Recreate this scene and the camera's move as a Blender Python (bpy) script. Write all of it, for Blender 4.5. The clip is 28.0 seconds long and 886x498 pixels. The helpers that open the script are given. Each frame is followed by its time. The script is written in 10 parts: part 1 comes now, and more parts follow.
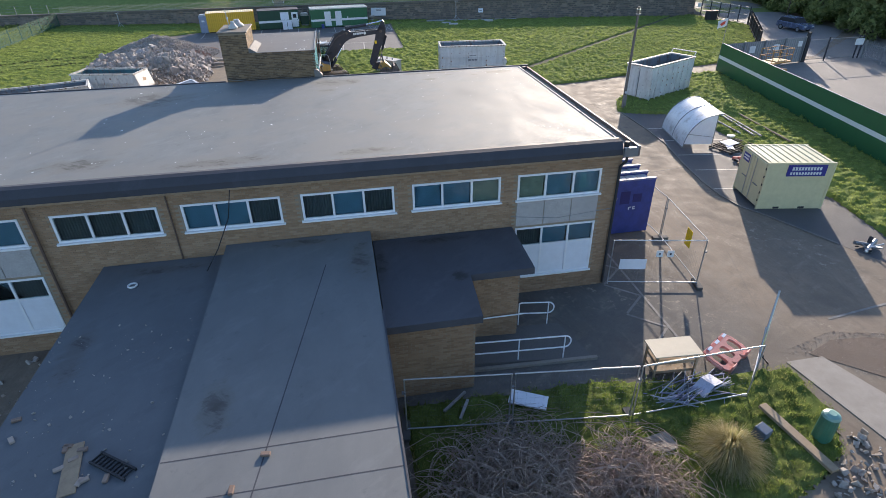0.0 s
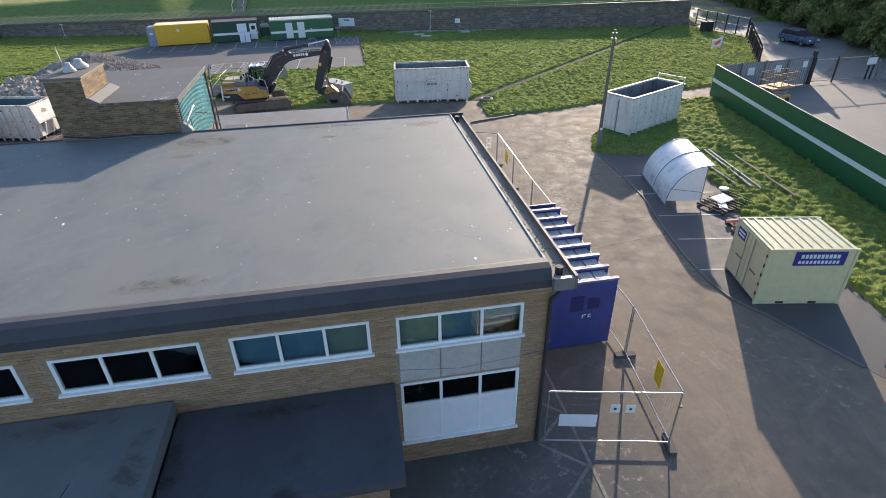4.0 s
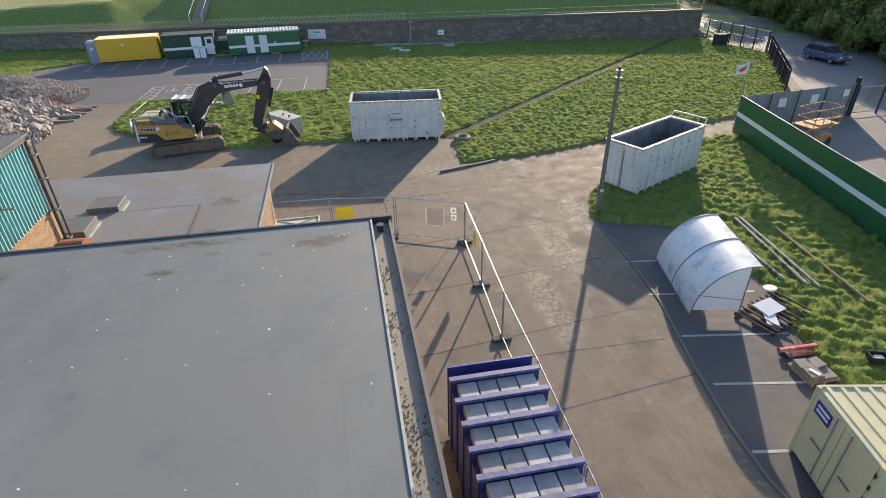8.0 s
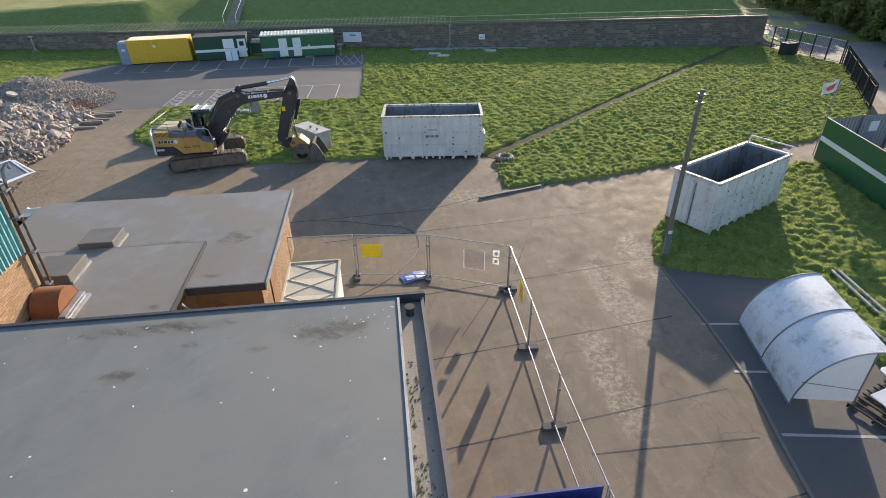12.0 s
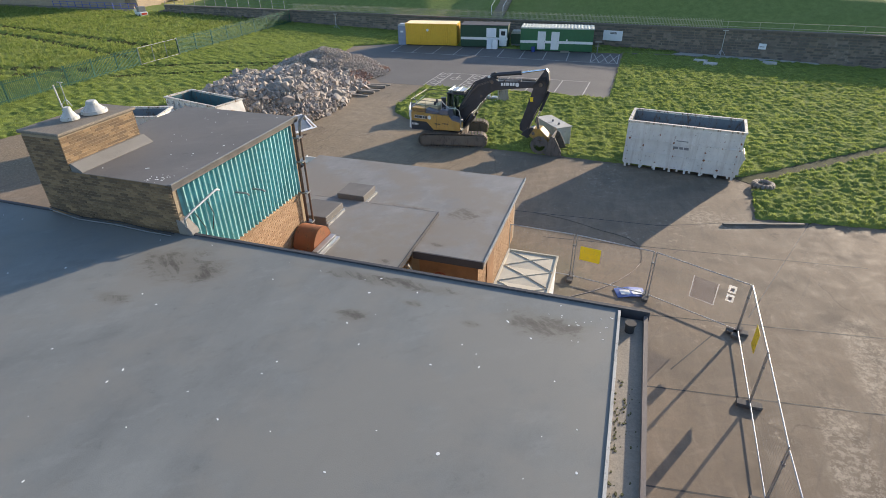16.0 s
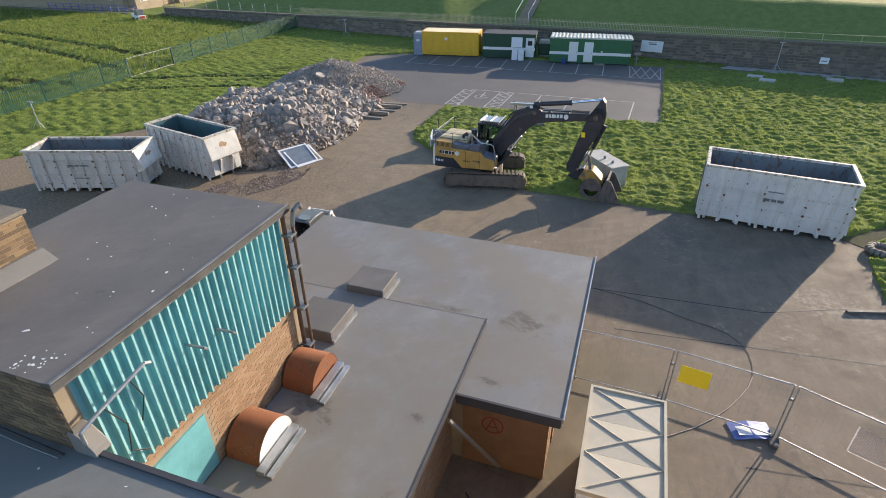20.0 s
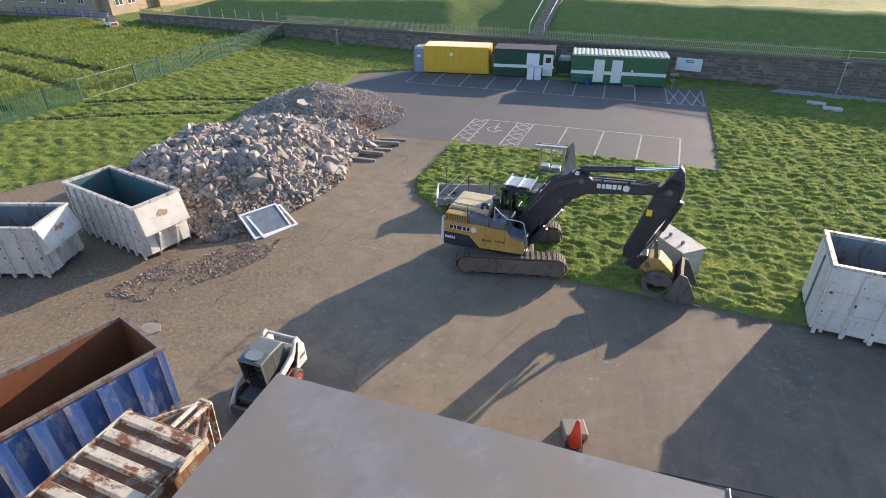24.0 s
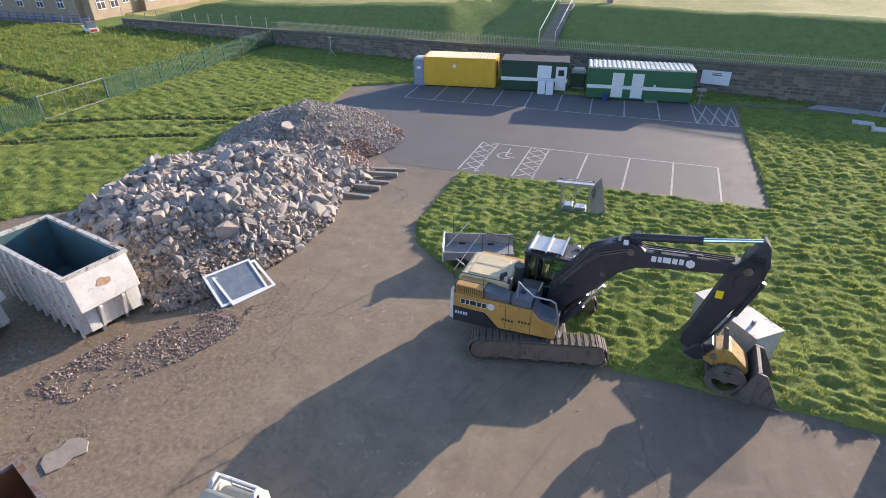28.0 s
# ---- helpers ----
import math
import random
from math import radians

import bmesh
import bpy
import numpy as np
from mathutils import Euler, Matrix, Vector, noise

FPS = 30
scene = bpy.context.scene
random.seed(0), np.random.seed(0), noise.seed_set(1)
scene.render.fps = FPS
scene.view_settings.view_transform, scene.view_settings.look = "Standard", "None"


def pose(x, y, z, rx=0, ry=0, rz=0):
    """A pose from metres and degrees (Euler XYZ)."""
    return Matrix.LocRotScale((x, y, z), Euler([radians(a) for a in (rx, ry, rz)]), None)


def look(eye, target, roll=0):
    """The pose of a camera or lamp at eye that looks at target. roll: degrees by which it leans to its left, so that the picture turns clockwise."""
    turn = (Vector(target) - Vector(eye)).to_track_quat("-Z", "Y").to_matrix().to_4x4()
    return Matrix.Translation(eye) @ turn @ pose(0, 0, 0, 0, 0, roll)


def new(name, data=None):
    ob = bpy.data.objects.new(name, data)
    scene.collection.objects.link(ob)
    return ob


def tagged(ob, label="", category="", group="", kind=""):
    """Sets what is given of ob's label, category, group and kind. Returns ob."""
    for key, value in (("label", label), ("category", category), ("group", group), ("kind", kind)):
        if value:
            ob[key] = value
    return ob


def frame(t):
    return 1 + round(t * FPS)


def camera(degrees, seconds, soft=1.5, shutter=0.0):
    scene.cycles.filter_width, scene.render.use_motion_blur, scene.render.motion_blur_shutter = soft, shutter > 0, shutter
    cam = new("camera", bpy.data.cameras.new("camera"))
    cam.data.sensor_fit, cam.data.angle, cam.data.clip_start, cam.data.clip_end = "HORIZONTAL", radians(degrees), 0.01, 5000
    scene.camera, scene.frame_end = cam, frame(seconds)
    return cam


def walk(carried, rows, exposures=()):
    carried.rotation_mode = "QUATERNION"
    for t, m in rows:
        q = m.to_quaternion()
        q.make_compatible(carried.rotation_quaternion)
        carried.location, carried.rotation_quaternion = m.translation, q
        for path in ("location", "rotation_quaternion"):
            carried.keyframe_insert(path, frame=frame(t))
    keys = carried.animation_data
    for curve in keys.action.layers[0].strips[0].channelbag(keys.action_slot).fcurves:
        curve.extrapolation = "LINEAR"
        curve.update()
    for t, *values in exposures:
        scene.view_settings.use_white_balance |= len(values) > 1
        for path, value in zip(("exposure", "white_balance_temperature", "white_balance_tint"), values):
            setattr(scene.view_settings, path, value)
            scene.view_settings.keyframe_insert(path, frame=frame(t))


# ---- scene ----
cam = camera(78.0, 28.0, soft=0.65)
METRES, EYE, TILT, LEAN, TURN = 42.254, 12.18, -0.17, -1.63, -9.1
ROWS = [
    (0.0, 0.0, 0.0, 0.0, -1.41, -30.68, 2.38),
    (0.5, 0.0067, 0.0133, 0.0002, -1.39, -30.66, 2.39),
    (1.0, 0.0166, 0.0326, 0.0003, -1.39, -30.64, 2.38),
    (1.5, 0.0282, 0.0542, 0.0009, -1.37, -30.65, 2.4),
    (2.0, 0.0409, 0.076, 0.0019, -1.38, -30.66, 2.41),
    (2.5, 0.053, 0.0977, 0.0027, -1.37, -30.66, 2.39),
    (3.0, 0.065, 0.1208, 0.0033, -1.38, -30.65, 2.4),
    (3.5, 0.0772, 0.145, 0.0039, -1.38, -30.65, 2.4),
    (5.5, 0.123, 0.2506, 0.0049, -1.32, -30.71, 2.5),
    (6.0, 0.1305, 0.2779, 0.0051, -1.33, -30.72, 2.5),
    (6.5, 0.1365, 0.3054, 0.0053, -1.33, -30.71, 2.51),
    (7.0, 0.1411, 0.3329, 0.0053, -1.36, -30.72, 2.47),
    (7.5, 0.1447, 0.3598, 0.005, -1.38, -30.71, 2.46),
    (8.0, 0.1471, 0.382, 0.0049, -1.37, -30.72, 2.45),
    (8.5, 0.1483, 0.3998, 0.0045, -1.37, -30.71, 2.45),
    (9.0, 0.1488, 0.4161, 0.004, -1.37, -30.7, 2.43),
    (9.5, 0.1487, 0.4308, 0.0035, -1.35, -30.7, 2.44),
    (10.0, 0.1474, 0.4442, 0.0029, -1.34, -30.68, 2.41),
    (10.5, 0.1454, 0.4558, 0.0024, -1.33, -30.69, 2.43),
    (11.0, 0.1429, 0.4656, 0.0019, -1.26, -30.68, 2.41),
    (11.5, 0.1406, 0.4719, 0.0013, 0.2, -30.62, 2.42),
    (12.0, 0.1395, 0.4727, 0.0016, 2.36, -30.56, 2.39),
    (12.5, 0.1391, 0.4718, 0.0018, 7.4, -30.41, 2.36),
    (13.0, 0.1384, 0.4707, 0.0016, 13.76, -30.23, 2.27),
    (13.5, 0.1377, 0.4697, 0.0009, 20.26, -30.02, 2.16),
    (15.5, 0.1332, 0.4694, -0.0017, 26.88, -29.87, 2.06),
    (16.0, 0.1281, 0.4747, -0.0021, 27.26, -29.87, 2.05),
    (16.5, 0.1207, 0.4831, -0.0023, 27.61, -29.87, 2.05),
    (17.0, 0.1112, 0.4933, -0.0021, 27.76, -29.87, 2.01),
    (17.5, 0.0993, 0.5054, -0.0025, 27.91, -29.86, 2.0),
    (18.0, 0.0868, 0.5195, -0.0026, 27.99, -29.87, 1.98),
    (18.5, 0.0736, 0.5363, -0.0025, 28.01, -29.86, 1.94),
    (19.0, 0.06, 0.5558, -0.0022, 28.08, -29.87, 1.93),
    (19.5, 0.0462, 0.5773, -0.0014, 28.11, -29.89, 1.91),
    (20.0, 0.0323, 0.6, -0.0011, 28.17, -29.9, 1.93),
    (20.5, 0.0179, 0.6233, -0.0011, 28.19, -29.9, 1.91),
    (21.0, 0.0035, 0.6471, -0.0008, 28.23, -29.91, 1.87),
    (21.5, -0.0107, 0.6702, -0.0006, 28.2, -29.92, 1.84),
    (23.5, -0.0617, 0.7531, 0.0008, 28.13, -29.96, 1.74),
    (24.0, -0.0729, 0.7709, 0.0008, 28.11, -29.97, 1.73),
    (24.5, -0.0835, 0.7871, 0.001, 28.09, -30.0, 1.73),
    (25.0, -0.0935, 0.8021, 0.001, 28.07, -30.01, 1.72),
    (25.5, -0.1024, 0.8161, 0.0012, 28.05, -30.01, 1.73),
    (26.0, -0.1106, 0.829, 0.0014, 28.04, -30.02, 1.72),
    (26.5, -0.118, 0.8409, 0.0013, 28.01, -30.01, 1.72),
    (27.0, -0.1245, 0.8517, 0.0012, 28.0, -30.0, 1.74),
    (27.5, -0.1309, 0.8618, 0.0016, 27.96, -30.01, 1.72),
    (28.0, -0.1357, 0.8718, 0.002, 27.94, -30.0, 1.75),
]
walk(cam, [(t, pose(0, 0, EYE, TILT, LEAN, TURN) @ pose(METRES * x, METRES * y, METRES * z, 90 + pitch, roll, yaw)) for t, x, y, z, yaw, pitch, roll in ROWS],
     exposures=[(0.0, 1.0, 6250, 15.5), (3.0, 1.0, 6350, 15), (8.0, 0.98, 6800, 13.5), (18.0, 0.92, 6750, 13), (21.0, 0.92, 6600, 14), (25.0, 1.14, 6650, 17), (26.3, 1.14, 6600, 17.5), (28.0, 1.14, 6380, 19.5)])

# ---- light ----
SUN_AZ, SUN_EL = radians(28.6), radians(15.1)      # from +y towards +x
sky_world = bpy.data.worlds.new("sky")
scene.world = sky_world
sky_world.use_nodes = True
_nt = sky_world.node_tree
_nt.nodes.clear()
_sky = _nt.nodes.new("ShaderNodeTexSky")
_sky.sky_type = "NISHITA"
_sky.sun_disc = False
_sky.sun_elevation, _sky.sun_rotation = SUN_EL, SUN_AZ
_sky.dust_density, _sky.ozone_density = 0.7, 2.6
_bg = _nt.nodes.new("ShaderNodeBackground")
_bg.inputs["Strength"].default_value = 0.15
_wo = _nt.nodes.new("ShaderNodeOutputWorld")
_nt.links.new(_sky.outputs[0], _bg.inputs["Color"])
_nt.links.new(_bg.outputs[0], _wo.inputs["Surface"])
sun = new("sun", bpy.data.lights.new("sun", "SUN"))
sun.data.energy, sun.data.angle, sun.data.color = 4.3, radians(0.55), (1.0, 0.86, 0.67)
_sv = Vector((math.sin(SUN_AZ) * math.cos(SUN_EL), math.cos(SUN_AZ) * math.cos(SUN_EL), math.sin(SUN_EL)))
sun.matrix_world = look(_sv * 200, (0, 0, 0))
scene.view_settings.exposure = 0.95

# ---- materials ----


class Nodes:
    """A small builder of node materials."""
    def __init__(self, name):
        self.mat = bpy.data.materials.new(name)
        self.mat.use_nodes = True
        self.t = self.mat.node_tree
        self.t.nodes.clear()
        self.out = self.t.nodes.new("ShaderNodeOutputMaterial")
        self.b = self.t.nodes.new("ShaderNodeBsdfPrincipled")
        self.t.links.new(self.b.outputs[0], self.out.inputs["Surface"])
        self.geo = self.t.nodes.new("ShaderNodeNewGeometry")

    def link(self, a, b):
        self.t.links.new(a, b)

    def coord(self, local=False, scale=(1, 1, 1), turn=0.0):
        if local:
            src = self.t.nodes.new("ShaderNodeTexCoord").outputs["Object"]
        else:
            src = self.geo.outputs["Position"]
        m = self.t.nodes.new("ShaderNodeMapping")
        m.inputs["Scale"].default_value = scale
        m.inputs["Rotation"].default_value = (0, 0, turn)
        m.vector_type = "TEXTURE" if turn else "POINT"
        if turn:
            m.inputs["Scale"].default_value = tuple(1 / q for q in scale)
        self.link(src, m.inputs["Vector"])
        return m.outputs[0]

    def noise(self, vec, scale, detail=4.0, rough=0.6):
        n = self.t.nodes.new("ShaderNodeTexNoise")
        n.inputs["Scale"].default_value, n.inputs["Detail"].default_value, n.inputs["Roughness"].default_value = scale, detail, rough
        self.link(vec, n.inputs["Vector"])
        return n.outputs["Fac"]

    def ramp(self, fac, stops):
        r = self.t.nodes.new("ShaderNodeValToRGB")
        while len(r.color_ramp.elements) < len(stops):
            r.color_ramp.elements.new(0.5)
        for e, (p, c) in zip(r.color_ramp.elements, stops):
            e.position = p
            e.color = (c, c, c, 1) if isinstance(c, (int, float)) else (*c, 1)
        self.link(fac, r.inputs["Fac"])
        return r.outputs["Color"]

    def mix(self, fac, a, b, kind="MIX"):
        m = self.t.nodes.new("ShaderNodeMix")
        m.data_type, m.blend_type = "RGBA", kind
        for sock, v in ((m.inputs["Factor"], fac), (m.inputs["A"], a), (m.inputs["B"], b)):
            if isinstance(v, (int, float)):
                if sock.type == "VALUE":
                    sock.default_value = v
                else:
                    sock.default_value = (v, v, v, 1)
            elif isinstance(v, tuple):
                sock.default_value = (*v, 1)
            else:
                self.link(v, sock)
        return m.outputs["Result"]

    def bump(self, height, strength=0.4, dist=0.02):
        n = self.t.nodes.new("ShaderNodeBump")
        n.inputs["Strength"].default_value, n.inputs["Distance"].default_value = strength, dist
        self.link(height, n.inputs["Height"])
        self.link(n.outputs[0], self.b.inputs["Normal"])

    def done(self, color=None, rough=0.7, metal=0.0, spec=None):
        if color is not None:
            if isinstance(color, tuple):
                self.b.inputs["Base Color"].default_value = (*color, 1)
            else:
                self.link(color, self.b.inputs["Base Color"])
        if isinstance(rough, (int, float)):
            self.b.inputs["Roughness"].default_value = rough
        else:
            self.link(rough, self.b.inputs["Roughness"])
        self.b.inputs["Metallic"].default_value = metal
        if spec is not None:
            self.b.inputs["Specular IOR Level"].default_value = spec
        return self.mat


def shade(c, k):
    return tuple(min(1.0, v * k) for v in c)


def plain(name, c, rough=0.6, metal=0.0, var=0.25, scale=3.0, grain=40.0, relief=0.15, local=True, random_tint=0.0, spec=None):
    """A painted or bare surface with wear at two scales."""
    n = Nodes(name)
    v = n.coord(local)
    big = n.noise(v, scale, 5.0, 0.65)
    fine = n.noise(v, grain, 3.0, 0.6)
    col = n.ramp(big, [(0.3, shade(c, 1 - var)), (0.7, shade(c, 1 + var * 0.6))])
    col = n.mix(0.25, col, n.ramp(fine, [(0.3, shade(c, 1 - var)), (0.7, shade(c, 1 + var * 0.5))]))
    if random_tint:
        info = n.t.nodes.new("ShaderNodeObjectInfo")
        col = n.mix(1.0, col, n.ramp(info.outputs["Random"], [(0.0, 1 - random_tint), (1.0, 1.0)]), "MULTIPLY")
    if relief:
        n.bump(fine, relief, 0.01)
    return n.done(col, n.ramp(big, [(0.3, max(0.05, rough - 0.1)), (0.7, min(1.0, rough + 0.1))]), metal, spec)


def worn(name, c, under, amount=0.42, rough=0.55, scale=1.6, streak=(1, 1, 0.35), under2=None, spec=None):
    """Paint that has flaked and run: under shows through in patches and vertical streaks."""
    n = Nodes(name)
    v = n.coord(True, streak)
    a = n.noise(v, scale * 2.2, 8.0, 0.7)
    fine = n.noise(n.coord(True), 30.0, 4.0, 0.6)
    soft = n.noise(n.coord(True), scale * 0.6, 4.0, 0.6)
    paint = n.ramp(soft, [(0.3, shade(c, 0.82)), (0.7, shade(c, 1.08))])
    rust = n.ramp(fine, [(0.3, shade(under, 0.55)), (0.7, under2 or shade(under, 1.3))])
    m = n.ramp(a, [(1 - amount - 0.03, 0.0), (1 - amount + 0.05, 1.0)])
    col = n.mix(m, paint, rust)
    spots = n.noise(n.coord(True), 7.0, 5.0, 0.7)
    col = n.mix(n.ramp(spots, [(0.60, 0.0), (0.68, 0.7)]), col, shade(under, 0.9))
    dirt = n.noise(n.coord(True, (3.0, 3.0, 0.3)), 1.2, 6.0, 0.7)
    col = n.mix(n.ramp(dirt, [(0.5, 0.0), (0.75, 0.4)]), col, shade(under, 1.5))
    n.bump(fine, 0.2, 0.006)
    return n.done(col, n.mix(m, rough, 0.85), 0.0, spec)


def ground_mat(name, base, stain, grit, scale=0.35, rough=0.85, spec=None):
    n = Nodes(name)
    v = n.coord()
    big = n.noise(v, scale, 6.0, 0.6)
    mid = n.noise(v, 1.7, 6.0, 0.7)
    fine = n.noise(v, 26.0, 4.0, 0.7)
    col = n.ramp(big, [(0.35, stain), (0.62, base)])
    col = n.mix(0.45, col, n.ramp(mid, [(0.3, shade(stain, 0.9)), (0.55, base), (0.75, grit)]))
    col = n.mix(0.32, col, n.ramp(fine, [(0.32, shade(base, 0.45)), (0.68, shade(grit, 1.15))]))
    n.bump(n.mix(0.5, fine, mid), 0.35, 0.03)
    return n.done(col, n.ramp(mid, [(0.3, rough - 0.18), (0.6, rough)]), 0.0, spec)


def felt_mat(name, base, light, dark, pools=(), wash=None):
    """Bitumen roofing felt: grey mineral face, water stains, a faint sheen."""
    n = Nodes(name)
    v = n.coord()
    big = n.noise(v, 0.28, 5.0, 0.6)
    mid = n.noise(n.coord(False, (1.0, 0.45, 1.0)), 0.9, 7.0, 0.7)
    fine = n.noise(v, 60.0, 3.0, 0.6)
    spots = n.noise(v, 2.3, 5.0, 0.75)
    col = n.ramp(big, [(0.3, base), (0.7, light)])
    col = n.mix(0.62, col, n.ramp(mid, [(0.32, dark), (0.5, base), (0.7, light)]))
    col = n.mix(n.ramp(spots, [(0.62, 0.0), (0.72, 0.5)]), col, shade(dark, 0.7))
    scrape = n.noise(n.coord(False, (0.7, 1.6, 1.0), 0.7), 1.2, 7.0, 0.7)
    col = n.mix(n.ramp(scrape, [(0.54, 0.0), (0.68, 0.4)]), col, shade(light, 1.2))
    col = n.mix(n.ramp(scrape, [(0.32, 0.4), (0.44, 0.0)]), col, dark)
    col = n.mix(0.2, col, n.ramp(fine, [(0.3, shade(base, 0.7)), (0.7, light)]))
    if wash:                                           # brown silt left by standing water
        silt = n.noise(v, 0.42, 6.0, 0.62)
        col = n.mix(n.ramp(silt, [(0.43, 0.0), (0.58, 0.8)]), col, wash)
    ragged = n.mix(0.7, mid, n.noise(n.coord(False, (0.6, 1.5, 1.0), 0.5), 1.5, 8.0, 0.82))
    streaks = n.noise(n.coord(False, (0.5, 1.5, 1.0), -0.6), 1.7, 8.0, 0.72)
    for cx, cy, rx, ry in pools:                       # dried puddle stains
        m = n.t.nodes.new("ShaderNodeMapping")
        m.inputs["Location"].default_value = (-cx / rx, -cy / ry, 0)
        m.inputs["Scale"].default_value = (1 / rx, 1 / ry, 0)
        n.link(n.geo.outputs["Position"], m.inputs["Vector"])
        ln = n.t.nodes.new("ShaderNodeVectorMath")
        ln.operation = "LENGTH"
        n.link(m.outputs[0], ln.inputs[0])
        ad = n.t.nodes.new("ShaderNodeMath")
        ad.operation = "MULTIPLY_ADD"
        n.link(ragged, ad.inputs[0])
        ad.inputs[1].default_value = 3.2
        n.link(ln.outputs["Value"], ad.inputs[2])
        hf = n.t.nodes.new("ShaderNodeMath")
        hf.operation = "MULTIPLY"
        hf.inputs[1].default_value = 0.32
        n.link(ad.outputs[0], hf.inputs[0])
        col = n.mix(n.ramp(hf.outputs[0], [(0.52, 0.65), (0.68, 0.45), (0.8, 0.0)]), col, (base[0] * 0.98, base[1] * 0.86, base[2] * 0.74))
        core = n.mix(1.0, n.ramp(hf.outputs[0], [(0.5, 0.85), (0.64, 0.55), (0.7, 0.0)]), n.ramp(streaks, [(0.44, 1.0), (0.53, 0.12)]), "MULTIPLY")
        col = n.mix(core, col, (dark[0] * 0.55, dark[1] * 0.48, dark[2] * 0.40))
    n.bump(fine, 0.25, 0.006)
    return n.done(col, n.ramp(mid, [(0.3, 0.64), (0.7, 0.8)]), 0.0)


def brick_mat(name, a, b, c):
    """Bricks: each piece its own tint, by island in the joined walls and by object for the single ones."""
    n = Nodes(name)
    v = n.coord()
    info = n.t.nodes.new("ShaderNodeObjectInfo")
    add = n.t.nodes.new("ShaderNodeMath")
    add.operation = "ADD"
    n.link(info.outputs["Random"], add.inputs[0])
    n.link(n.geo.outputs["Random Per Island"], add.inputs[1])
    fr = n.t.nodes.new("ShaderNodeMath")
    fr.operation = "FRACT"
    n.link(add.outputs[0], fr.inputs[0])
    col = n.ramp(fr.outputs[0], [(0.0, a), (0.55, b), (1.0, c)])
    fine = n.noise(v, 45.0, 4.0, 0.7)
    big = n.noise(v, 0.8, 4.0, 0.6)
    col = n.mix(0.4, col, n.ramp(fine, [(0.3, shade(b, 0.6)), (0.7, shade(b, 1.3))]))
    col = n.mix(n.ramp(big, [(0.5, 0.0), (0.75, 0.45)]), col, shade(a, 0.6))
    n.bump(fine, 0.4, 0.008)
    return n.done(col, 0.88)


def glass_mat(name, tint=(0.75, 0.85, 0.85), rough=0.03):
    n = Nodes(name)
    tr = n.t.nodes.new("ShaderNodeBsdfTransparent")
    tr.inputs["Color"].default_value = (*tint, 1)
    gl = n.t.nodes.new("ShaderNodeBsdfGlossy")
    gl.inputs["Roughness"].default_value = rough
    fr = n.t.nodes.new("ShaderNodeFresnel")
    fr.inputs["IOR"].default_value = 1.5
    ms = n.t.nodes.new("ShaderNodeMixShader")
    n.link(fr.outputs[0], ms.inputs[0])
    n.link(tr.outputs[0], ms.inputs[1])
    n.link(gl.outputs[0], ms.inputs[2])
    n.link(ms.outputs[0], n.out.inputs["Surface"])
    return n.mat


def grass_mat(name, deep, mid, tip, dry):
    n = Nodes(name)
    v = n.coord()
    big = n.noise(v, 0.11, 5.0, 0.6)
    clump = n.noise(v, 1.6, 5.0, 0.65)
    fine = n.noise(v, 14.0, 4.0, 0.7)
    col = n.ramp(clump, [(0.28, deep), (0.52, mid), (0.75, tip)])
    col = n.mix(n.ramp(big, [(0.48, 0.0), (0.72, 0.5)]), col, dry)
    col = n.mix(0.4, col, n.ramp(fine, [(0.3, deep), (0.7, tip)]))
    n.bump(n.mix(0.5, fine, clump), 0.8, 0.08)
    return n.done(col, 0.9, 0.0, 0.05)


def blade_mat(name, deep, tip, dry):
    """Grass blades, let through by the sun from behind."""
    n = Nodes(name)
    rnd = n.geo.outputs["Random Per Island"]
    v = n.coord()
    big = n.noise(v, 0.16, 4.0, 0.6)
    col = n.ramp(rnd, [(0.0, deep), (0.6, tip), (1.0, dry)])
    col = n.mix(n.ramp(big, [(0.45, 0.0), (0.75, 0.45)]), col, dry)
    n.done(col, 0.9, 0.0, 0.04)
    tl = n.t.nodes.new("ShaderNodeBsdfTranslucent")
    n.link(col, tl.inputs["Color"])
    ms = n.t.nodes.new("ShaderNodeMixShader")
    ms.inputs[0].default_value = 0.65
    n.link(n.b.outputs[0], ms.inputs[1])
    n.link(tl.outputs[0], ms.inputs[2])
    n.link(ms.outputs[0], n.out.inputs["Surface"])
    return n.mat




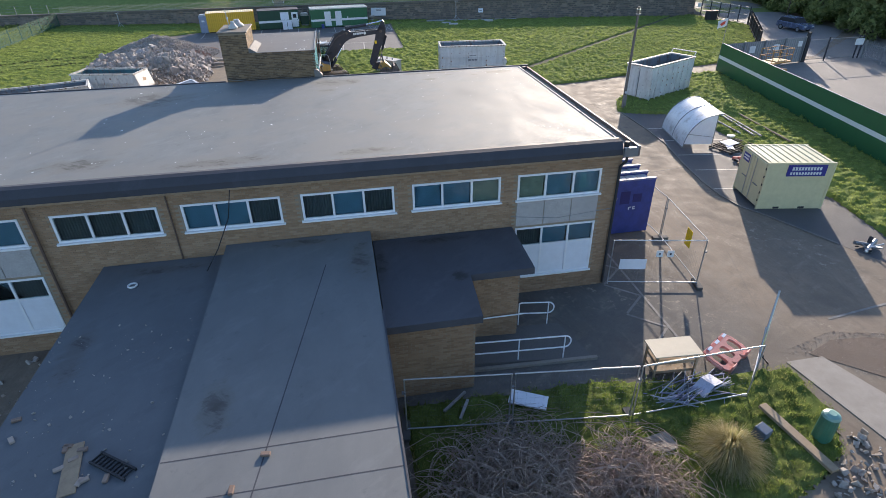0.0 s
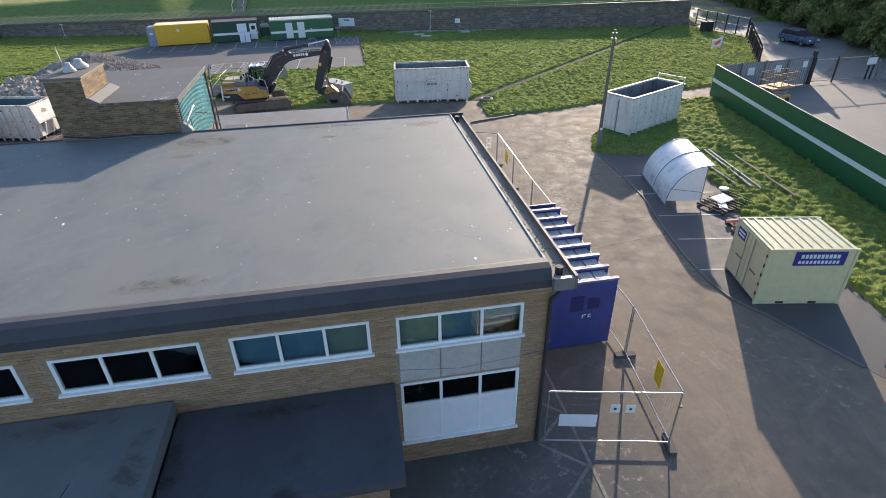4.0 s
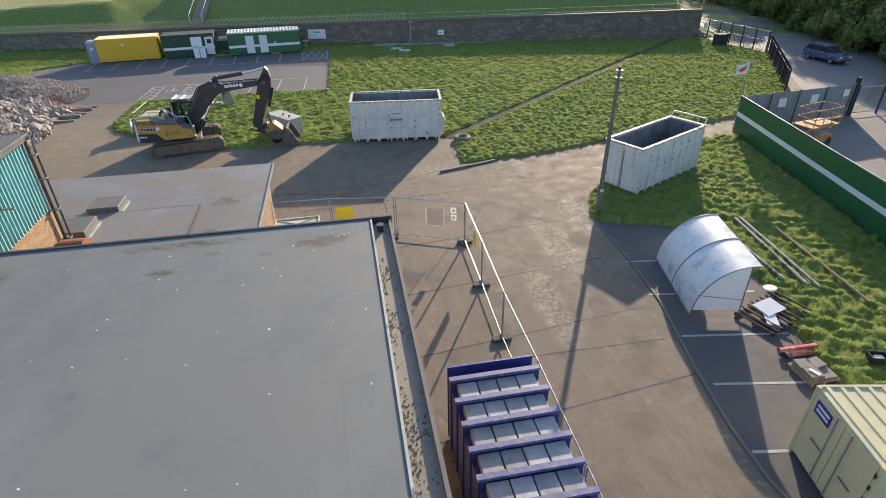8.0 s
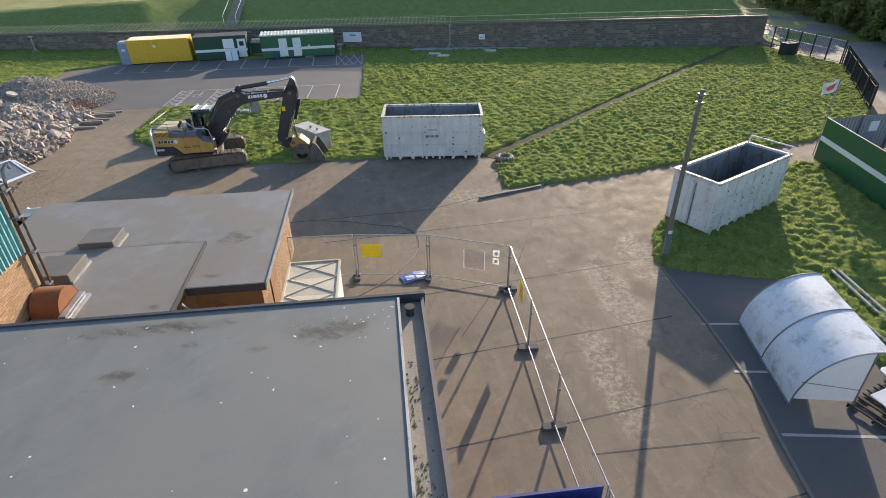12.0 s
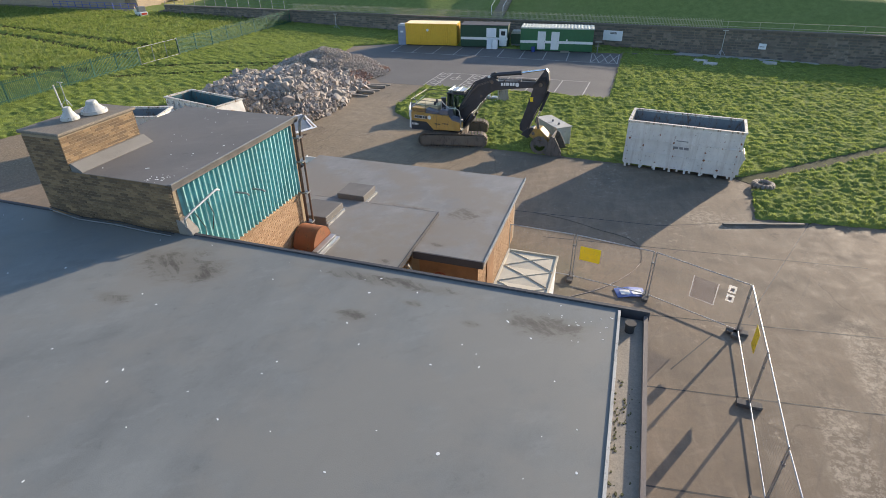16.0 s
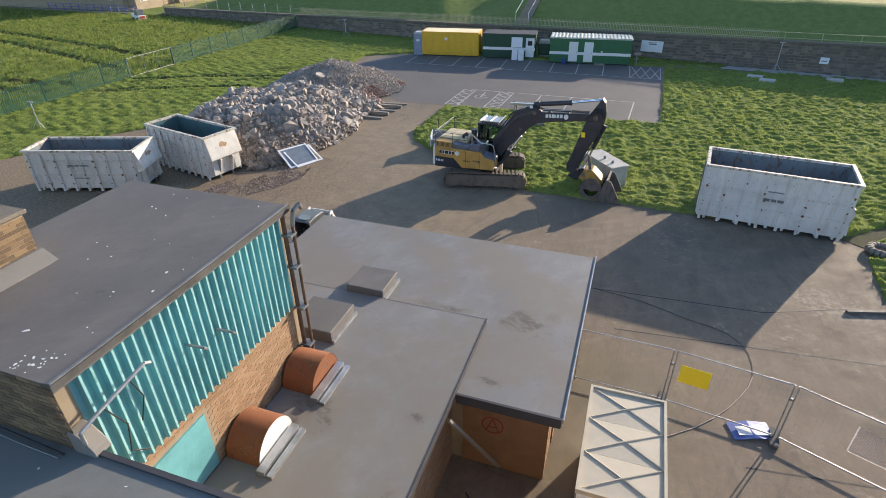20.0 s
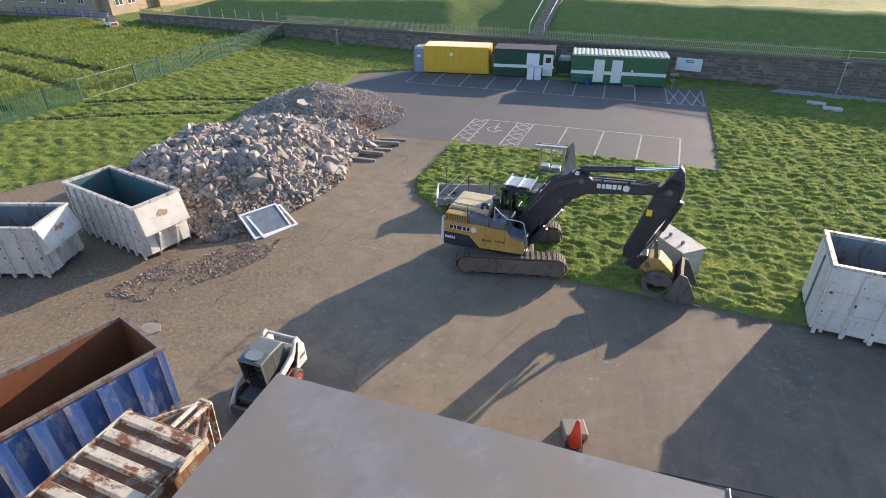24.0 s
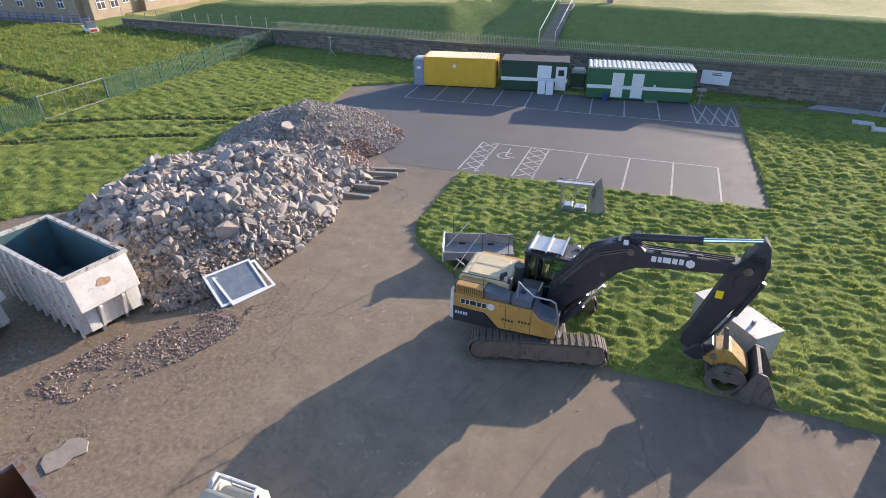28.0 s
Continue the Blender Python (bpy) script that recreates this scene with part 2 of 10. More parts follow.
def yard_mat():
    """Worn concrete and tarmac with tyre streaks, stains, cracks, and brown earth in the west."""
    n = Nodes("yard_concrete")
    v = n.coord()
    big = n.noise(v, 0.16, 6.0, 0.62)
    mid = n.noise(v, 1.1, 7.0, 0.72)
    fine = n.noise(v, 7.0, 7.0, 0.72)
    grit = n.noise(v, 55.0, 3.0, 0.7)
    streak = n.noise(n.coord(False, (2.6, 0.22, 1.0)), 1.0, 6.0, 0.7)
    sep = n.t.nodes.new("ShaderNodeSeparateXYZ")
    n.link(n.geo.outputs["Position"], sep.inputs[0])

    def calc(op, a, b_=None):
        m = n.t.nodes.new("ShaderNodeMath")
        m.operation = op
        for i, q in enumerate((a, b_)):
            if q is None:
                continue
            if isinstance(q, (int, float)):
                m.inputs[i].default_value = q
            else:
                n.link(q, m.inputs[i])
        return m.outputs[0]

    def region(cx, cy, rx, ry, rough=0.5, lo=0.8, hi=1.05):
        dx = calc("DIVIDE", calc("SUBTRACT", sep.outputs[0], cx), rx)
        dy = calc("DIVIDE", calc("SUBTRACT", sep.outputs[1], cy), ry)
        d = calc("SQRT", calc("ADD", calc("POWER", calc("ABSOLUTE", dx), 3.0), calc("POWER", calc("ABSOLUTE", dy), 3.0)))
        d = calc("ADD", d, calc("MULTIPLY", calc("SUBTRACT", mid, 0.5), rough))
        return n.ramp(d, [(lo * 0.6, 1.0), (min(1.0, hi * 0.95), 0.0)])

    col = n.ramp(mid, [(0.28, (0.138, 0.102, 0.074)), (0.5, (0.208, 0.154, 0.110)), (0.72, (0.285, 0.218, 0.16))])
    col = n.mix(n.ramp(big, [(0.4, 0.0), (0.62, 0.6)]), col, (0.15, 0.118, 0.09))
    col = n.mix(n.ramp(streak, [(0.46, 0.0), (0.7, 0.3)]), col, (0.29, 0.235, 0.18))
    col = n.mix(n.ramp(streak, [(0.28, 0.35), (0.42, 0.0)]), col, (0.10, 0.088, 0.078))
    tar = n.ramp(mid, [(0.3, (0.072, 0.068, 0.066)), (0.7, (0.135, 0.125, 0.117))])
    col = n.mix(region(6.0, 14.0, 8.5, 7.5), col, tar)
    scuff = n.noise(n.coord(False, (0.45, 1.7, 1.0), 0.5), 1.1, 7.0, 0.68)
    scuff2 = n.noise(n.coord(False, (2.2, 0.5, 1.0), 0.25), 1.0, 7.0, 0.68)
    col = n.mix(n.ramp(scuff, [(0.55, 0.0), (0.68, 0.28)]), col, (0.36, 0.30, 0.235))
    col = n.mix(n.ramp(scuff2, [(0.56, 0.0), (0.68, 0.25)]), col, (0.37, 0.31, 0.25))
    col = n.mix(n.ramp(scuff2, [(0.32, 0.4), (0.44, 0.0)]), col, (0.085, 0.070, 0.056))
    oil = n.noise(v, 0.55, 3.0, 0.5)
    col = n.mix(n.ramp(oil, [(0.55, 0.0), (0.66, 0.5)]), col, (0.10, 0.082, 0.066))
    soil = n.ramp(fine, [(0.3, (0.12, 0.085, 0.05)), (0.55, (0.255, 0.185, 0.115)), (0.75, (0.40, 0.315, 0.22))])
    dust = n.ramp(mid, [(0.3, (0.19, 0.143, 0.093)), (0.6, (0.325, 0.248, 0.165)), (0.75, (0.41, 0.325, 0.225))])
    col = n.mix(n.mix(1.0, region(-9.0, 48.0, 13.0, 17.0, 0.8), 0.7, "MULTIPLY"), col, dust)
    col = n.mix(region(-20.0, 46.0, 14.0, 9.0, 0.9), col, soil)
    col = n.mix(region(-14.5, 47.0, 5.5, 5.0, 1.3), col, soil)
    col = n.mix(n.ramp(fine, [(0.32, 0.4), (0.44, 0.0)]), col, (0.09, 0.074, 0.062))
    col = n.mix(n.ramp(fine, [(0.58, 0.0), (0.7, 0.35)]), col, (0.36, 0.305, 0.25))
    tread = n.t.nodes.new("ShaderNodeTexWave")         # tyre treads pressed into the earth
    tread.inputs["Scale"].default_value, tread.inputs["Distortion"].default_value = 1.1, 9.0
    tread.inputs["Detail"].default_value, tread.inputs["Detail Scale"].default_value = 3.0, 1.6
    n.link(n.coord(False, (1.0, 0.5, 1.0), 0.6), tread.inputs["Vector"])
    mud = n.mix(1.0, region(-14.0, 45.0, 9.0, 5.5, 1.2), n.ramp(tread.outputs["Fac"], [(0.3, 0.4), (0.55, 0.0)]), "MULTIPLY")
    mud = n.mix(1.0, mud, n.ramp(scuff, [(0.5, 0.0), (0.58, 1.0)]), "MULTIPLY")
    col = n.mix(mud, col, (0.12, 0.088, 0.06))
    col = n.mix(n.mix(1.0, region(-13.8, 46.8, 2.6, 3.6, 1.6), 0.3, "MULTIPLY"), col, (0.155, 0.105, 0.08))
    col = n.mix(n.mix(1.0, region(5.9, 36.6, 2.6, 3.6, 1.2), 0.5, "MULTIPLY"), col, (0.16, 0.148, 0.098))
    skid = n.noise(n.coord(False, (3.4, 0.12, 1.0), -0.35), 1.0, 4.0, 0.6)
    col = n.mix(n.ramp(skid, [(0.60, 0.0), (0.68, 0.35)]), col, (0.11, 0.092, 0.078))
    warp = n.t.nodes.new("ShaderNodeTexNoise")         # hairline cracks and crumbled pale patches
    warp.inputs["Scale"].default_value, warp.inputs["Detail"].default_value = 0.8, 5.0
    n.link(v, warp.inputs["Vector"])
    cell = n.t.nodes.new("ShaderNodeTexVoronoi")
    cell.feature = "DISTANCE_TO_EDGE"
    cell.inputs["Scale"].default_value = 0.13
    n.link(n.mix(0.86, warp.outputs["Color"], v, "ADD"), cell.inputs["Vector"])
    crack = n.mix(1.0, n.ramp(cell.outputs["Distance"], [(0.001, 0.5), (0.004, 0.0)]), n.ramp(big, [(0.5, 0.0), (0.56, 1.0)]), "MULTIPLY")
    col = n.mix(crack, col, (0.055, 0.045, 0.038))
    chips = n.mix(1.0, n.ramp(n.noise(v, 3.2, 8.0, 0.78), [(0.55, 0.0), (0.63, 0.75)]), n.ramp(n.noise(v, 0.3, 3.0, 0.5), [(0.53, 0.0), (0.62, 1.0)]), "MULTIPLY")
    flaky = n.ramp(n.noise(v, 4.5, 9.0, 0.8), [(0.47, 0.0), (0.56, 0.8)])
    for cx, cy, rx, ry in ((13.4, 44.6, 1.5, 1.1), (17.4, 35.0, 0.9, 3.2), (19.6, 37.5, 1.1, 2.2), (15.6, 31.0, 0.7, 3.0)):
        chips = calc("MAXIMUM", chips, n.mix(1.0, region(cx, cy, rx, ry, 1.2), flaky, "MULTIPLY"))
    col = n.mix(chips, col, (0.40, 0.335, 0.265))
    col = n.mix(0.16, col, n.ramp(grit, [(0.35, (0.07, 0.06, 0.052)), (0.65, (0.40, 0.35, 0.30))]))
    col = n.mix(1.0, col, (0.985, 1.0, 0.975), "MULTIPLY")
    n.bump(n.mix(0.5, fine, mid), 0.32, 0.03)
    return n.done(col, n.ramp(mid, [(0.3, 0.7), (0.6, 0.92)]), 0.0, 0.3)


M_yard = yard_mat()
M_tarmac = ground_mat("tarmac", (0.125, 0.118, 0.112), (0.085, 0.082, 0.080), (0.18, 0.165, 0.15), 0.3)
M_baytar = ground_mat("bay_tarmac", (0.095, 0.092, 0.092), (0.065, 0.063, 0.065), (0.14, 0.13, 0.125), 0.4)
M_baylane = ground_mat("lane_tarmac", (0.21, 0.20, 0.195), (0.15, 0.145, 0.14), (0.28, 0.265, 0.25), 0.3)
M_soil = ground_mat("soil", (0.14, 0.098, 0.07), (0.075, 0.054, 0.04), (0.22, 0.17, 0.13), 0.6, 0.95)
M_pathmoss = ground_mat("mossy_path", (0.105, 0.104, 0.066), (0.06, 0.072, 0.035), (0.18, 0.17, 0.13), 0.9, 1.0, 0.05)
M_kerb = ground_mat("kerb_concrete", (0.17, 0.155, 0.135), (0.11, 0.10, 0.09), (0.24, 0.22, 0.19), 0.9)
M_pathc = ground_mat("path_concrete", (0.275, 0.243, 0.20), (0.215, 0.19, 0.16), (0.32, 0.288, 0.24), 0.6)
M_grass = grass_mat("grass_ground", (0.062, 0.088, 0.024), (0.165, 0.215, 0.052), (0.255, 0.31, 0.085), (0.285, 0.30, 0.11))
# wheel ruts: the shade lying in them is put into this darker grass colour
M_rut = grass_mat("shaded_rut", (0.05, 0.052, 0.025), (0.085, 0.085, 0.035), (0.12, 0.125, 0.045), (0.12, 0.10, 0.06))
M_field = grass_mat("field_grass", (0.24, 0.24, 0.09), (0.36, 0.34, 0.15), (0.46, 0.42, 0.20), (0.50, 0.43, 0.24))
M_bank = grass_mat("bank_grass", (0.11, 0.15, 0.05), (0.165, 0.215, 0.07), (0.23, 0.28, 0.095), (0.25, 0.26, 0.11))
M_blade = blade_mat("grass_blade", (0.195, 0.25, 0.055), (0.32, 0.395, 0.09), (0.42, 0.465, 0.15))
M_bladedry = blade_mat("field_blade", (0.14, 0.19, 0.045), (0.26, 0.33, 0.085), (0.38, 0.39, 0.14))
M_felt = felt_mat("roof_felt", (0.158, 0.168, 0.164), (0.210, 0.222, 0.215), (0.100, 0.104, 0.100), ((-4.0, 17.3, 2.2, 0.5), (0.6, 17.3, 1.6, 0.4), (-8.5, 18.0, 1.5, 0.8), (-0.3, 26.8, 1.5, 1.0), (0.5, 26.7, 0.6, 0.7), (-0.8, 25.4, 0.7, 0.25), (7.7, 27.1, 1.0, 0.5), (6.4, 26.75, 0.25, 0.12), (4.1, 26.35, 0.5, 0.25), (5.2, 27.0, 0.3, 0.15), (4.3, 27.6, 2.6, 0.25), (-8.0, 25.5, 2.2, 1.6)), (0.192, 0.19, 0.173))
M_felt2 = felt_mat("annex_felt", (0.185, 0.185, 0.184), (0.255, 0.252, 0.247), (0.135, 0.131, 0.127), ((3.6, 36.5, 1.0, 0.9), (4.2, 37.0, 0.35, 0.3), (3.3, 34.1, 0.5, 0.25), (2.0, 32.4, 0.4, 0.25), (-0.2, 31.8, 0.9, 1.2), (1.2, 36.5, 1.6, 0.3), (2.2, 30.0, 0.3, 1.0)), (0.196, 0.174, 0.148))
M_felt3 = felt_mat("plant_felt", (0.125, 0.118, 0.112), (0.17, 0.16, 0.15), (0.085, 0.08, 0.076))
M_feltdark = felt_mat("dark_felt", (0.062, 0.063, 0.073), (0.092, 0.093, 0.103), (0.038, 0.038, 0.045), ((0.6, 14.6, 0.4, 1.4), (2.8, 15.9, 2.2, 0.3), (2.9, 13.6, 0.4, 0.4)))
M_fascia = felt_mat("fascia_felt", (0.043, 0.044, 0.054), (0.066, 0.067, 0.078), (0.028, 0.028, 0.034))
M_brick = brick_mat("yellow_brick", (0.24, 0.148, 0.084), (0.33, 0.208, 0.122), (0.40, 0.275, 0.175))
M_brickd = brick_mat("brown_brick", (0.075, 0.055, 0.038), (0.185, 0.122, 0.068), (0.31, 0.21, 0.115))
M_mortar = plain("mortar", (0.30, 0.24, 0.17), 0.95, var=0.2)
M_pvc = plain("white_upvc", (0.78, 0.79, 0.80), 0.35, var=0.06, relief=0.03)
M_whitepanel = plain("white_panel", (0.74, 0.76, 0.80), 0.4, var=0.08, relief=0.04)
M_pebble = ground_mat("pebbledash", (0.42, 0.40, 0.38), (0.30, 0.28, 0.27), (0.58, 0.55, 0.52), 6.0)
M_glass = glass_mat("window_glass")
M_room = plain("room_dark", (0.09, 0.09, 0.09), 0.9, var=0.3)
# curtain colour pushed to blue to carry the sky's reflection in the panes
M_skycurtain = plain("sky_tinted_curtain", (0.16, 0.29, 0.42), 0.9, var=0.3)
M_blindd = plain("dark_blind", (0.13, 0.125, 0.135), 0.9, var=0.3)
M_blindg = plain("pale_blind", (0.36, 0.39, 0.33), 0.9, var=0.4)
M_white = worn("white_skip_paint", (0.70, 0.69, 0.66), (0.17, 0.12, 0.085), 0.29, 0.5)
M_white2 = worn("old_skip_paint", (0.66, 0.64, 0.59), (0.20, 0.125, 0.075), 0.37, 0.55)
M_skipin = worn("skip_inside", (0.16, 0.20, 0.23), (0.14, 0.10, 0.08), 0.45, 0.8)
M_skipin2 = worn("skip_inside_teal", (0.055, 0.14, 0.165), (0.12, 0.09, 0.07), 0.42, 0.8)
M_rust = worn("rust", (0.24, 0.085, 0.035), (0.10, 0.05, 0.03), 0.45, 0.85, under2=(0.33, 0.14, 0.06))
M_blue = worn("blue_skip_paint", (0.06, 0.145, 0.40), (0.30, 0.33, 0.42), 0.44, 0.55, 1.0)
M_oldrim = worn("worn_rim", (0.23, 0.20, 0.175), (0.19, 0.095, 0.055), 0.47, 0.75, 2.0)
M_bluerib = worn("blue_skip_ribs", (0.10, 0.165, 0.37), (0.30, 0.30, 0.33), 0.45, 0.65, 1.6, under2=(0.40, 0.41, 0.45))
M_blue2 = plain("blue_box_paint", (0.042, 0.058, 0.235), 0.5, var=0.35, relief=0.05)
M_cream = plain("cream_container_paint", (0.62, 0.555, 0.33), 0.45, var=0.12, relief=0.05)
M_yellow = plain("yellow_container_paint", (0.74, 0.43, 0.035), 0.45, var=0.12, relief=0.05)
M_green = plain("green_hoarding_paint", (0.022, 0.115, 0.045), 0.4, var=0.2, scale=0.6, relief=0.05)
M_greencab = plain("green_cabin_paint", (0.025, 0.13, 0.055), 0.45, var=0.2, relief=0.05)
M_greendark = plain("dark_green_cabin_paint", (0.014, 0.062, 0.034), 0.5, var=0.25, relief=0.05)
M_stripe = plain("white_paint", (0.72, 0.73, 0.72), 0.5, var=0.1, relief=0.04)
M_line = plain("line_paint", (0.42, 0.40, 0.37), 0.7, var=0.45, scale=1.4, grain=18.0)
M_faint = plain("faint_line_paint", (0.24, 0.225, 0.205), 0.8, var=0.55, scale=2.2, grain=14.0)
M_galv = plain("galvanised_steel", (0.46, 0.47, 0.48), 0.42, 0.75, var=0.2)
M_greysteel = plain("grey_steel", (0.22, 0.23, 0.24), 0.5, 0.4, var=0.25)
M_dark = plain("dark_rubber", (0.03, 0.03, 0.032), 0.75, var=0.3)
M_teal = plain("teal_cladding", (0.14, 0.385, 0.425), 0.45, var=0.35, scale=1.2, relief=0.05)
M_poly = glass_mat("clear_sheet", (0.90, 0.90, 0.94), 0.3)
M_notice = blade_mat("notice_sheet", (0.66, 0.66, 0.66), (0.72, 0.72, 0.72), (0.76, 0.76, 0.75))
M_wood = plain("timber", (0.34, 0.25, 0.16), 0.8, var=0.3, scale=4.0)
M_ply = plain("plywood", (0.265, 0.15, 0.08), 0.7, var=0.3, scale=2.0)
M_stone = ground_mat("wall_stone", (0.17, 0.145, 0.12), (0.10, 0.085, 0.075), (0.25, 0.22, 0.19), 1.2, 0.92)
M_yellowsign = plain("yellow_sign", (0.85, 0.62, 0.02), 0.45, var=0.06, relief=0.0)
M_tankpale = worn("pale_tank", (0.42, 0.42, 0.38), (0.22, 0.24, 0.19), 0.4, 0.6)
M_cover = ground_mat("pale_cover", (0.50, 0.48, 0.44), (0.38, 0.36, 0.32), (0.62, 0.60, 0.56), 1.5)
M_crumbled = ground_mat("crumbled_concrete", (0.33, 0.275, 0.215), (0.20, 0.155, 0.115), (0.50, 0.44, 0.37), 5.0, 0.95)
M_red = plain("red_plastic", (0.62, 0.07, 0.04), 0.5, var=0.15)
M_bluesign = plain("blue_sign", (0.03, 0.03, 0.22), 0.4, var=0.08, relief=0.0)

# ---- mesh helpers ----


class B:
    """Collects faces of boxes, tubes and prisms, and turns them into one mesh."""
    def __init__(self):
        self.v, self.f = [], []

    def add(self, verts, faces):
        k = len(self.v)
        self.v.extend(tuple(p) for p in verts)
        self.f.extend(tuple(i + k for i in f) for f in faces)
        return self

    def box(self, x0, x1, y0, y1, z0, z1, m=None):
        p = [(x, y, z) for z in (z0, z1) for y in (y0, y1) for x in (x0, x1)]
        if m is not None:
            p = [m @ Vector(q) for q in p]
        return self.add(p, [(0, 2, 3, 1), (4, 5, 7, 6), (0, 1, 5, 4), (2, 6, 7, 3), (0, 4, 6, 2), (1, 3, 7, 5)])

    def tube(self, a, b, r, n=8, r2=None, cap=True):
        a, b = Vector(a), Vector(b)
        d = (b - a).normalized()
        s = d.cross(Vector((0, 0, 1)) if abs(d.z) < 0.9 else Vector((1, 0, 0))).normalized()
        u = d.cross(s)
        r2 = r if r2 is None else r2
        p = []
        for c, q in ((a, r), (b, r2)):
            for i in range(n):
                w = 2 * math.pi * i / n
                p.append(c + s * (q * math.cos(w)) + u * (q * math.sin(w)))
        f = [(i, (i + 1) % n, n + (i + 1) % n, n + i) for i in range(n)]
        if cap:
            f += [tuple(range(n - 1, -1, -1)), tuple(range(n, 2 * n))]
        return self.add(p, f)

    def path(self, pts, r, n=6):
        for a, b in zip(pts, pts[1:]):
            self.tube(a, b, r, n)
        return self

    def prism(self, poly, z0, z1, m=None):
        """A poly of (x, y), counter-clockwise, from z0 to z1."""
        k = len(poly)
        p = [(x, y, z0) for x, y in poly] + [(x, y, z1) for x, y in poly]
        if m is not None:
            p = [m @ Vector(q) for q in p]
        f = [(i, (i + 1) % k, k + (i + 1) % k, k + i) for i in range(k)]
        return self.add(p, f + [tuple(range(k - 1, -1, -1)), tuple(range(k, 2 * k))])

    def side(self, poly, y0, y1, m=None):
        """A poly of (x, z), drawn out from y0 to y1."""
        k = len(poly)
        p = [(x, y0, z) for x, z in poly] + [(x, y1, z) for x, z in poly]
        if m is not None:
            p = [m @ Vector(q) for q in p]
        f = [((i + 1) % k, i, k + i, k + (i + 1) % k) for i in range(k)]
        return self.add(p, f + [tuple(range(k)), tuple(range(2 * k - 1, k - 1, -1))])

    def mesh(self, name, material, bevel=0.0, smooth=False):
        me = bpy.data.meshes.new(name)
        me.from_pydata(self.v, [], self.f)
        if bevel:
            bm = bmesh.new()
            bm.from_mesh(me)
            bmesh.ops.recalc_face_normals(bm, faces=bm.faces)
            bmesh.ops.bevel(bm, geom=bm.edges, offset=bevel, segments=1, affect="EDGES", clamp_overlap=True)
            bm.to_mesh(me)
            bm.free()
        me.materials.append(material)
        if smooth:
            me.polygons.foreach_set("use_smooth", [True] * len(me.polygons))
        me.update()
        return me


def part(name, b, material, parent, label="", bevel=0.0, smooth=False):
    ob = new(name, b.mesh(name, material, bevel, smooth))
    ob.parent = parent
    if label:
        tagged(ob, label)
    return ob


def thing(name, m, label, category, group=""):
    ob = new(name)
    ob.empty_display_size = 0.3
    ob.matrix_basis = m
    return tagged(ob, label, category, group)


def solid(name, b, material, label, category="", group="", kind="", m=None, bevel=0.0, smooth=False):
    ob = new(name, b.mesh(name, material, bevel, smooth))
    if m is not None:
        ob.matrix_basis = m
    return tagged(ob, label, category, group, kind)


def array_mesh(name, verts, faces, material, smooth=False):
    """A mesh from numpy arrays: verts (n, 3), faces (m, 3 or 4)."""
    me = bpy.data.meshes.new(name)
    verts, faces = np.asarray(verts, dtype=np.float32), np.asarray(faces, dtype=np.int32)
    k = faces.shape[1]
    me.vertices.add(len(verts))
    me.vertices.foreach_set("co", verts.ravel())
    me.loops.add(faces.size)
    me.loops.foreach_set("vertex_index", faces.ravel())
    me.polygons.add(len(faces))
    me.polygons.foreach_set("loop_start", np.arange(0, faces.size, k, dtype=np.int32))
    me.polygons.foreach_set("use_smooth", np.full(len(faces), smooth))
    me.materials.append(material)
    me.update(calc_edges=True)
    me.validate()
    return me


def inside(poly, x, y):
    """Which of the points lie within the poly."""
    hit = np.zeros(np.shape(x), bool)
    for (x0, y0), (x1, y1) in zip(poly, poly[1:] + poly[:1]):
        if y0 == y1:
            continue
        cross = ((y0 > y) != (y1 > y)) & (x < (x1 - x0) * (y - y0) / (y1 - y0) + x0)
        hit ^= cross
    return hit


def wavy(x, y, seed, scale):
    """A smooth random field of about -1 to 1, from a few turned sine waves."""
    r = np.random.RandomState(seed)
    out = np.zeros(np.shape(x))
    for i in range(18):
        a, k, p = r.uniform(0, 6.28), scale * r.uniform(0.5, 2.0), r.uniform(0, 6.28)
        out = out + np.sin((x * np.cos(a) + y * np.sin(a)) * k + p)
    return out / 5.0

# ---- ground ----
WALL_Y = lambda x: 87.2 - 0.155 * x                # the foot of the stone boundary wall


def bank_height(x, d):
    """Height of the land d metres behind the boundary wall."""
    k = np.clip((x + 40.0) / 32.0, 0.0, 1.0)
    lane = np.clip((53.0 + 0.245 * d - x) / 3.0, 0.0, 1.0)         # the cutting in which the lane runs
    top = 3.3 + 1.75 * k + np.clip((-x - 40) / 60.0, 0, 1) * -1.2
    gentle = np.clip(1.0 - np.abs(x + 14.0) / 5.0, 0.0, 1.0) ** 0.6
    run = 5.2 + 0.8 * k + 11.0 * gentle
    s = np.clip((d - 1.4) / run, 0.0, 1.0)
    s = s * s * (3 - 2 * s) * 0.35 + s * 0.65
    foot = np.maximum(2.2 + 0.0155 * (np.clip(x, -140, 60) - 7.0), 0.05) * np.clip((x + 68.0) / 5.0, 0.0, 1.0)
    return (foot + (top - foot) * s * np.clip((x + 64.0) / 10.0, 0.0, 1.0) + np.clip((d - 30) / 900.0, 0, 1) * 6.0) * np.where(d < 60, lane, 1.0)


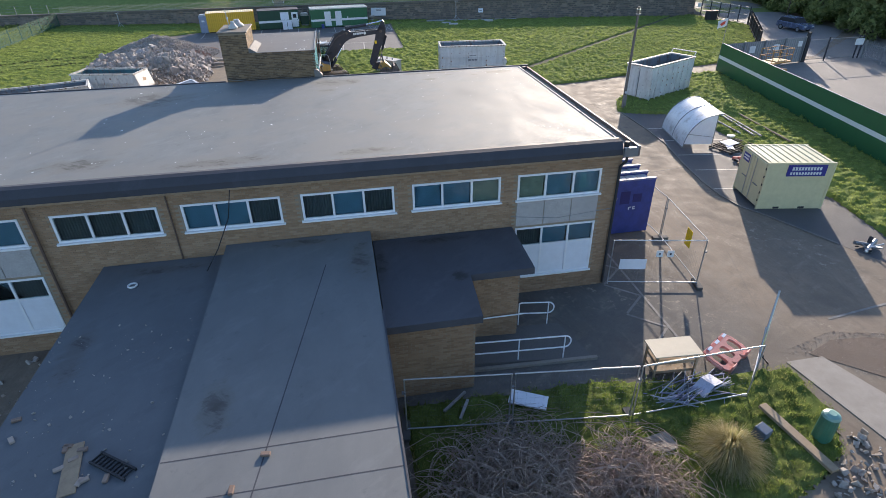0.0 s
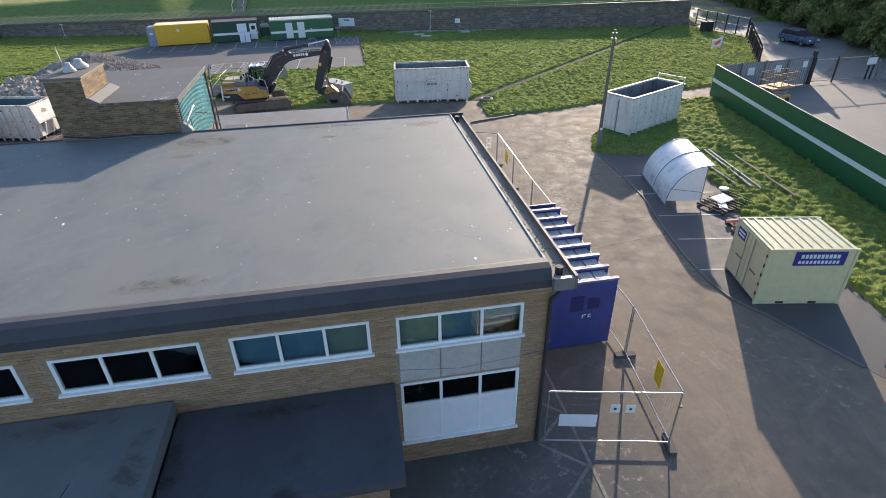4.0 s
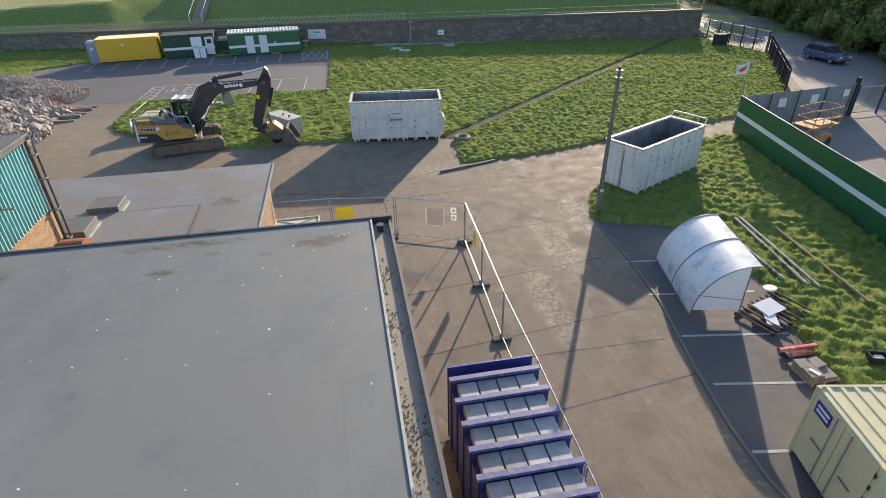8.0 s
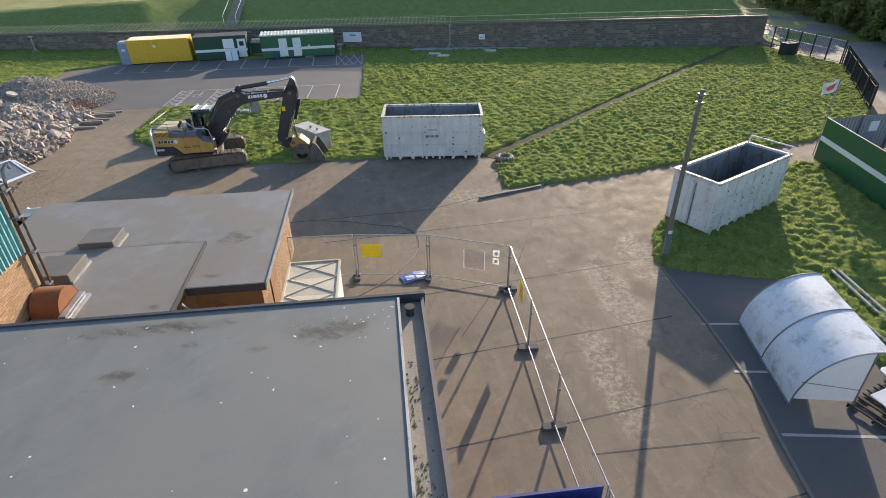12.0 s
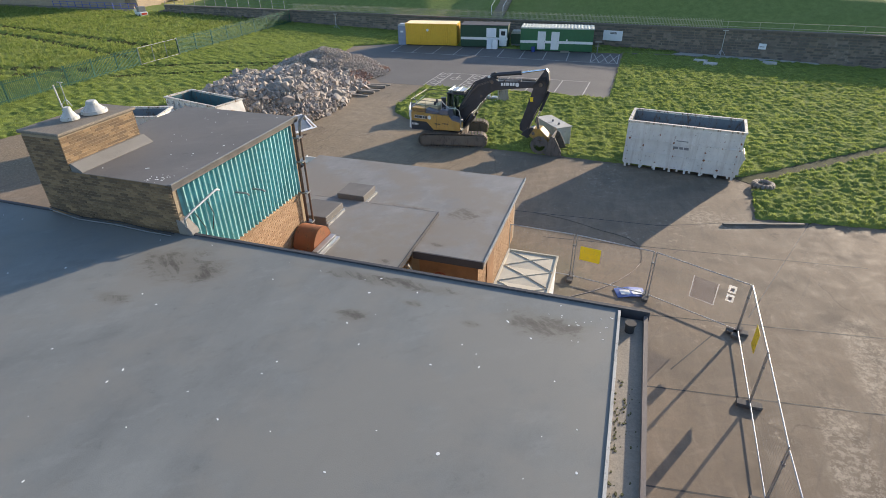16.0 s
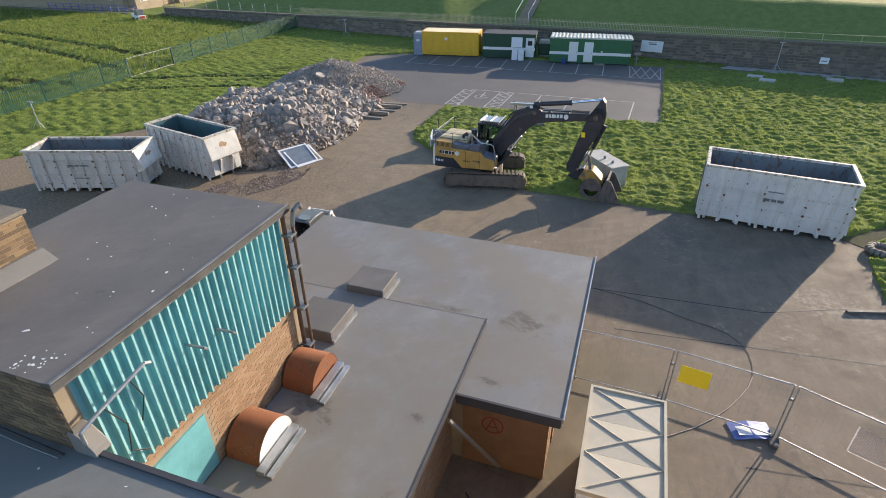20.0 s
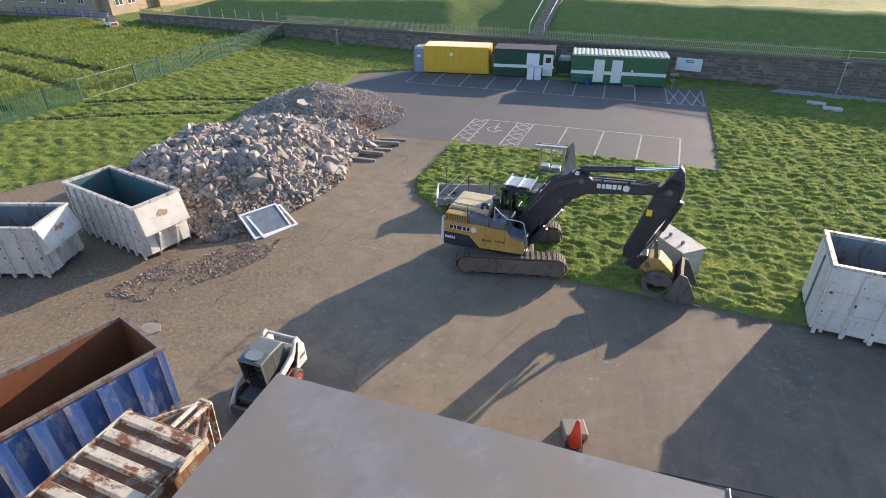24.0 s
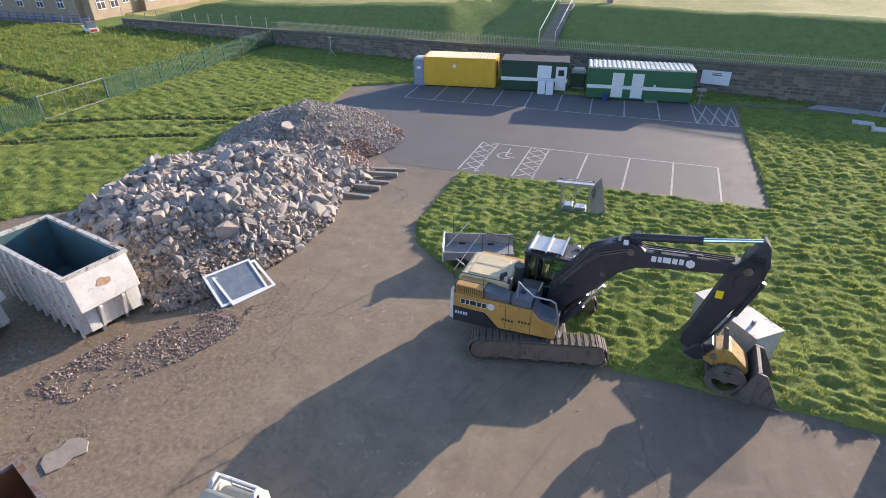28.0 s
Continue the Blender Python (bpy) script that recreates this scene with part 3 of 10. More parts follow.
def make_ground():
    xs = np.concatenate([[-2200, -900, -400, -220], np.arange(-130, 131, 1.6), [200, 400, 900, 2200]])
    ds = np.concatenate([[-2200, -900, -400, -200, -120, -80, -40, -20, -8, -0.9, -0.25, -0.24], np.arange(0.4, 24, 0.8), [30, 45, 70, 110, 200, 400, 900, 2400]])
    X, D = np.meshgrid(xs, ds)
    Z = np.where(D < -0.245, 0.0, bank_height(X, D))
    Z = Z + np.where((D > 1.5) & (D < 80), 0.10 * wavy(X, D, 5, 0.9), 0.0)
    Y = WALL_Y(np.clip(X, -140, 140)) + D
    n, m = len(ds), len(xs)
    idx = np.arange(n * m).reshape(n, m)
    f = np.stack([idx[:-1, :-1], idx[:-1, 1:], idx[1:, 1:], idx[1:, :-1]], -1).reshape(-1, 4)
    me = array_mesh("ground", np.stack([X, Y, Z], -1).reshape(-1, 3), f, M_yard, True)
    me.materials.append(M_bank)
    me.materials.append(M_field)
    mid = (D[:-1, :-1] + D[1:, 1:]).ravel() / 2
    xm = (X[:-1, :-1] + X[1:, 1:]).ravel() / 2
    zm = (Z[:-1, :-1] + Z[1:, 1:]).ravel() / 2
    slot = np.where(mid < -0.2, 0, np.where((mid < 9.0 + 8 * np.clip(1 - np.abs(xm + 14) / 6, 0, 1)) & (xm < 75), 1, 2))
    me.polygons.foreach_set("material_index", slot.astype(np.int32))
    tagged(new("ground", me), "worn concrete and earth yard with grass banks behind it", "ground", kind="structure")


make_ground()


def sheet(name, poly, z, material, label, category="ground"):
    ob = solid(name, B().prism(poly, -0.05, z), material, label, category, kind="structure")
    return ob


LOT = [(-21.5, 74.6), (-12.4, 64.4), (7.3, 64.6), (7.5, 82.3), (-17.4, 82.0), (-20.0, 80.5)]
sheet("car_park", LOT, 0.006, M_tarmac, "grey tarmac car park with white bay lines", "car park")
BAYS = [(20.0, 36.6), (19.95, 33.2), (19.72, 30.1), (19.2, 27.8), (18.88, 26.2), (18.55, 24.1), (18.45, 22.4), (18.63, 21.05), (19.2, 20.0), (20.4, 17.0), (22.6, 12.0), (22.9, 17.0), (23.6, 21.0), (22.9, 24.0), (23.0, 26.6), (24.1, 29.7), (24.6, 34.0), (24.3, 35.2), (22.1, 35.9), (20.8, 36.4)]
sheet("parking_bays", BAYS[::-1], 0.006, M_baytar, "dark tarmac parking bays beside the grass", "car park")
sheet("lane", [(44.5, 51.5), (47.5, 50.0), (62.0, 62.0), (68.0, 85.0), (74.0, 112.0), (64.0, 112.0), (56.0, 83.0), (54.0, 68.0)], 0.006, M_baylane, "worn grey lane beside the boundary wall", "road")
sheet("fenced_yard", [(30.8, 24.0), (29.0, 2.0), (62.0, 2.0), (62.0, 60.0), (47.0, 49.5), (44.4, 48.0), (35.0, 46.6)], 0.006, ground_mat("yard_slab", (0.20, 0.182, 0.162), (0.13, 0.118, 0.108), (0.27, 0.25, 0.22), 0.35), "pale concrete yard behind the green hoarding", "yard")
sheet("footpath", [(14.7, 50.3), (15.9, 49.4), (49.4, 78.3), (48.2, 79.1)], 0.02, M_pathmoss, "narrow mossy concrete footpath across the lawn", "path")
sheet("north_path", [(13.6, 84.9), (12.6, 83.7), (18.0, 82.7), (26.0, 81.9), (26.0, 82.8), (18.0, 84.2)], 0.02, ground_mat("pale_path", (0.46, 0.44, 0.41), (0.36, 0.34, 0.31), (0.56, 0.53, 0.49), 0.6), "pale concrete path beside the stone wall", "path")
sheet("garden_path", [(13.0, 10.95), (13.55, 7.3), (13.9, 3.0), (16.5, 3.0), (15.6, 7.0), (14.3, 10.95)], 0.02, plain("garden_path_concrete", (0.33, 0.29, 0.24), 0.85, var=0.3, scale=1.2, local=False), "pale concrete garden path", "path")


def lawn(name, poly, step, amp, tufts, length, label, lift=0.07, seed=1, material=None, ruts=(), blade=None):
    """Rough grass: an uneven sheet and many single blades standing in it."""
    px, py = [p[0] for p in poly], [p[1] for p in poly]
    xs, ys = np.arange(min(px), max(px) + step, step), np.arange(min(py), max(py) + step, step)
    X, Y = np.meshgrid(xs, ys)
    r = np.random.RandomState(seed)

    def height(x, y):
        h = 0.3 * wavy(x, y, seed, 2.2) + 0.75 * wavy(0.85 * x, 1.3 * y, seed + 1, 7.0) + 0.4 * wavy(x, 1.3 * y, seed + 2, 15.0)
        return (lift + amp * np.clip(0.55 + h * 0.6, 0.0, 2.2)) * np.where(rutted(x, y), 0.04, 1.0)

    def rutted(x, y):
        near = np.zeros(np.shape(x), bool)
        for (ax, ay), (bx, by), wd in ruts:
            t = np.clip(((x - ax) * (bx - ax) + (y - ay) * (by - ay)) / ((bx - ax) ** 2 + (by - ay) ** 2), 0, 1)
            near |= np.hypot(x - ax - t * (bx - ax), y - ay - t * (by - ay) - 0.5 * np.sin(t * 3.1)) < wd
        return near

    keep = inside(poly, (X[:-1, :-1] + step / 2), (Y[:-1, :-1] + step / 2))
    idx = np.arange(X.size).reshape(X.shape)
    f = np.stack([idx[:-1, :-1], idx[:-1, 1:], idx[1:, 1:], idx[1:, :-1]], -1)[keep]
    used = np.unique(f)
    remap = np.zeros(X.size, np.int64)
    remap[used] = np.arange(len(used))
    jx, jy = r.uniform(-0.3, 0.3, X.shape) * step, r.uniform(-0.3, 0.3, X.shape) * step
    Z = height(X, Y)
    inn = np.zeros(X.shape, int)
    for a, b in ((slice(None, -1), slice(None, -1)), (slice(None, -1), slice(1, None)), (slice(1, None), slice(1, None)), (slice(1, None), slice(None, -1))):
        inn[a, b] += keep
    Z = np.where(inn < 4, 0.0, Z)
    v = np.stack([X + jx, Y + jy, Z], -1).reshape(-1, 3)[used]
    me = array_mesh(name, v, remap[f], material or M_grass, True)
    if ruts:
        me.materials.append(M_rut)
        mid = v[remap[f]].mean(1)
        me.polygons.foreach_set("material_index", rutted(mid[:, 0], mid[:, 1]).astype(np.int32))
    ob = tagged(new(name, me), label, "grass", kind="stuff")
    if tufts:
        area = (max(px) - min(px)) * (max(py) - min(py))
        k = int(area * tufts)
        x, y = r.uniform(min(px), max(px), k), r.uniform(min(py), max(py), k)
        ok = inside(poly, x, y) & ~rutted(x, y) & (height(x, y) > lift + amp * r.uniform(0.0, 0.62, k))
        x, y = x[ok], y[ok]
        k = len(x)
        nb = 7
        x, y = np.repeat(x, nb), np.repeat(y, nb)
        x, y = x + r.normal(0, 0.06, len(x)), y + r.normal(0, 0.06, len(x))
        a = r.uniform(0, 6.28, len(x))
        ln = length * r.uniform(0.5, 1.3, len(x))
        lean = r.uniform(0.15, 0.9, len(x))
        w = length * 0.11
        z = height(x, y) - 0.02
        dx, dy = np.cos(a), np.sin(a)
        p0 = np.stack([x - dy * w, y + dx * w, z], -1)
        p1 = np.stack([x + dy * w, y - dx * w, z], -1)
        p2 = np.stack([x + dx * ln * lean, y + dy * ln * lean, z + ln * (1 - 0.35 * lean)], -1)
        v = np.stack([p0, p1, p2], 1).reshape(-1, 3)
        f = np.arange(len(v)).reshape(-1, 3)
        bl = new("blade", array_mesh("blade", v, f, blade or M_blade))
        bl.parent = ob
        tagged(bl, kind="stuff")
    return ob


LAWN_A = [(-8.1, 64.3), (-8.3, 58.0), (-7.7, 56.4), (-5.0, 54.2), (-1.5, 51.4), (1.3, 50.9), (6.0, 50.8), (15.3, 50.4), (48.0, 78.3), (34.0, 80.8), (18.0, 82.4), (7.7, 82.4), (7.4, 64.4)]
LAWN_B = [(15.5, 48.3), (15.3, 45.3), (21.0, 45.9), (24.6, 46.9), (36.4, 49.6), (44.4, 54.2), (53.4, 68.0), (51.5, 78.6), (48.9, 78.1), (16.2, 50.1)]
LAWN_C = [(19.9, 37.2), (21.0, 39.6), (23.5, 42.3), (28.5, 44.6), (31.0, 45.9), (34.1, 46.3), (31.95, 35.0), (29.62, 23.4), (28.4, 8.0), (22.8, 8.0), (22.9, 17.0), (23.7, 21.0), (23.0, 24.0), (23.1, 26.6), (24.2, 29.7), (24.6, 34.0), (24.3, 35.1), (22.1, 35.8), (20.8, 36.3), (20.0, 36.7)]
LAWN_D = [(-17.5, 82.2), (-22.4, 79.3), (-21.8, 74.6), (-22.5, 66.0), (-22.8, 60.0), (-23.4, 54.8), (-26.4, 53.0), (-27.8, 51.0), (-31.0, 44.0), (-33.0, 36.0), (-39.0, 36.0), (-39.0, 93.0), (-18.0, 89.8), (8.0, 85.8), (13.4, 84.9), (12.4, 83.6), (7.6, 83.4), (7.5, 82.6)]
LAWN_E = [(-39.1, 30.0), (-39.1, 93.0), (-60.0, 96.2), (-66.0, 96.9), (-90.0, 96.0), (-110.0, 98.0), (-110.0, 30.0)]
LAWN_S = [(0.8, 11.4), (6.7, 11.3), (8.2, 11.0), (12.9, 10.7), (12.75, 8.7), (12.0, 7.6), (10.9, 7.0), (9.4, 6.5), (9.0, 2.0), (0.7, 2.0)]
lawn("lawn", LAWN_A, 0.1, 0.15, 42, 0.11, "lush tufted green lawn beyond the yard", seed=11)
lawn("lawn", LAWN_B, 0.1, 0.15, 42, 0.11, "lush tufted green lawn beside the footpath", seed=23)
lawn("lawn", LAWN_C, 0.12, 0.17, 44, 0.10, "long tufted grass verge below the green hoarding", seed=37)
lawn("lawn", LAWN_D, 0.15, 0.12, 34, 0.11, "grass with wheel tracks beside the rubble heap", seed=41, ruts=[((-37.4, 62.6), (-26.0, 72.2), 0.28), ((-38, 63.8), (-25.5, 68.5), 0.34), ((-38, 59.3), (-26.0, 67.6), 0.24), ((-37, 59.4), (-26.5, 64.6), 0.3), ((-33, 66.6), (-25, 71.0), 0.2)])
lawn("lawn", LAWN_E, 0.4, 0.24, 8, 0.34, "rough open grass field beyond the green fence", seed=53, blade=M_bladedry, ruts=[((-41, 58), (-70, 52), 0.5), ((-41, 60.5), (-70, 54.5), 0.5), ((-42, 66), (-75, 75), 0.5), ((-45, 72), (-85, 80), 0.6)])
lawn("garden_grass", LAWN_S, 0.1, 0.09, 130, 0.09, "untidy garden grass in front of the building", seed=61,
     material=grass_mat("garden_ground", (0.05, 0.065, 0.02), (0.10, 0.135, 0.032), (0.16, 0.20, 0.05), (0.23, 0.19, 0.09)), blade=blade_mat("garden_blade", (0.10, 0.15, 0.03), (0.19, 0.27, 0.05), (0.33, 0.31, 0.12)))

# kerbs and joints
b = B()
for p, q in zip(BAYS[:9], BAYS[1:10]):
    a, c = Vector((*p, 0)), Vector((*q, 0))
    n_ = (c - a).cross(Vector((0, 0, 1))).normalized() * 0.05
    b.add([a - n_, a + n_, c + n_, c - n_, a - n_ + Vector((0, 0, 0.05)), a + n_ + Vector((0, 0, 0.05)), c + n_ + Vector((0, 0, 0.05)), c - n_ + Vector((0, 0, 0.05))],
          [(4, 5, 6, 7), (0, 1, 5, 4), (1, 2, 6, 5), (2, 3, 7, 6), (3, 0, 4, 7)])
solid("kerb", b, M_kerb, "low concrete kerb along the parking bays", "kerb", kind="structure")

solid("kerb", B().box(0, 2.0, -0.07, 0.07, 0, 0.11).box(2.02, 3.7, -0.06, 0.08, 0, 0.09), M_kerb, "broken concrete kerb beside the lawn", "kerb", kind="structure", m=pose(13.75, 44.2, 0, 0, 0, 16.5))


def line(b, p, q, w=0.1, z=0.012):
    a, c = Vector((p[0], p[1], 0)), Vector((q[0], q[1], 0))
    n_ = (c - a).cross(Vector((0, 0, 1))).normalized() * (w / 2)
    b.add([(*(v.xy), z) for v in (a - n_, a + n_, c + n_, c - n_)], [(0, 1, 2, 3)])


def bay_lines():
    b = B()
    line(b, (-17.0, 77.5), (7.4, 77.5))
    for i in range(10):
        line(b, (4.75 - 2.4 * i, 77.5), (4.55 - 2.4 * i, 82.0))
    line(b, (7.35, 77.5), (7.35, 82.2))
    for i in range(3):
        line(b, (4.8 + 0.85 * i, 77.5), (5.65 + 0.85 * i, 82.0), 0.09)
        line(b, (5.6 + 0.85 * i, 77.5), (4.7 + 0.85 * i, 82.0), 0.09)
    line(b, (-7.7, 69.45), (5.5, 69.45))
    for x in (5.45, 3.1, 0.7, -1.7, -4.0, -5.1, -7.2, -8.2):
        line(b, (x, 69.45), (x - 0.2, 64.7))
    for x0 in (-5.1, -8.2):
        for k in range(5):
            line(b, (x0, 64.8 + 0.93 * k), (x0 + 1.05, 65.75 + 0.93 * k), 0.09)
            line(b, (x0 + 1.05, 64.8 + 0.93 * k), (x0, 65.75 + 0.93 * k), 0.09)
    for i in range(14):
        w = 2 * math.pi * i / 14
        if 1 < i < 12:
            line(b, (-6.3 + 0.5 * math.cos(w), 67.6 + 0.5 * math.sin(w)), (-6.3 + 0.5 * math.cos(w + 0.45), 67.6 + 0.5 * math.sin(w + 0.45)))
    line(b, (-6.3, 68.9), (-6.3, 67.5))
    line(b, (-6.3, 67.5), (-5.7, 67.4))
    solid("bay_line", b, M_line, "faded white parking bay markings", "road marking", kind="structure")
    b = B()
    for y, x0, x1 in ((27.8, 19.4, 23.1), (30.3, 19.5, 23.6), (32.7, 19.7, 24.0), (25.5, 19.1, 22.6), (23.0, 18.6, 22.4)):
        line(b, (x0, y + 0.25), (x1, y - 0.35))
    solid("bay_line", b, M_line, "worn white lines of the parking bays", "road marking", kind="structure")


bay_lines()


def joints():
    b = B()
    for y in (25.4, 29.0, 32.6, 36.3, 41.0):
        line(b, (9.6 if y < 38 else 6.0, y - 0.3), (18.9, y + 0.9), 0.05, 0.004)
    line(b, (13.9, 37.0), (19.5, 50.0), 0.05, 0.004)
    for p, q in (((4.1, 42.9), (11.0, 43.3)), ((11.0, 43.3), (13.7, 44.4)), ((13.7, 44.4), (21.2, 46.3)), ((13.95, 28.1), (18.75, 28.05)), ((11.2, 33.4), (12.6, 35.6))):
        line(b, p, q, 0.045, 0.004)
    solid("slab_joint", b, M_dark, "dark joints between concrete slabs", "joint", kind="structure")


joints()


def keep_clear():
    """A zigzag marking along the building, nearly worn away."""
    b = B()
    line(b, (10.3, 12.3), (10.35, 19.5), 0.09)
    for i in range(4):
        y = 12.4 + 1.9 * i
        line(b, (9.25, y), (10.25, y + 0.9), 0.09)
        line(b, (10.25, y + 0.9), (9.2, y + 1.85), 0.09)
    line(b, (16.0, 12.6), (19.0, 13.0), 0.09)
    solid("zigzag_marking", b, M_faint, "faded white zigzag marking on the tarmac", "road marking", kind="structure")


keep_clear()


def boundary_wall():
    """Coursed rubble: each stone its own block, over a mortar core."""
    ang = math.atan(-0.155)
    th = tagged(new("boundary_wall"), "long grey stone boundary wall with iron railings", "wall", kind="structure")
    th.matrix_basis = pose(7.0, WALL_Y(7.0), 0, 0, -0.89, math.degrees(ang)) @ pose(-7.0, 0, 0)
    part("core", B().box(-66, 52.6, -0.22, 0.2, -1.1, 2.32), M_stone, th)
    part("coping", B().box(-66, 52.6, -0.30, 0.26, 2.324, 2.46), M_stone, th, "flat stone coping")
    r = np.random.RandomState(3)
    v, f = [], []
    for row in range(-4, 9):
        x = -66 + r.uniform(0, 0.4)
        while x < 52.2:
            w = r.uniform(0.3, 0.75)
            d = r.uniform(0.01, 0.05)
            z0, z1 = row * 0.256 + 0.02, row * 0.256 + r.uniform(0.22, 0.245)
            k = len(v)
            for yy, s in ((-0.22, 0.0), (-0.22 - d, 0.02)):
                v += [(x + s, yy, z0 + s), (x + w - s, yy, z0 + s), (x + w - s, yy, z1 - s), (x + s, yy, z1 - s)]
            f += [(k + 4, k + 5, k + 6, k + 7)] + [(k + i, k + (i + 1) % 4, k + 4 + (i + 1) % 4, k + 4 + i) for i in range(4)]
            x += w + 0.03
    ob = new("stonework", array_mesh("stonework", v, f, brick_mat("stone_blocks", (0.105, 0.093, 0.078), (0.135, 0.119, 0.1), (0.172, 0.154, 0.128))))
    ob.parent = th
    tagged(ob, kind="stuff")
    b = B()
    for i in range(375):
        x = -39 + i * 0.15
        b.box(x - 0.022, x + 0.022, 0.0, 0.014, 2.46, 3.3 + 0.05 * (i % 2))
    for i in range(13):
        b.box(17.6 + i * 2.9, 17.66 + i * 2.9, 0.0, 0.05, 2.46, 3.15)
    part("railing", b, plain("dull_railing", (0.36, 0.345, 0.22), 0.7, 0.0, var=0.3), th, "dull grey-green palisade railing")
    part("rail", B().box(-40, 52.6, 0.014, 0.05, 3.1, 3.15), bpy.data.materials["dull_railing"], th)
    part("rail", B().box(-40, 52.6, 0.014, 0.05, 2.62, 2.67), bpy.data.materials["dull_railing"], th)
    b = B()
    for i in range(12):
        b.box(-66 + i * 2.3 - 0.03, -66 + i * 2.3 + 0.03, 0, 0.06, 2.46, 3.6)
    part("fence_posts", b, M_greysteel, th)
    b = B()
    for z in (2.8, 3.2, 3.55):
        b.box(-66, -40, 0.025, 0.035, z, z + 0.012)
    part("fence_wires", b, M_greysteel, th)


boundary_wall()

# ---- the building ----


def brick_faces(u0, u1, z0, z1, holes, place, seed=0, proud=0.008):
    """Corner lists of bricks on a face; place(u, d, z) turns face coordinates into a point, d out of the wall."""
    r = np.random.RandomState(seed)
    out = []
    rows = int((z1 - z0) / 0.075)
    for i in range(rows):
        z = z0 + i * 0.075 + 0.005
        u = u0 - (0.1125 if i % 2 else 0.0)
        while u < u1:
            a, c = max(u + 0.005, u0), min(u + 0.22, u1)
            u += 0.225
            if c - a < 0.04 or any(a < h[1] - 0.01 and c > h[0] + 0.01 and z + 0.065 > h[2] + 0.005 and z < h[3] - 0.005 for h in holes):
                continue
            d = proud + r.uniform(-0.003, 0.003)
            out.append([place(a, 0, z), place(c, 0, z), place(c, 0, z + 0.065), place(a, 0, z + 0.065),
                        place(a, d, z), place(c, d, z), place(c, d, z + 0.065), place(a, d, z + 0.065)])
    return out


BRICK_F = [(4, 5, 6, 7), (0, 1, 5, 4), (1, 2, 6, 5), (2, 3, 7, 6), (3, 0, 4, 7)]


def joined_bricks(name, lists, material, parent):
    v = np.array(lists, dtype=np.float32).reshape(-1, 3)
    f = (np.arange(len(lists))[:, None, None] * 8 + np.array(BRICK_F)[None]).reshape(-1, 4)
    ob = new(name, array_mesh(name, v, f, material))
    ob.parent = parent
    tagged(ob, kind="stuff")
    return ob


def cut_panel(us, zs, filled, y0, y1):
    """One connected slab in the x-z plane from the grid us, zs: only its filled cells, drawn from y0 to y1."""
    b, ids = B(), {}
    n_, m_ = len(us) - 1, len(zs) - 1
    on = lambda i, j: 0 <= i < n_ and 0 <= j < m_ and filled(i, j)

    def at(i, j, k):
        if (i, j, k) not in ids:
            ids[i, j, k] = len(b.v)
            b.v.append((us[i], (y0, y1)[k], zs[j]))
        return ids[i, j, k]

    for i in range(n_):
        for j in range(m_):
            if not on(i, j):
                continue
            b.f.append((at(i, j, 0), at(i + 1, j, 0), at(i + 1, j + 1, 0), at(i, j + 1, 0)))
            b.f.append((at(i, j, 1), at(i, j + 1, 1), at(i + 1, j + 1, 1), at(i + 1, j, 1)))
            for (di, dj), (p, q) in (((-1, 0), ((i, j + 1), (i, j))), ((1, 0), ((i + 1, j), (i + 1, j + 1))), ((0, -1), ((i, j), (i + 1, j))), ((0, 1), ((i + 1, j + 1), (i, j + 1)))):
                if not on(i + di, j + dj):
                    b.f.append((at(*p, 1), at(*q, 1), at(*q, 0), at(*p, 0)))
    return b


school = thing("school_building", pose(0, 0, 0), "two-storey yellow-brick school block with flat felt roof, partly stripped", "building")
X0, X1, YS, YN = -26.0, 9.2, 16.3, 28.0
UP = [(5.5, 8.5), (1.9, 4.9), (-1.67, 1.3), (-5.27, -2.3), (-8.95, -5.95), (-12.8, -9.8), (-16.5, -13.5)]
HOLES = [(a, c, 3.95, 4.87) for a, c in UP]
LOW = [(5.5, 8.5), (-12.8, -9.8)]
HOLES += [(a, c, 0.8, 2.84) for a, c in LOW]
_us = sorted({X0, X1, *[h[0] for h in HOLES], *[h[1] for h in HOLES]})
_zs = sorted({0.0, 5.45, *[h[2] for h in HOLES], *[h[3] for h in HOLES]})
_open = lambda i, j: any(h[0] <= _us[i] and _us[i + 1] <= h[1] and h[2] <= _zs[j] and _zs[j + 1] <= h[3] for h in HOLES)
part("wall_south", cut_panel(_us, _zs, lambda i, j: not _open(i, j), YS, YS + 0.3), M_mortar, school)
part("wall_east", B().box(X1 - 0.3, X1, YS + 0.3, YN - 0.3, 0, 5.45), M_mortar, school)
part("wall_north", B().box(X0, X1, YN - 0.3, YN, 0, 5.45), M_mortar, school)
part("wall_west", B().box(X0, X0 + 0.3, YS + 0.3, YN - 0.3, 0, 5.45), M_mortar, school)
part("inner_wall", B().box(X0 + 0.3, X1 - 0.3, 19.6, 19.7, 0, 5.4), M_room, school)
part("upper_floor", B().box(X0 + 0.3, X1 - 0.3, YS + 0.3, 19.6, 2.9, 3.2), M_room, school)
PEB = [(a, c, 2.9, 3.93) for a, c in LOW]
fr = brick_faces(X0 + 12, X1, 0.0, 5.4, HOLES + PEB, lambda u, d, z: (u, YS - d, z), 1)
fr += brick_faces(YS, YN, 0.0, 5.4, [], lambda u, d, z: (X1 + d, u, z), 2)
joined_bricks("brickwork", fr, M_brick, school)

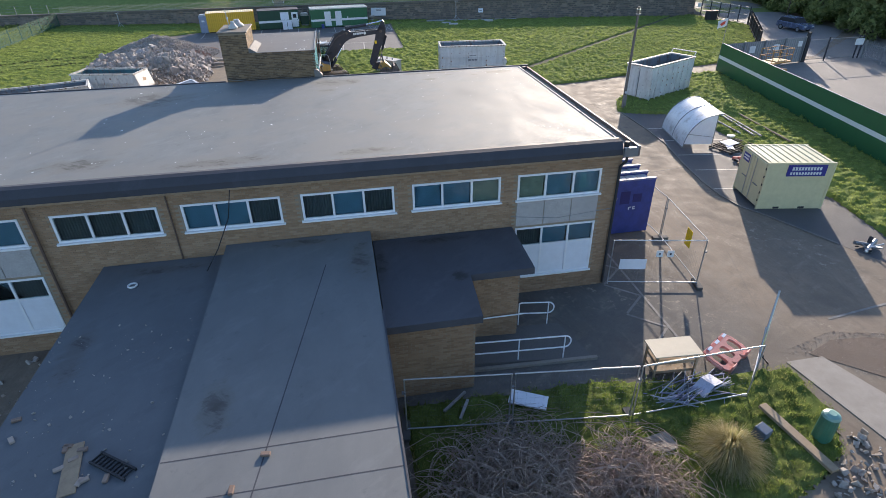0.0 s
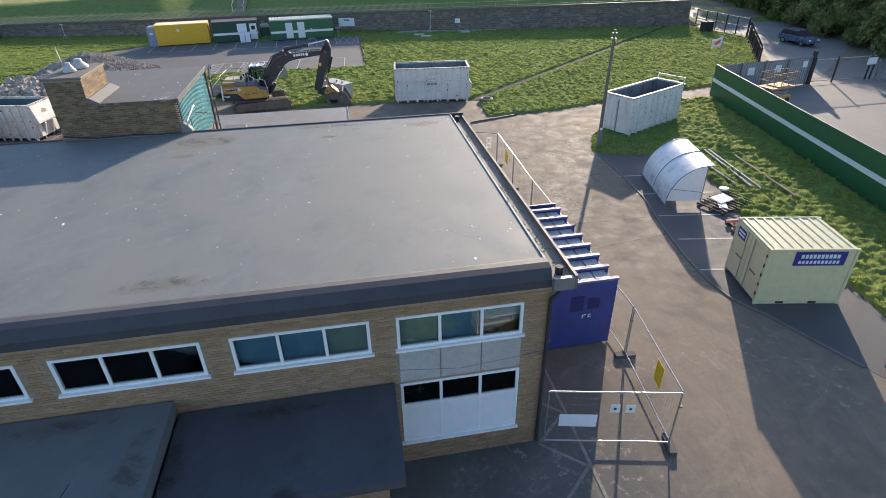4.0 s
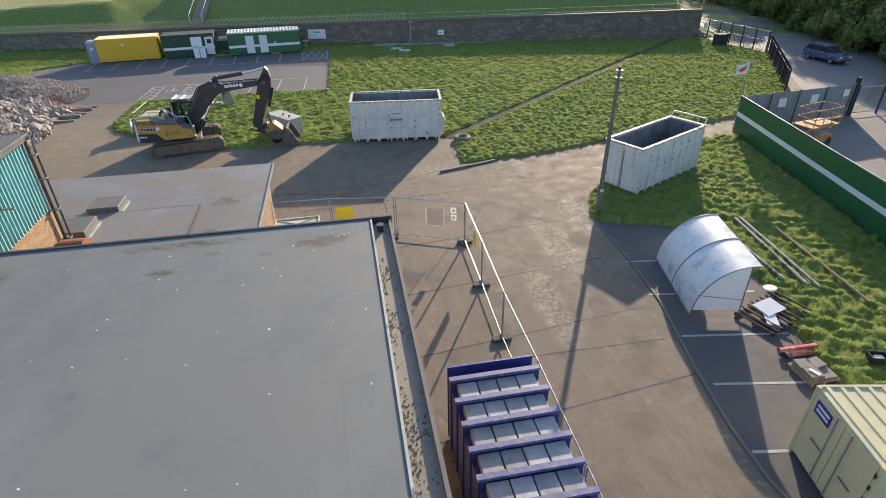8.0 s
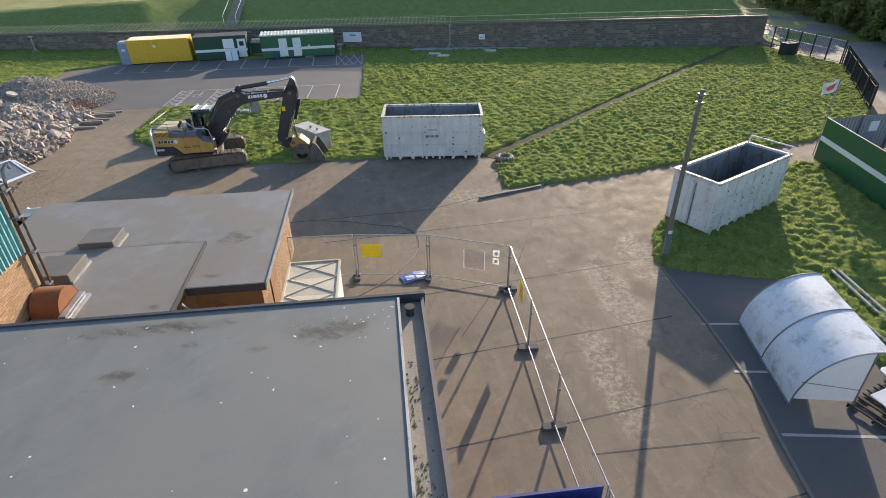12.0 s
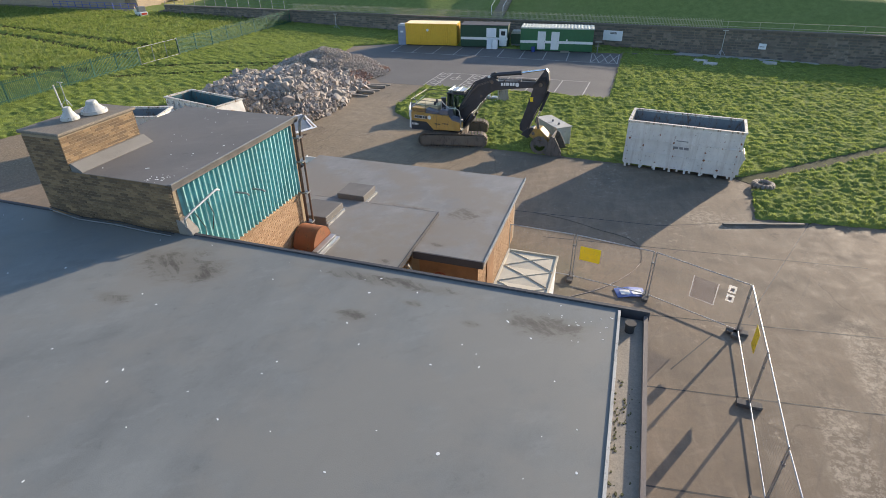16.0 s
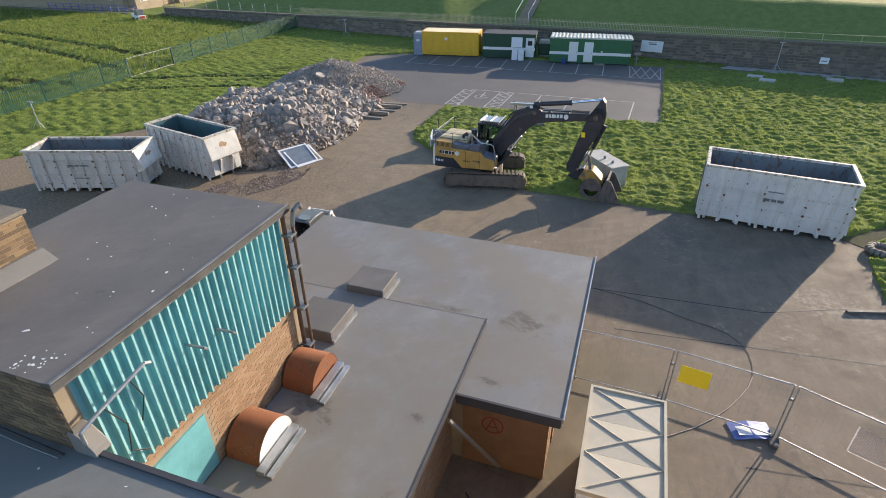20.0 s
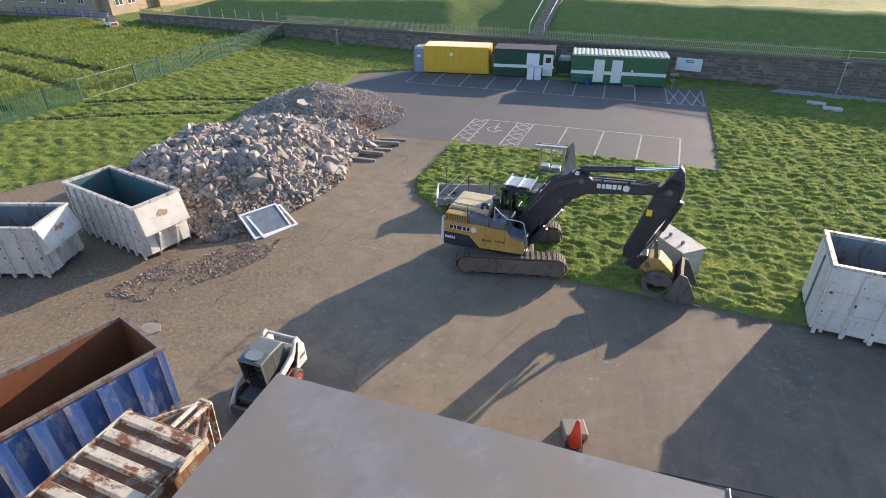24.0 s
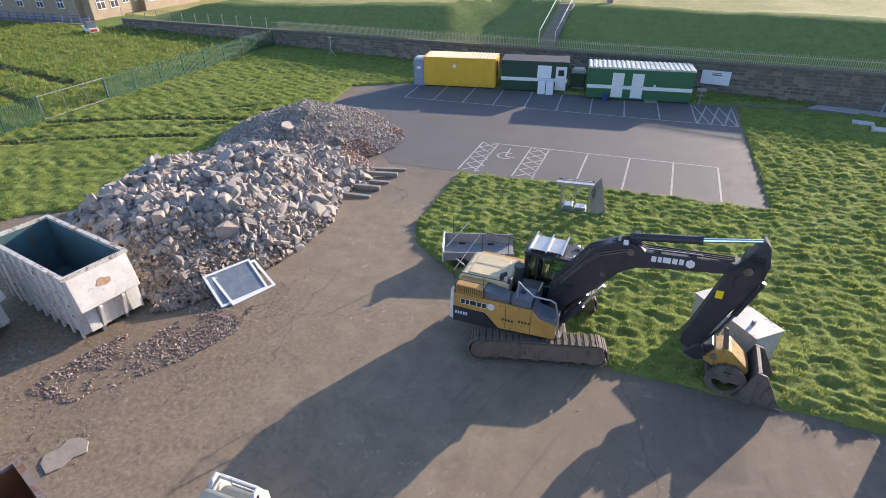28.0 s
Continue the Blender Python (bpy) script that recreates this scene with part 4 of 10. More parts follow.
b = B()
b.box(X0 - 0.1, 9.02, 16.5, 28.02, 5.5, 5.76)
part("roof", b, M_felt, school, "grey felt flat roof, stained and bird-spotted")
part("roof_edge", B().side([(x, z) for x, z in ((16.02, 5.40), (16.02, 5.60), (16.16, 5.84), (16.34, 5.88), (16.56, 5.84), (16.72, 5.764), (16.5, 5.5), (16.5, 5.40))], X0 - 0.1, 9.02, Matrix(((0, 1, 0, 0), (1, 0, 0, 0), (0, 0, 1, 0), (0, 0, 0, 1)))), M_fascia, school, "black felt upstand along the roof edge")
part("soffit_board", B().box(X0, 9.1, 16.06, 16.3, 5.32, 5.396), M_wood, school)
part("roof_edge", B().box(-1.0, 9.6, 28.02, 28.1, 5.42, 5.80), M_fascia, school)
part("roof_edge", B().box(X0, -5.45, 28.02, 28.1, 5.42, 5.80), M_fascia, school)
r_ = random.Random(8)
for i in range(4):                                    # lapped edges of the felt sheets
    x = 8.2 - 1.02 * i
    b = B()
    x1 = x + r_.uniform(-0.2, 0.2)
    b.add([(x - 0.008, 16.75, 5.7615), (x + 0.008, 16.75, 5.7615), (x1 + 0.008, 27.98, 5.7615), (x1 - 0.008, 27.98, 5.7615)], [(0, 1, 2, 3)])
    part("felt_seam", b, M_felt, school)
gut = part("gutter", B().box(9.02, 9.5, 16.0, 28.0, 5.4, 5.60), M_pathc, school, "concrete gutter filled with moss and grit")
part("gutter_lip", B().box(9.5, 9.57, 15.9, 28.0, 5.36, 5.72), plain("lip_paint", (0.15, 0.125, 0.115), 0.65, var=0.4, scale=1.5), school, "brown-grey gutter lip")
part("gutter_lip", B().box(9.02, 9.5, 15.9, 16.0, 5.36, 5.68), M_greysteel, school)
part("gutter_kerb", B().box(9.022, 9.07, 16.6, 27.95, 5.60, 5.79), worn("pale_kerb", (0.46, 0.45, 0.42), (0.19, 0.18, 0.16), 0.42, 0.7, 2.0, (1, 0.4, 1)), school, "pale peeling kerb beside the gutter")
r_ = random.Random(4)
b = B()
for i in range(420):                                  # moss in drifts along the kerb, grit elsewhere
    y = r_.choice((17.6, 19.2, 20.4, 21.1, 23.5, 25.4)) + r_.gauss(0, 0.45)
    x, s_ = 9.09 + abs(r_.gauss(0, 0.09)) if i % 4 else r_.uniform(9.12, 9.48), r_.uniform(0.006, 0.02)
    if x < 9.48:
        b.prism([(x + s_ * r_.uniform(0.6, 1.3) * math.cos(w), y + 1.5 * s_ * r_.uniform(0.6, 1.3) * math.sin(w)) for w in (0, 1.25, 2.5, 3.75, 5.0)], 5.6, 5.6 + s_ * 0.8)
moss = part("moss", b, plain("moss", (0.10, 0.10, 0.045), 0.95, var=0.5, scale=8.0), gut)
tagged(moss, kind="stuff")
part("rainwater_outlet", B().tube((9.26, 27.6, 5.6), (9.26, 27.6, 5.76), 0.085, 12).tube((9.26, 27.6, 5.76), (9.26, 27.6, 5.8), 0.105, 12), M_dark, school)
part("rainwater_outlet", B().tube((9.25, 16.25, 5.6), (9.25, 16.25, 5.78), 0.09, 10), M_dark, school)
part("downpipe", B().path([(9.3, 16.2, 5.36), (9.3, 16.2, 5.1), (9.12, 16.22, 4.9), (9.12, 16.22, 0.1)], 0.05, 8), M_dark, school)
part("downpipe", B().path([(-9.45, 16.2, 5.36), (-9.45, 16.2, 0.1)], 0.04, 8), plain("brown_pipe", (0.12, 0.075, 0.055), 0.6), school, "brown downpipe")
part("downpipe", B().path([(-5.6, 16.24, 5.36), (-5.6, 16.24, 3.0)], 0.025, 6), bpy.data.materials["brown_pipe"], school)
part("cable", B().path([(-3.7, 16.2, 5.3), (-3.9, 16.05, 4.4), (-4.3, 15.6, 3.6), (-4.7, 15.3, 3.02)], 0.016, 5), M_dark, school)
part("cable", B().path([(5.3, 16.26, 3.35), (7.0, 16.27, 3.12), (9.1, 16.27, 3.3), (9.2, 16.2, 3.7)], 0.012, 5), M_greysteel, school)

BLINDS = [M_skycurtain, M_blindd, M_blindg, M_skycurtain]


def window(a, c, z0, z1, kinds, low=False):
    """A three-light white window with a pane, a bead and a blind to each light."""
    y0, y1 = YS - 0.02, YS + 0.06
    w = (c - a) / 3
    fr_ = 0.07
    zm = 2.08
    us = [a, a + fr_, a + w - 0.035, a + w + 0.035, a + 2 * w - 0.035, a + 2 * w + 0.035, c - fr_, c]
    zs = [z0, z0 + fr_, zm - 0.035, zm + 0.035, z1 - fr_, z1] if low else [z0, z0 + fr_, z1 - fr_, z1]
    win = part("window", cut_panel(us, zs, lambda i, j: i % 2 == 0 or j % 2 == 0, y0, y1), M_pvc, school, "white three-light window")
    part("sill", B().box(a - 0.06, c + 0.06, YS - 0.09, YS + 0.1, z0 - 0.06, z0 - 0.002), M_pvc, win)
    for i in range(3):
        x0, x1 = a + w * i + 0.036, a + w * (i + 1) - 0.036
        lo = zm + 0.035 if low else z0 + fr_
        p_ = part("pane", B().box(x0, x1, YS + 0.02, YS + 0.03, lo, z1 - fr_), M_glass, win)
        p_.visible_shadow = False
        if kinds[i] == 1:                              # vertical slats, drawn to
            k_ = 22
            zig = [(x0 + (x1 - x0) * j / k_, YS + 0.13 + 0.03 * (j % 2)) for j in range(k_ + 1)]
            part("blind", B().add([(x, y, z) for z in (lo - 0.1, z1) for x, y in zig], [(j, j + 1, k_ + 2 + j, k_ + 1 + j) for j in range(k_)]), BLINDS[1], win)
        else:
            part("blind", B().box(x0, x1, YS + 0.14, YS + 0.15, lo - 0.1, z1), BLINDS[kinds[i]], win)
        if low:
            part("panel", B().box(x0, x1, YS + 0.0, YS + 0.04, z0 + fr_, zm - 0.035), M_whitepanel, win, "white infill panel")


KINDS = [(2, 0, 0), (0, 0, 2), (1, 0, 1), (0, 0, 1), (1, 1, 1), (1, 0, 0), (1, 1, 1)]
for (a, c), k in zip(UP, KINDS):
    window(a, c, 3.95, 4.87, k)
for (a, c), k in zip(LOW, [(1, 0, 0), (0, 0, 1)]):
    window(a, c, 0.8, 2.84, k, True)
    for i in range(3):
        w = (c - a) / 3
        part("pebble_panel", B().box(a + w * i + 0.012, a + w * (i + 1) - 0.012, YS - 0.035, YS - 0.001, 2.93, 3.88), M_pebble, school, "grey pebbledash panel", bevel=0.008)

# low link wing and porch
link_wing = thing("link_wing", pose(0, 0, 0), "single-storey brick link wing under dark felt roofs, littered with broken brick", "building")
part("roof", B().box(-7.98, -4.2, 1.0, 16.25, 2.8, 3.0), felt_mat("link_felt", (0.112, 0.120, 0.127), (0.148, 0.155, 0.160), (0.082, 0.087, 0.092), ((-5.9, 15.7, 1.6, 0.4), (-7.3, 12.0, 0.5, 1.6))), link_wing, "lower grey felt roof")
b = B().box(-4.2, 0.42, 1.0, 16.25, 3.001, 3.35)
part("roof", b, felt_mat("link_felt_high", (0.137, 0.145, 0.145), (0.178, 0.184, 0.180), (0.102, 0.107, 0.109), ((0.0, 14.6, 0.5, 1.4), (-2.0, 15.9, 1.8, 0.3), (-3.4, 9.0, 0.5, 1.2))), link_wing, "raised grey felt roof")
part("roof_trim", B().box(0.42, 0.46, 1.0, 11.8, 2.98, 3.37), M_fascia, link_wing)
b = B()
for y in (2.9, 4.4, 5.9, 6.85, 7.8):
    b.box(-4.18, 0.4, y - 0.012, y + 0.012, 3.35, 3.353)
b.add([(-3.05, 3.0, 3.3535), (-3.02, 3.0, 3.3535), (-1.03, 14.4, 3.3535), (-1.06, 14.4, 3.3535)], [(0, 1, 2, 3)])
part("felt_seam", b, M_fascia, link_wing)
part("wall", B().box(-7.85, 0.3, 1.2, 16.25, 0, 2.8), M_mortar, link_wing)
part("upper_wall", B().box(-4.15, 0.36, 1.2, 16.25, 2.801, 3.0), M_fascia, link_wing)
joined_bricks("brickwork", brick_faces(8.0, 12.0, 0, 2.9, [], lambda u, d, z: (0.3 + d, u, z), 5), M_brick, link_wing)
b = B().prism([(0.47, 11.5), (3.13, 11.5), (3.25, 13.55), (5.3, 13.55), (5.36, 16.25), (0.47, 16.25)], 2.72, 2.95)
part("canopy", b, M_feltdark, link_wing, "black felt porch canopy")
part("porch_wall", B().box(0.31, 3.0, 11.85, 16.25, 0, 2.72), M_mortar, link_wing)
part("porch_wall", B().box(3.001, 4.95, 13.9, 16.25, 0, 2.72), M_mortar, link_wing)
pf = brick_faces(0.48, 3.0, 0, 2.7, [], lambda u, d, z: (u, 11.85 - d, z), 6) + brick_faces(11.85, 13.9, 0, 2.7, [], lambda u, d, z: (3.0 + d, u, z), 7)
pf += brick_faces(3.0, 4.95, 0, 2.7, [], lambda u, d, z: (u, 13.9 - d, z), 8) + brick_faces(13.9, 16.25, 0, 2.7, [], lambda u, d, z: (4.95 + d, u, z), 9)
joined_bricks("brickwork", pf, M_brick, link_wing)
part("wall_rail", B().path([(3.3, 13.8, 1.0), (5.1, 13.8, 1.0)], 0.025), M_pvc, link_wing)

# plant room on the roof
plant = thing("plant_room", pose(0, 0, 0), "brick rooftop plant room clad in teal corrugated sheet", "building")
part("wall_south", B().box(-5.35, -1.28, 28.0, 28.25, 5.4, 6.9), M_mortar, plant)
part("wall_east", B().box(-1.5, -1.28, 28.25, 33.2, 0, 6.9), M_mortar, plant)
part("wall_west", B().box(-5.35, -5.1, 28.25, 33.2, 0, 6.9), M_mortar, plant)
part("wall_north", B().box(-5.35, -1.28, 33.2, 33.4, 0, 6.9), M_mortar, plant)
part("chimney_stack", B().box(-5.35, -4.15, 28.001, 30.3, 6.9, 7.92), M_mortar, plant)
part("roof", B().box(-5.36, -1.12, 28.0, 33.5, 6.902, 7.04), M_felt3, plant, "grey felt roof with droppings")
M_edge = felt_mat("edge_felt", (0.115, 0.11, 0.106), (0.16, 0.154, 0.148), (0.07, 0.068, 0.066))
part("roof_trim", B().box(-1.12, -1.1, 27.98, 33.5, 6.94, 7.05), plain("worn_trim", (0.085, 0.082, 0.08), 0.6, var=0.5), plant)
part("edge_strip", B().box(-1.25, -1.122, 28.002, 33.49, 7.041, 7.052), M_edge, plant, "dark lapped felt along the roof edge")
part("edge_lip", B().box(-1.16, -1.122, 28.002, 33.49, 7.0525, 7.075), M_greysteel, plant, "grey metal edge lip")
part("wall_cable", B().path([(-5.3, 27.93, 5.95), (-4.2, 27.9, 5.82), (-3.0, 27.92, 5.86), (-2.0, 27.9, 5.8), (-1.3, 27.85, 5.84)], 0.016, 6), M_dark, plant)
part("wall_cable", B().path([(-5.3, 27.9, 5.9), (-4.3, 27.84, 5.785), (-3.1, 27.86, 5.8), (-2.1, 27.82, 5.785), (-1.35, 27.8, 5.8)], 0.014, 6), M_greysteel, plant)
part("flashing", B().side([(-4.148, 7.042), (-3.8, 7.042), (-3.8, 7.06), (-4.08, 7.24), (-4.148, 7.24)], 28.02, 30.35), felt_mat("skirt_felt", (0.155, 0.15, 0.142), (0.20, 0.193, 0.182), (0.11, 0.106, 0.10)), plant, "worn sloped felt skirt")
part("stack_cap", B().box(-5.42, -4.08, 27.95, 30.36, 7.922, 8.0), ground_mat("gritty_cap", (0.20, 0.168, 0.13), (0.11, 0.095, 0.075), (0.30, 0.26, 0.21), 5.0), plant, "rough mossy concrete stack cap", bevel=0.02)
lists = brick_faces(-5.35, -1.14, 5.76, 7.04, [], lambda u, d, z: (u, 28.0 - d, z), 12)
lists += brick_faces(-5.35, -4.15, 6.88, 7.92, [], lambda u, d, z: (u, 28.0 - d, z), 13)
lists += brick_faces(28.0, 30.3, 7.05, 7.92, [], lambda u, d, z: (-4.15 + d, u, z), 14)
joined_bricks("brickwork", lists, M_brickd, plant)
for y, x, rw in ((28.95, -4.78, 0.22), (29.6, -4.68, 0.32)):
    cw = part("cowl", B().tube((x, y, 8.02), (x, y, 8.1), rw, 18, rw * 0.95).tube((x, y, 8.1), (x, y, 8.25), rw * 0.85, 18, rw * 0.4).tube((x, y, 8.25), (x, y, 8.33), rw * 0.48, 18, rw * 0.36), bpy.data.materials.get("cowl_paint") or worn("cowl_paint", (0.50, 0.50, 0.48), (0.24, 0.22, 0.19), 0.4, 0.6, 3.0), plant, "weathered grey vent cowl", smooth=False)
part("aerial", B().tube((-4.95, 29.0, 8.0), (-5.02, 29.0, 8.85), 0.02, 6), M_galv, plant)
# corrugated cladding
prof, n_w, x_ = [], 27, -1.28
pitch = 4.95 / n_w
for i in range(n_w):
    y = 28.27 + i * pitch
    prof += [(y, 0.005), (y + pitch * 0.52, 0.005), (y + pitch * 0.6, 0.085), (y + pitch * 0.84, 0.085), (y + pitch * 0.94, 0.005)]
prof.append((28.27 + n_w * pitch, 0.005))
v = [(x_ + d, y, z) for z in (4.6, 6.84) for y, d in prof]
k = len(prof)
for pts_ in ([(-1.15, 28.5, 6.1), (-1.12, 28.7, 5.6), (-1.13, 28.6, 5.1), (-1.16, 28.9, 4.8)], [(-1.15, 29.0, 6.2), (-1.13, 29.1, 5.8), (-1.15, 28.95, 5.4)]):
    part("hanging_cable", B().path(pts_, 0.012, 5), M_dark, plant)
part("cladding", B().add(v, [(i, i + 1, k + i + 1, k + i) for i in range(k - 1)]), M_teal, plant, "faded teal corrugated sheet")
# paler ridge faces: worn paint, with the ridges' whitish highlight put into the colour
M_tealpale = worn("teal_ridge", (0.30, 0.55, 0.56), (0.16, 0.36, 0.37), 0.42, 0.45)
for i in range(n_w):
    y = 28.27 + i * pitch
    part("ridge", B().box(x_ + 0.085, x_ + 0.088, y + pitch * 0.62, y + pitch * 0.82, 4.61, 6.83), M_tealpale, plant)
M_darkrust = worn("dark_rust", (0.13, 0.075, 0.05), (0.07, 0.05, 0.042), 0.45, 0.85, 4.0)
part("corner_pipe", B().tube((-1.18, 33.3, 2.8), (-1.18, 33.3, 6.9), 0.05, 8), M_darkrust, plant, "dark rusty corner pipe")
part("corner_pipe", B().tube((-1.05, 33.42, 2.8), (-1.05, 33.42, 6.6), 0.035, 8), M_darkrust, plant, "dark rusty corner pipe")
for z in (3.4, 4.5, 5.6, 6.4):
    part("pipe_clip", B().box(-1.25, -1.0, 33.24, 33.47, z, z + 0.05), M_greysteel, plant)
part("corner_elbow", B().path([(-1.05, 33.42, 6.6), (-1.0, 33.45, 6.95), (-0.95, 33.6, 7.05), (-0.98, 33.72, 6.9)], 0.045, 8), M_greysteel, plant, "grey pipe elbow at the roof corner")
for y, z in ((30.2, 5.9), (30.9, 5.7)):
    part("bracket", B().path([(-1.25, y, z), (-0.93, y + 0.05, z - 0.02), (-0.9, y + 0.1, z - 0.09)], 0.028), M_greysteel, plant)
part("upstand", B().side([(-1.26, 5.762), (-0.86, 5.762), (-0.9, 5.9), (-1.1, 6.12), (-1.26, 6.16)], 27.97, 28.24), M_felt2, plant, "grey felt upstand at the wall corner", bevel=0.02)
part("vent_pipe", B().path([(-1.0, 28.0, 5.9), (-1.0, 28.0, 6.2), (-0.97, 28.3, 6.3), (-0.93, 29.15, 6.48), (-0.93, 29.25, 6.42)], 0.03, 8), M_galv, plant, "grey vent pipe on the roof")
part("louvre", B().box(-1.28, -1.24, 28.9, 30.1, 2.95, 4.3), M_teal, plant, "teal louvred panel")
singles = brick_faces(28.3, 33.2, 2.9, 4.6, [(28.8, 30.2, 2.9, 4.35)], lambda u, d, z: (0, u, z), 15)
far_ = [[(-1.28, *p[1:]) if i < 4 else (-1.272, *p[1:]) for i, p in enumerate(q)] for q in singles]
far_a = [q for q in far_ if q[0][2] < 3.75]
far_b = [q for q in far_ if q[0][2] >= 3.75][:300]
joined_bricks("brickwork", far_a + [q for q in far_ if q[0][2] >= 3.75][300:], M_brick, plant)
unit = {}
for q in far_b:
    w = round(q[1][1] - q[0][1], 3)
    if w not in unit:
        unit[w] = B().add([(0, 0, 0), (0, w, 0), (0, w, 0.065), (0, 0, 0.065), (0.008, 0, 0), (0.008, w, 0), (0.008, w, 0.065), (0.008, 0, 0.065)], BRICK_F).mesh("brick", M_brick)
    o = new("brick", unit[w])
    o.parent = plant
    o.location = q[0]

# annex
annex = thing("annex", pose(0, 0, 0), "single-storey annex with grey felt roofs and rusty roof vaults", "building")
part("roof", B().prism([(-4.85, 36.21), (-4.85, 33.5), (5.0, 33.5), (5.0, 40.53), (-4.85, 40.53)], 2.56, 2.78), M_felt2, annex, "grey felt flat roof")
part("roof", B().prism([(-1.24, 28.15), (2.56, 28.15), (2.56, 36.2), (-4.8, 36.2), (-4.8, 33.55), (-1.24, 33.55)], 2.74, 2.92), M_felt2, annex, "raised grey felt roof")
part("drip_edge", B().box(5.03, 5.055, 33.45, 40.58, 2.70, 2.825), M_galv, annex, "pale metal drip edge")
part("roof_trim", B().box(5.0, 5.03, 33.45, 40.58, 2.58, 2.80), plain("stained_trim", (0.34, 0.31, 0.27), 0.6, var=0.5, scale=1.5), annex)
part("roof_trim", B().box(2.56, 2.585, 28.2, 36.22, 2.72, 2.935), M_fascia, annex)
part("roof_trim", B().box(-4.8, 2.56, 36.2, 36.22, 2.785, 2.925), M_felt2, annex)
part("roof_trim", B().box(2.6, 5.0, 33.44, 33.5, 2.54, 2.81), M_fascia, annex)
part("wall", B().box(-4.7, 4.7, 36.2, 40.3, 0, 2.56), M_mortar, annex)
part("wall", B().box(2.0, 4.7, 34.0, 36.2, 0, 2.56), M_mortar, annex)
part("wall", B().box(-1.2, 2.3, 28.2, 36.19, 0, 2.74), M_mortar, annex)
part("wall", B().box(-4.7, -1.52, 33.45, 36.19, 0, 2.56), M_mortar, annex)
af = brick_faces(34.0, 40.0, 0, 2.5, [(35.2, 36.2, 0, 2.1)], lambda u, d, z: (4.7 + d, u, z), 21) + brick_faces(28.2, 34.0, 0, 2.7, [], lambda u, d, z: (2.3 + d, u, z), 22)
joined_bricks("brickwork", af, M_brick, annex)
part("door", B().box(4.7, 4.74, 35.2, 36.2, 0, 2.1), M_ply, annex, "brown boarded door")
sc = part("plywood_screen", B().box(2.62, 4.72, 33.94, 33.99, 0.05, 2.5), M_ply, annex, "orange-brown plywood screen with a red ring")
b = B()
for i in range(20):
    w0, w1 = 2 * math.pi * i / 20, 2 * math.pi * (i + 1) / 20
    c_ = Vector((3.38, 33.93, 1.55))
    P = lambda w, q: (c_.x + q * math.cos(w), c_.y, c_.z + q * math.sin(w))
    b.add([P(w0, 0.24), P(w0, 0.28), P(w1, 0.28), P(w1, 0.24)], [(0, 1, 2, 3)])
for p, q in (((-0.15, -0.19), (0.0, 0.23)), ((0.15, -0.19), (0.0, 0.23)), ((-0.1, -0.06), (0.1, -0.06))):
    e = 0.018 if p[1] == q[1] else 0.0
    b.add([(3.38 + p[0] - 0.018, 33.93, 1.55 + p[1] - e), (3.38 + p[0] + 0.018, 33.93, 1.55 + p[1] + e), (3.38 + q[0] + 0.018, 33.93, 1.55 + q[1] + e), (3.38 + q[0] - 0.018, 33.93, 1.55 + q[1] - e)], [(0, 1, 2, 3)])
part("painted_ring", b, plain("dull_red_paint", (0.26, 0.05, 0.035), 0.8), sc, "dull red letter in a ring")
part("prop", B().tube((2.66, 32.75, 2.72), (3.62, 33.78, 0.3), 0.05, 4), M_pathc, annex, "leaning timber prop")
for y, (zz, x0) in ((32.85, (2.92, -1.2)), (30.85, (2.92, -1.2))):
    prof = [(0.58 * math.cos(math.pi * i / 16), 0.62 * math.sin(math.pi * i / 16)) for i in range(17)]
    b = B()
    k = len(prof)
    b.add([(x0, y + p, zz + q) for p, q in prof] + [(-0.42, y + p, zz + q) for p, q in prof], [(i, i + 1, k + i + 1, k + i) for i in range(k - 1)])
    vt = part("roof_vault", b, M_rust, annex, "rusty half-round roof vault", smooth=True)
    part("end_plate", B().add([(-0.425, y + p, zz + q) for p, q in prof], [tuple(range(k))]), M_stripe if y < 32 else M_rust, vt)
    part("kerb_flashing", B().box(-0.38, -0.2, y - 0.75, y + 0.5, 2.922, 3.06).box(-0.16, -0.04, y - 0.75, y + 0.5, 2.922, 3.0), M_galv, annex)
for x0, x1, y0, y1, z0 in ((-1.65, -0.5, 36.25, 37.35, 2.782), (-2.15, -0.9, 34.0, 35.3, 2.922)):
    b = B().prism([(x0, y0), (x1, y0), (x1, y1), (x0, y1)], z0 - 0.02, z0 + 0.34)
    ht = part("roof_hatch", b, M_felt3, annex, "felted roof hatch", bevel=0.02)
    part("hatch_trim", B().box(x1 + 0.002, x1 + 0.07, y0, y1, z0, z0 + 0.1), M_galv, ht)

# ---- droppings on the roofs ----


def droppings(name, x0, x1, y0, y1, z, n, seed, label):
    r = random.Random(seed)
    b = B()
    for _ in range(n):
        cx, cy = r.uniform(x0, x1), r.uniform(y0, y1)
        s = r.uniform(0.007, 0.019) * (2.4 if r.random() < 0.06 else 1)
        k = 7
        a0, e = r.uniform(0, 6), r.uniform(1, 2.2)
        pts = []
        for i in range(k):
            w = 2 * math.pi * i / k
            q = s * r.uniform(0.6, 1.2)
            px, py = q * e * math.cos(w), q * math.sin(w)
            pts.append((cx + px * math.cos(a0) - py * math.sin(a0), cy + px * math.sin(a0) + py * math.cos(a0)))
        b.prism(pts, z, z + 0.004)
    ob = solid(name, b, M_stripe, label, "droppings", kind="stuff")


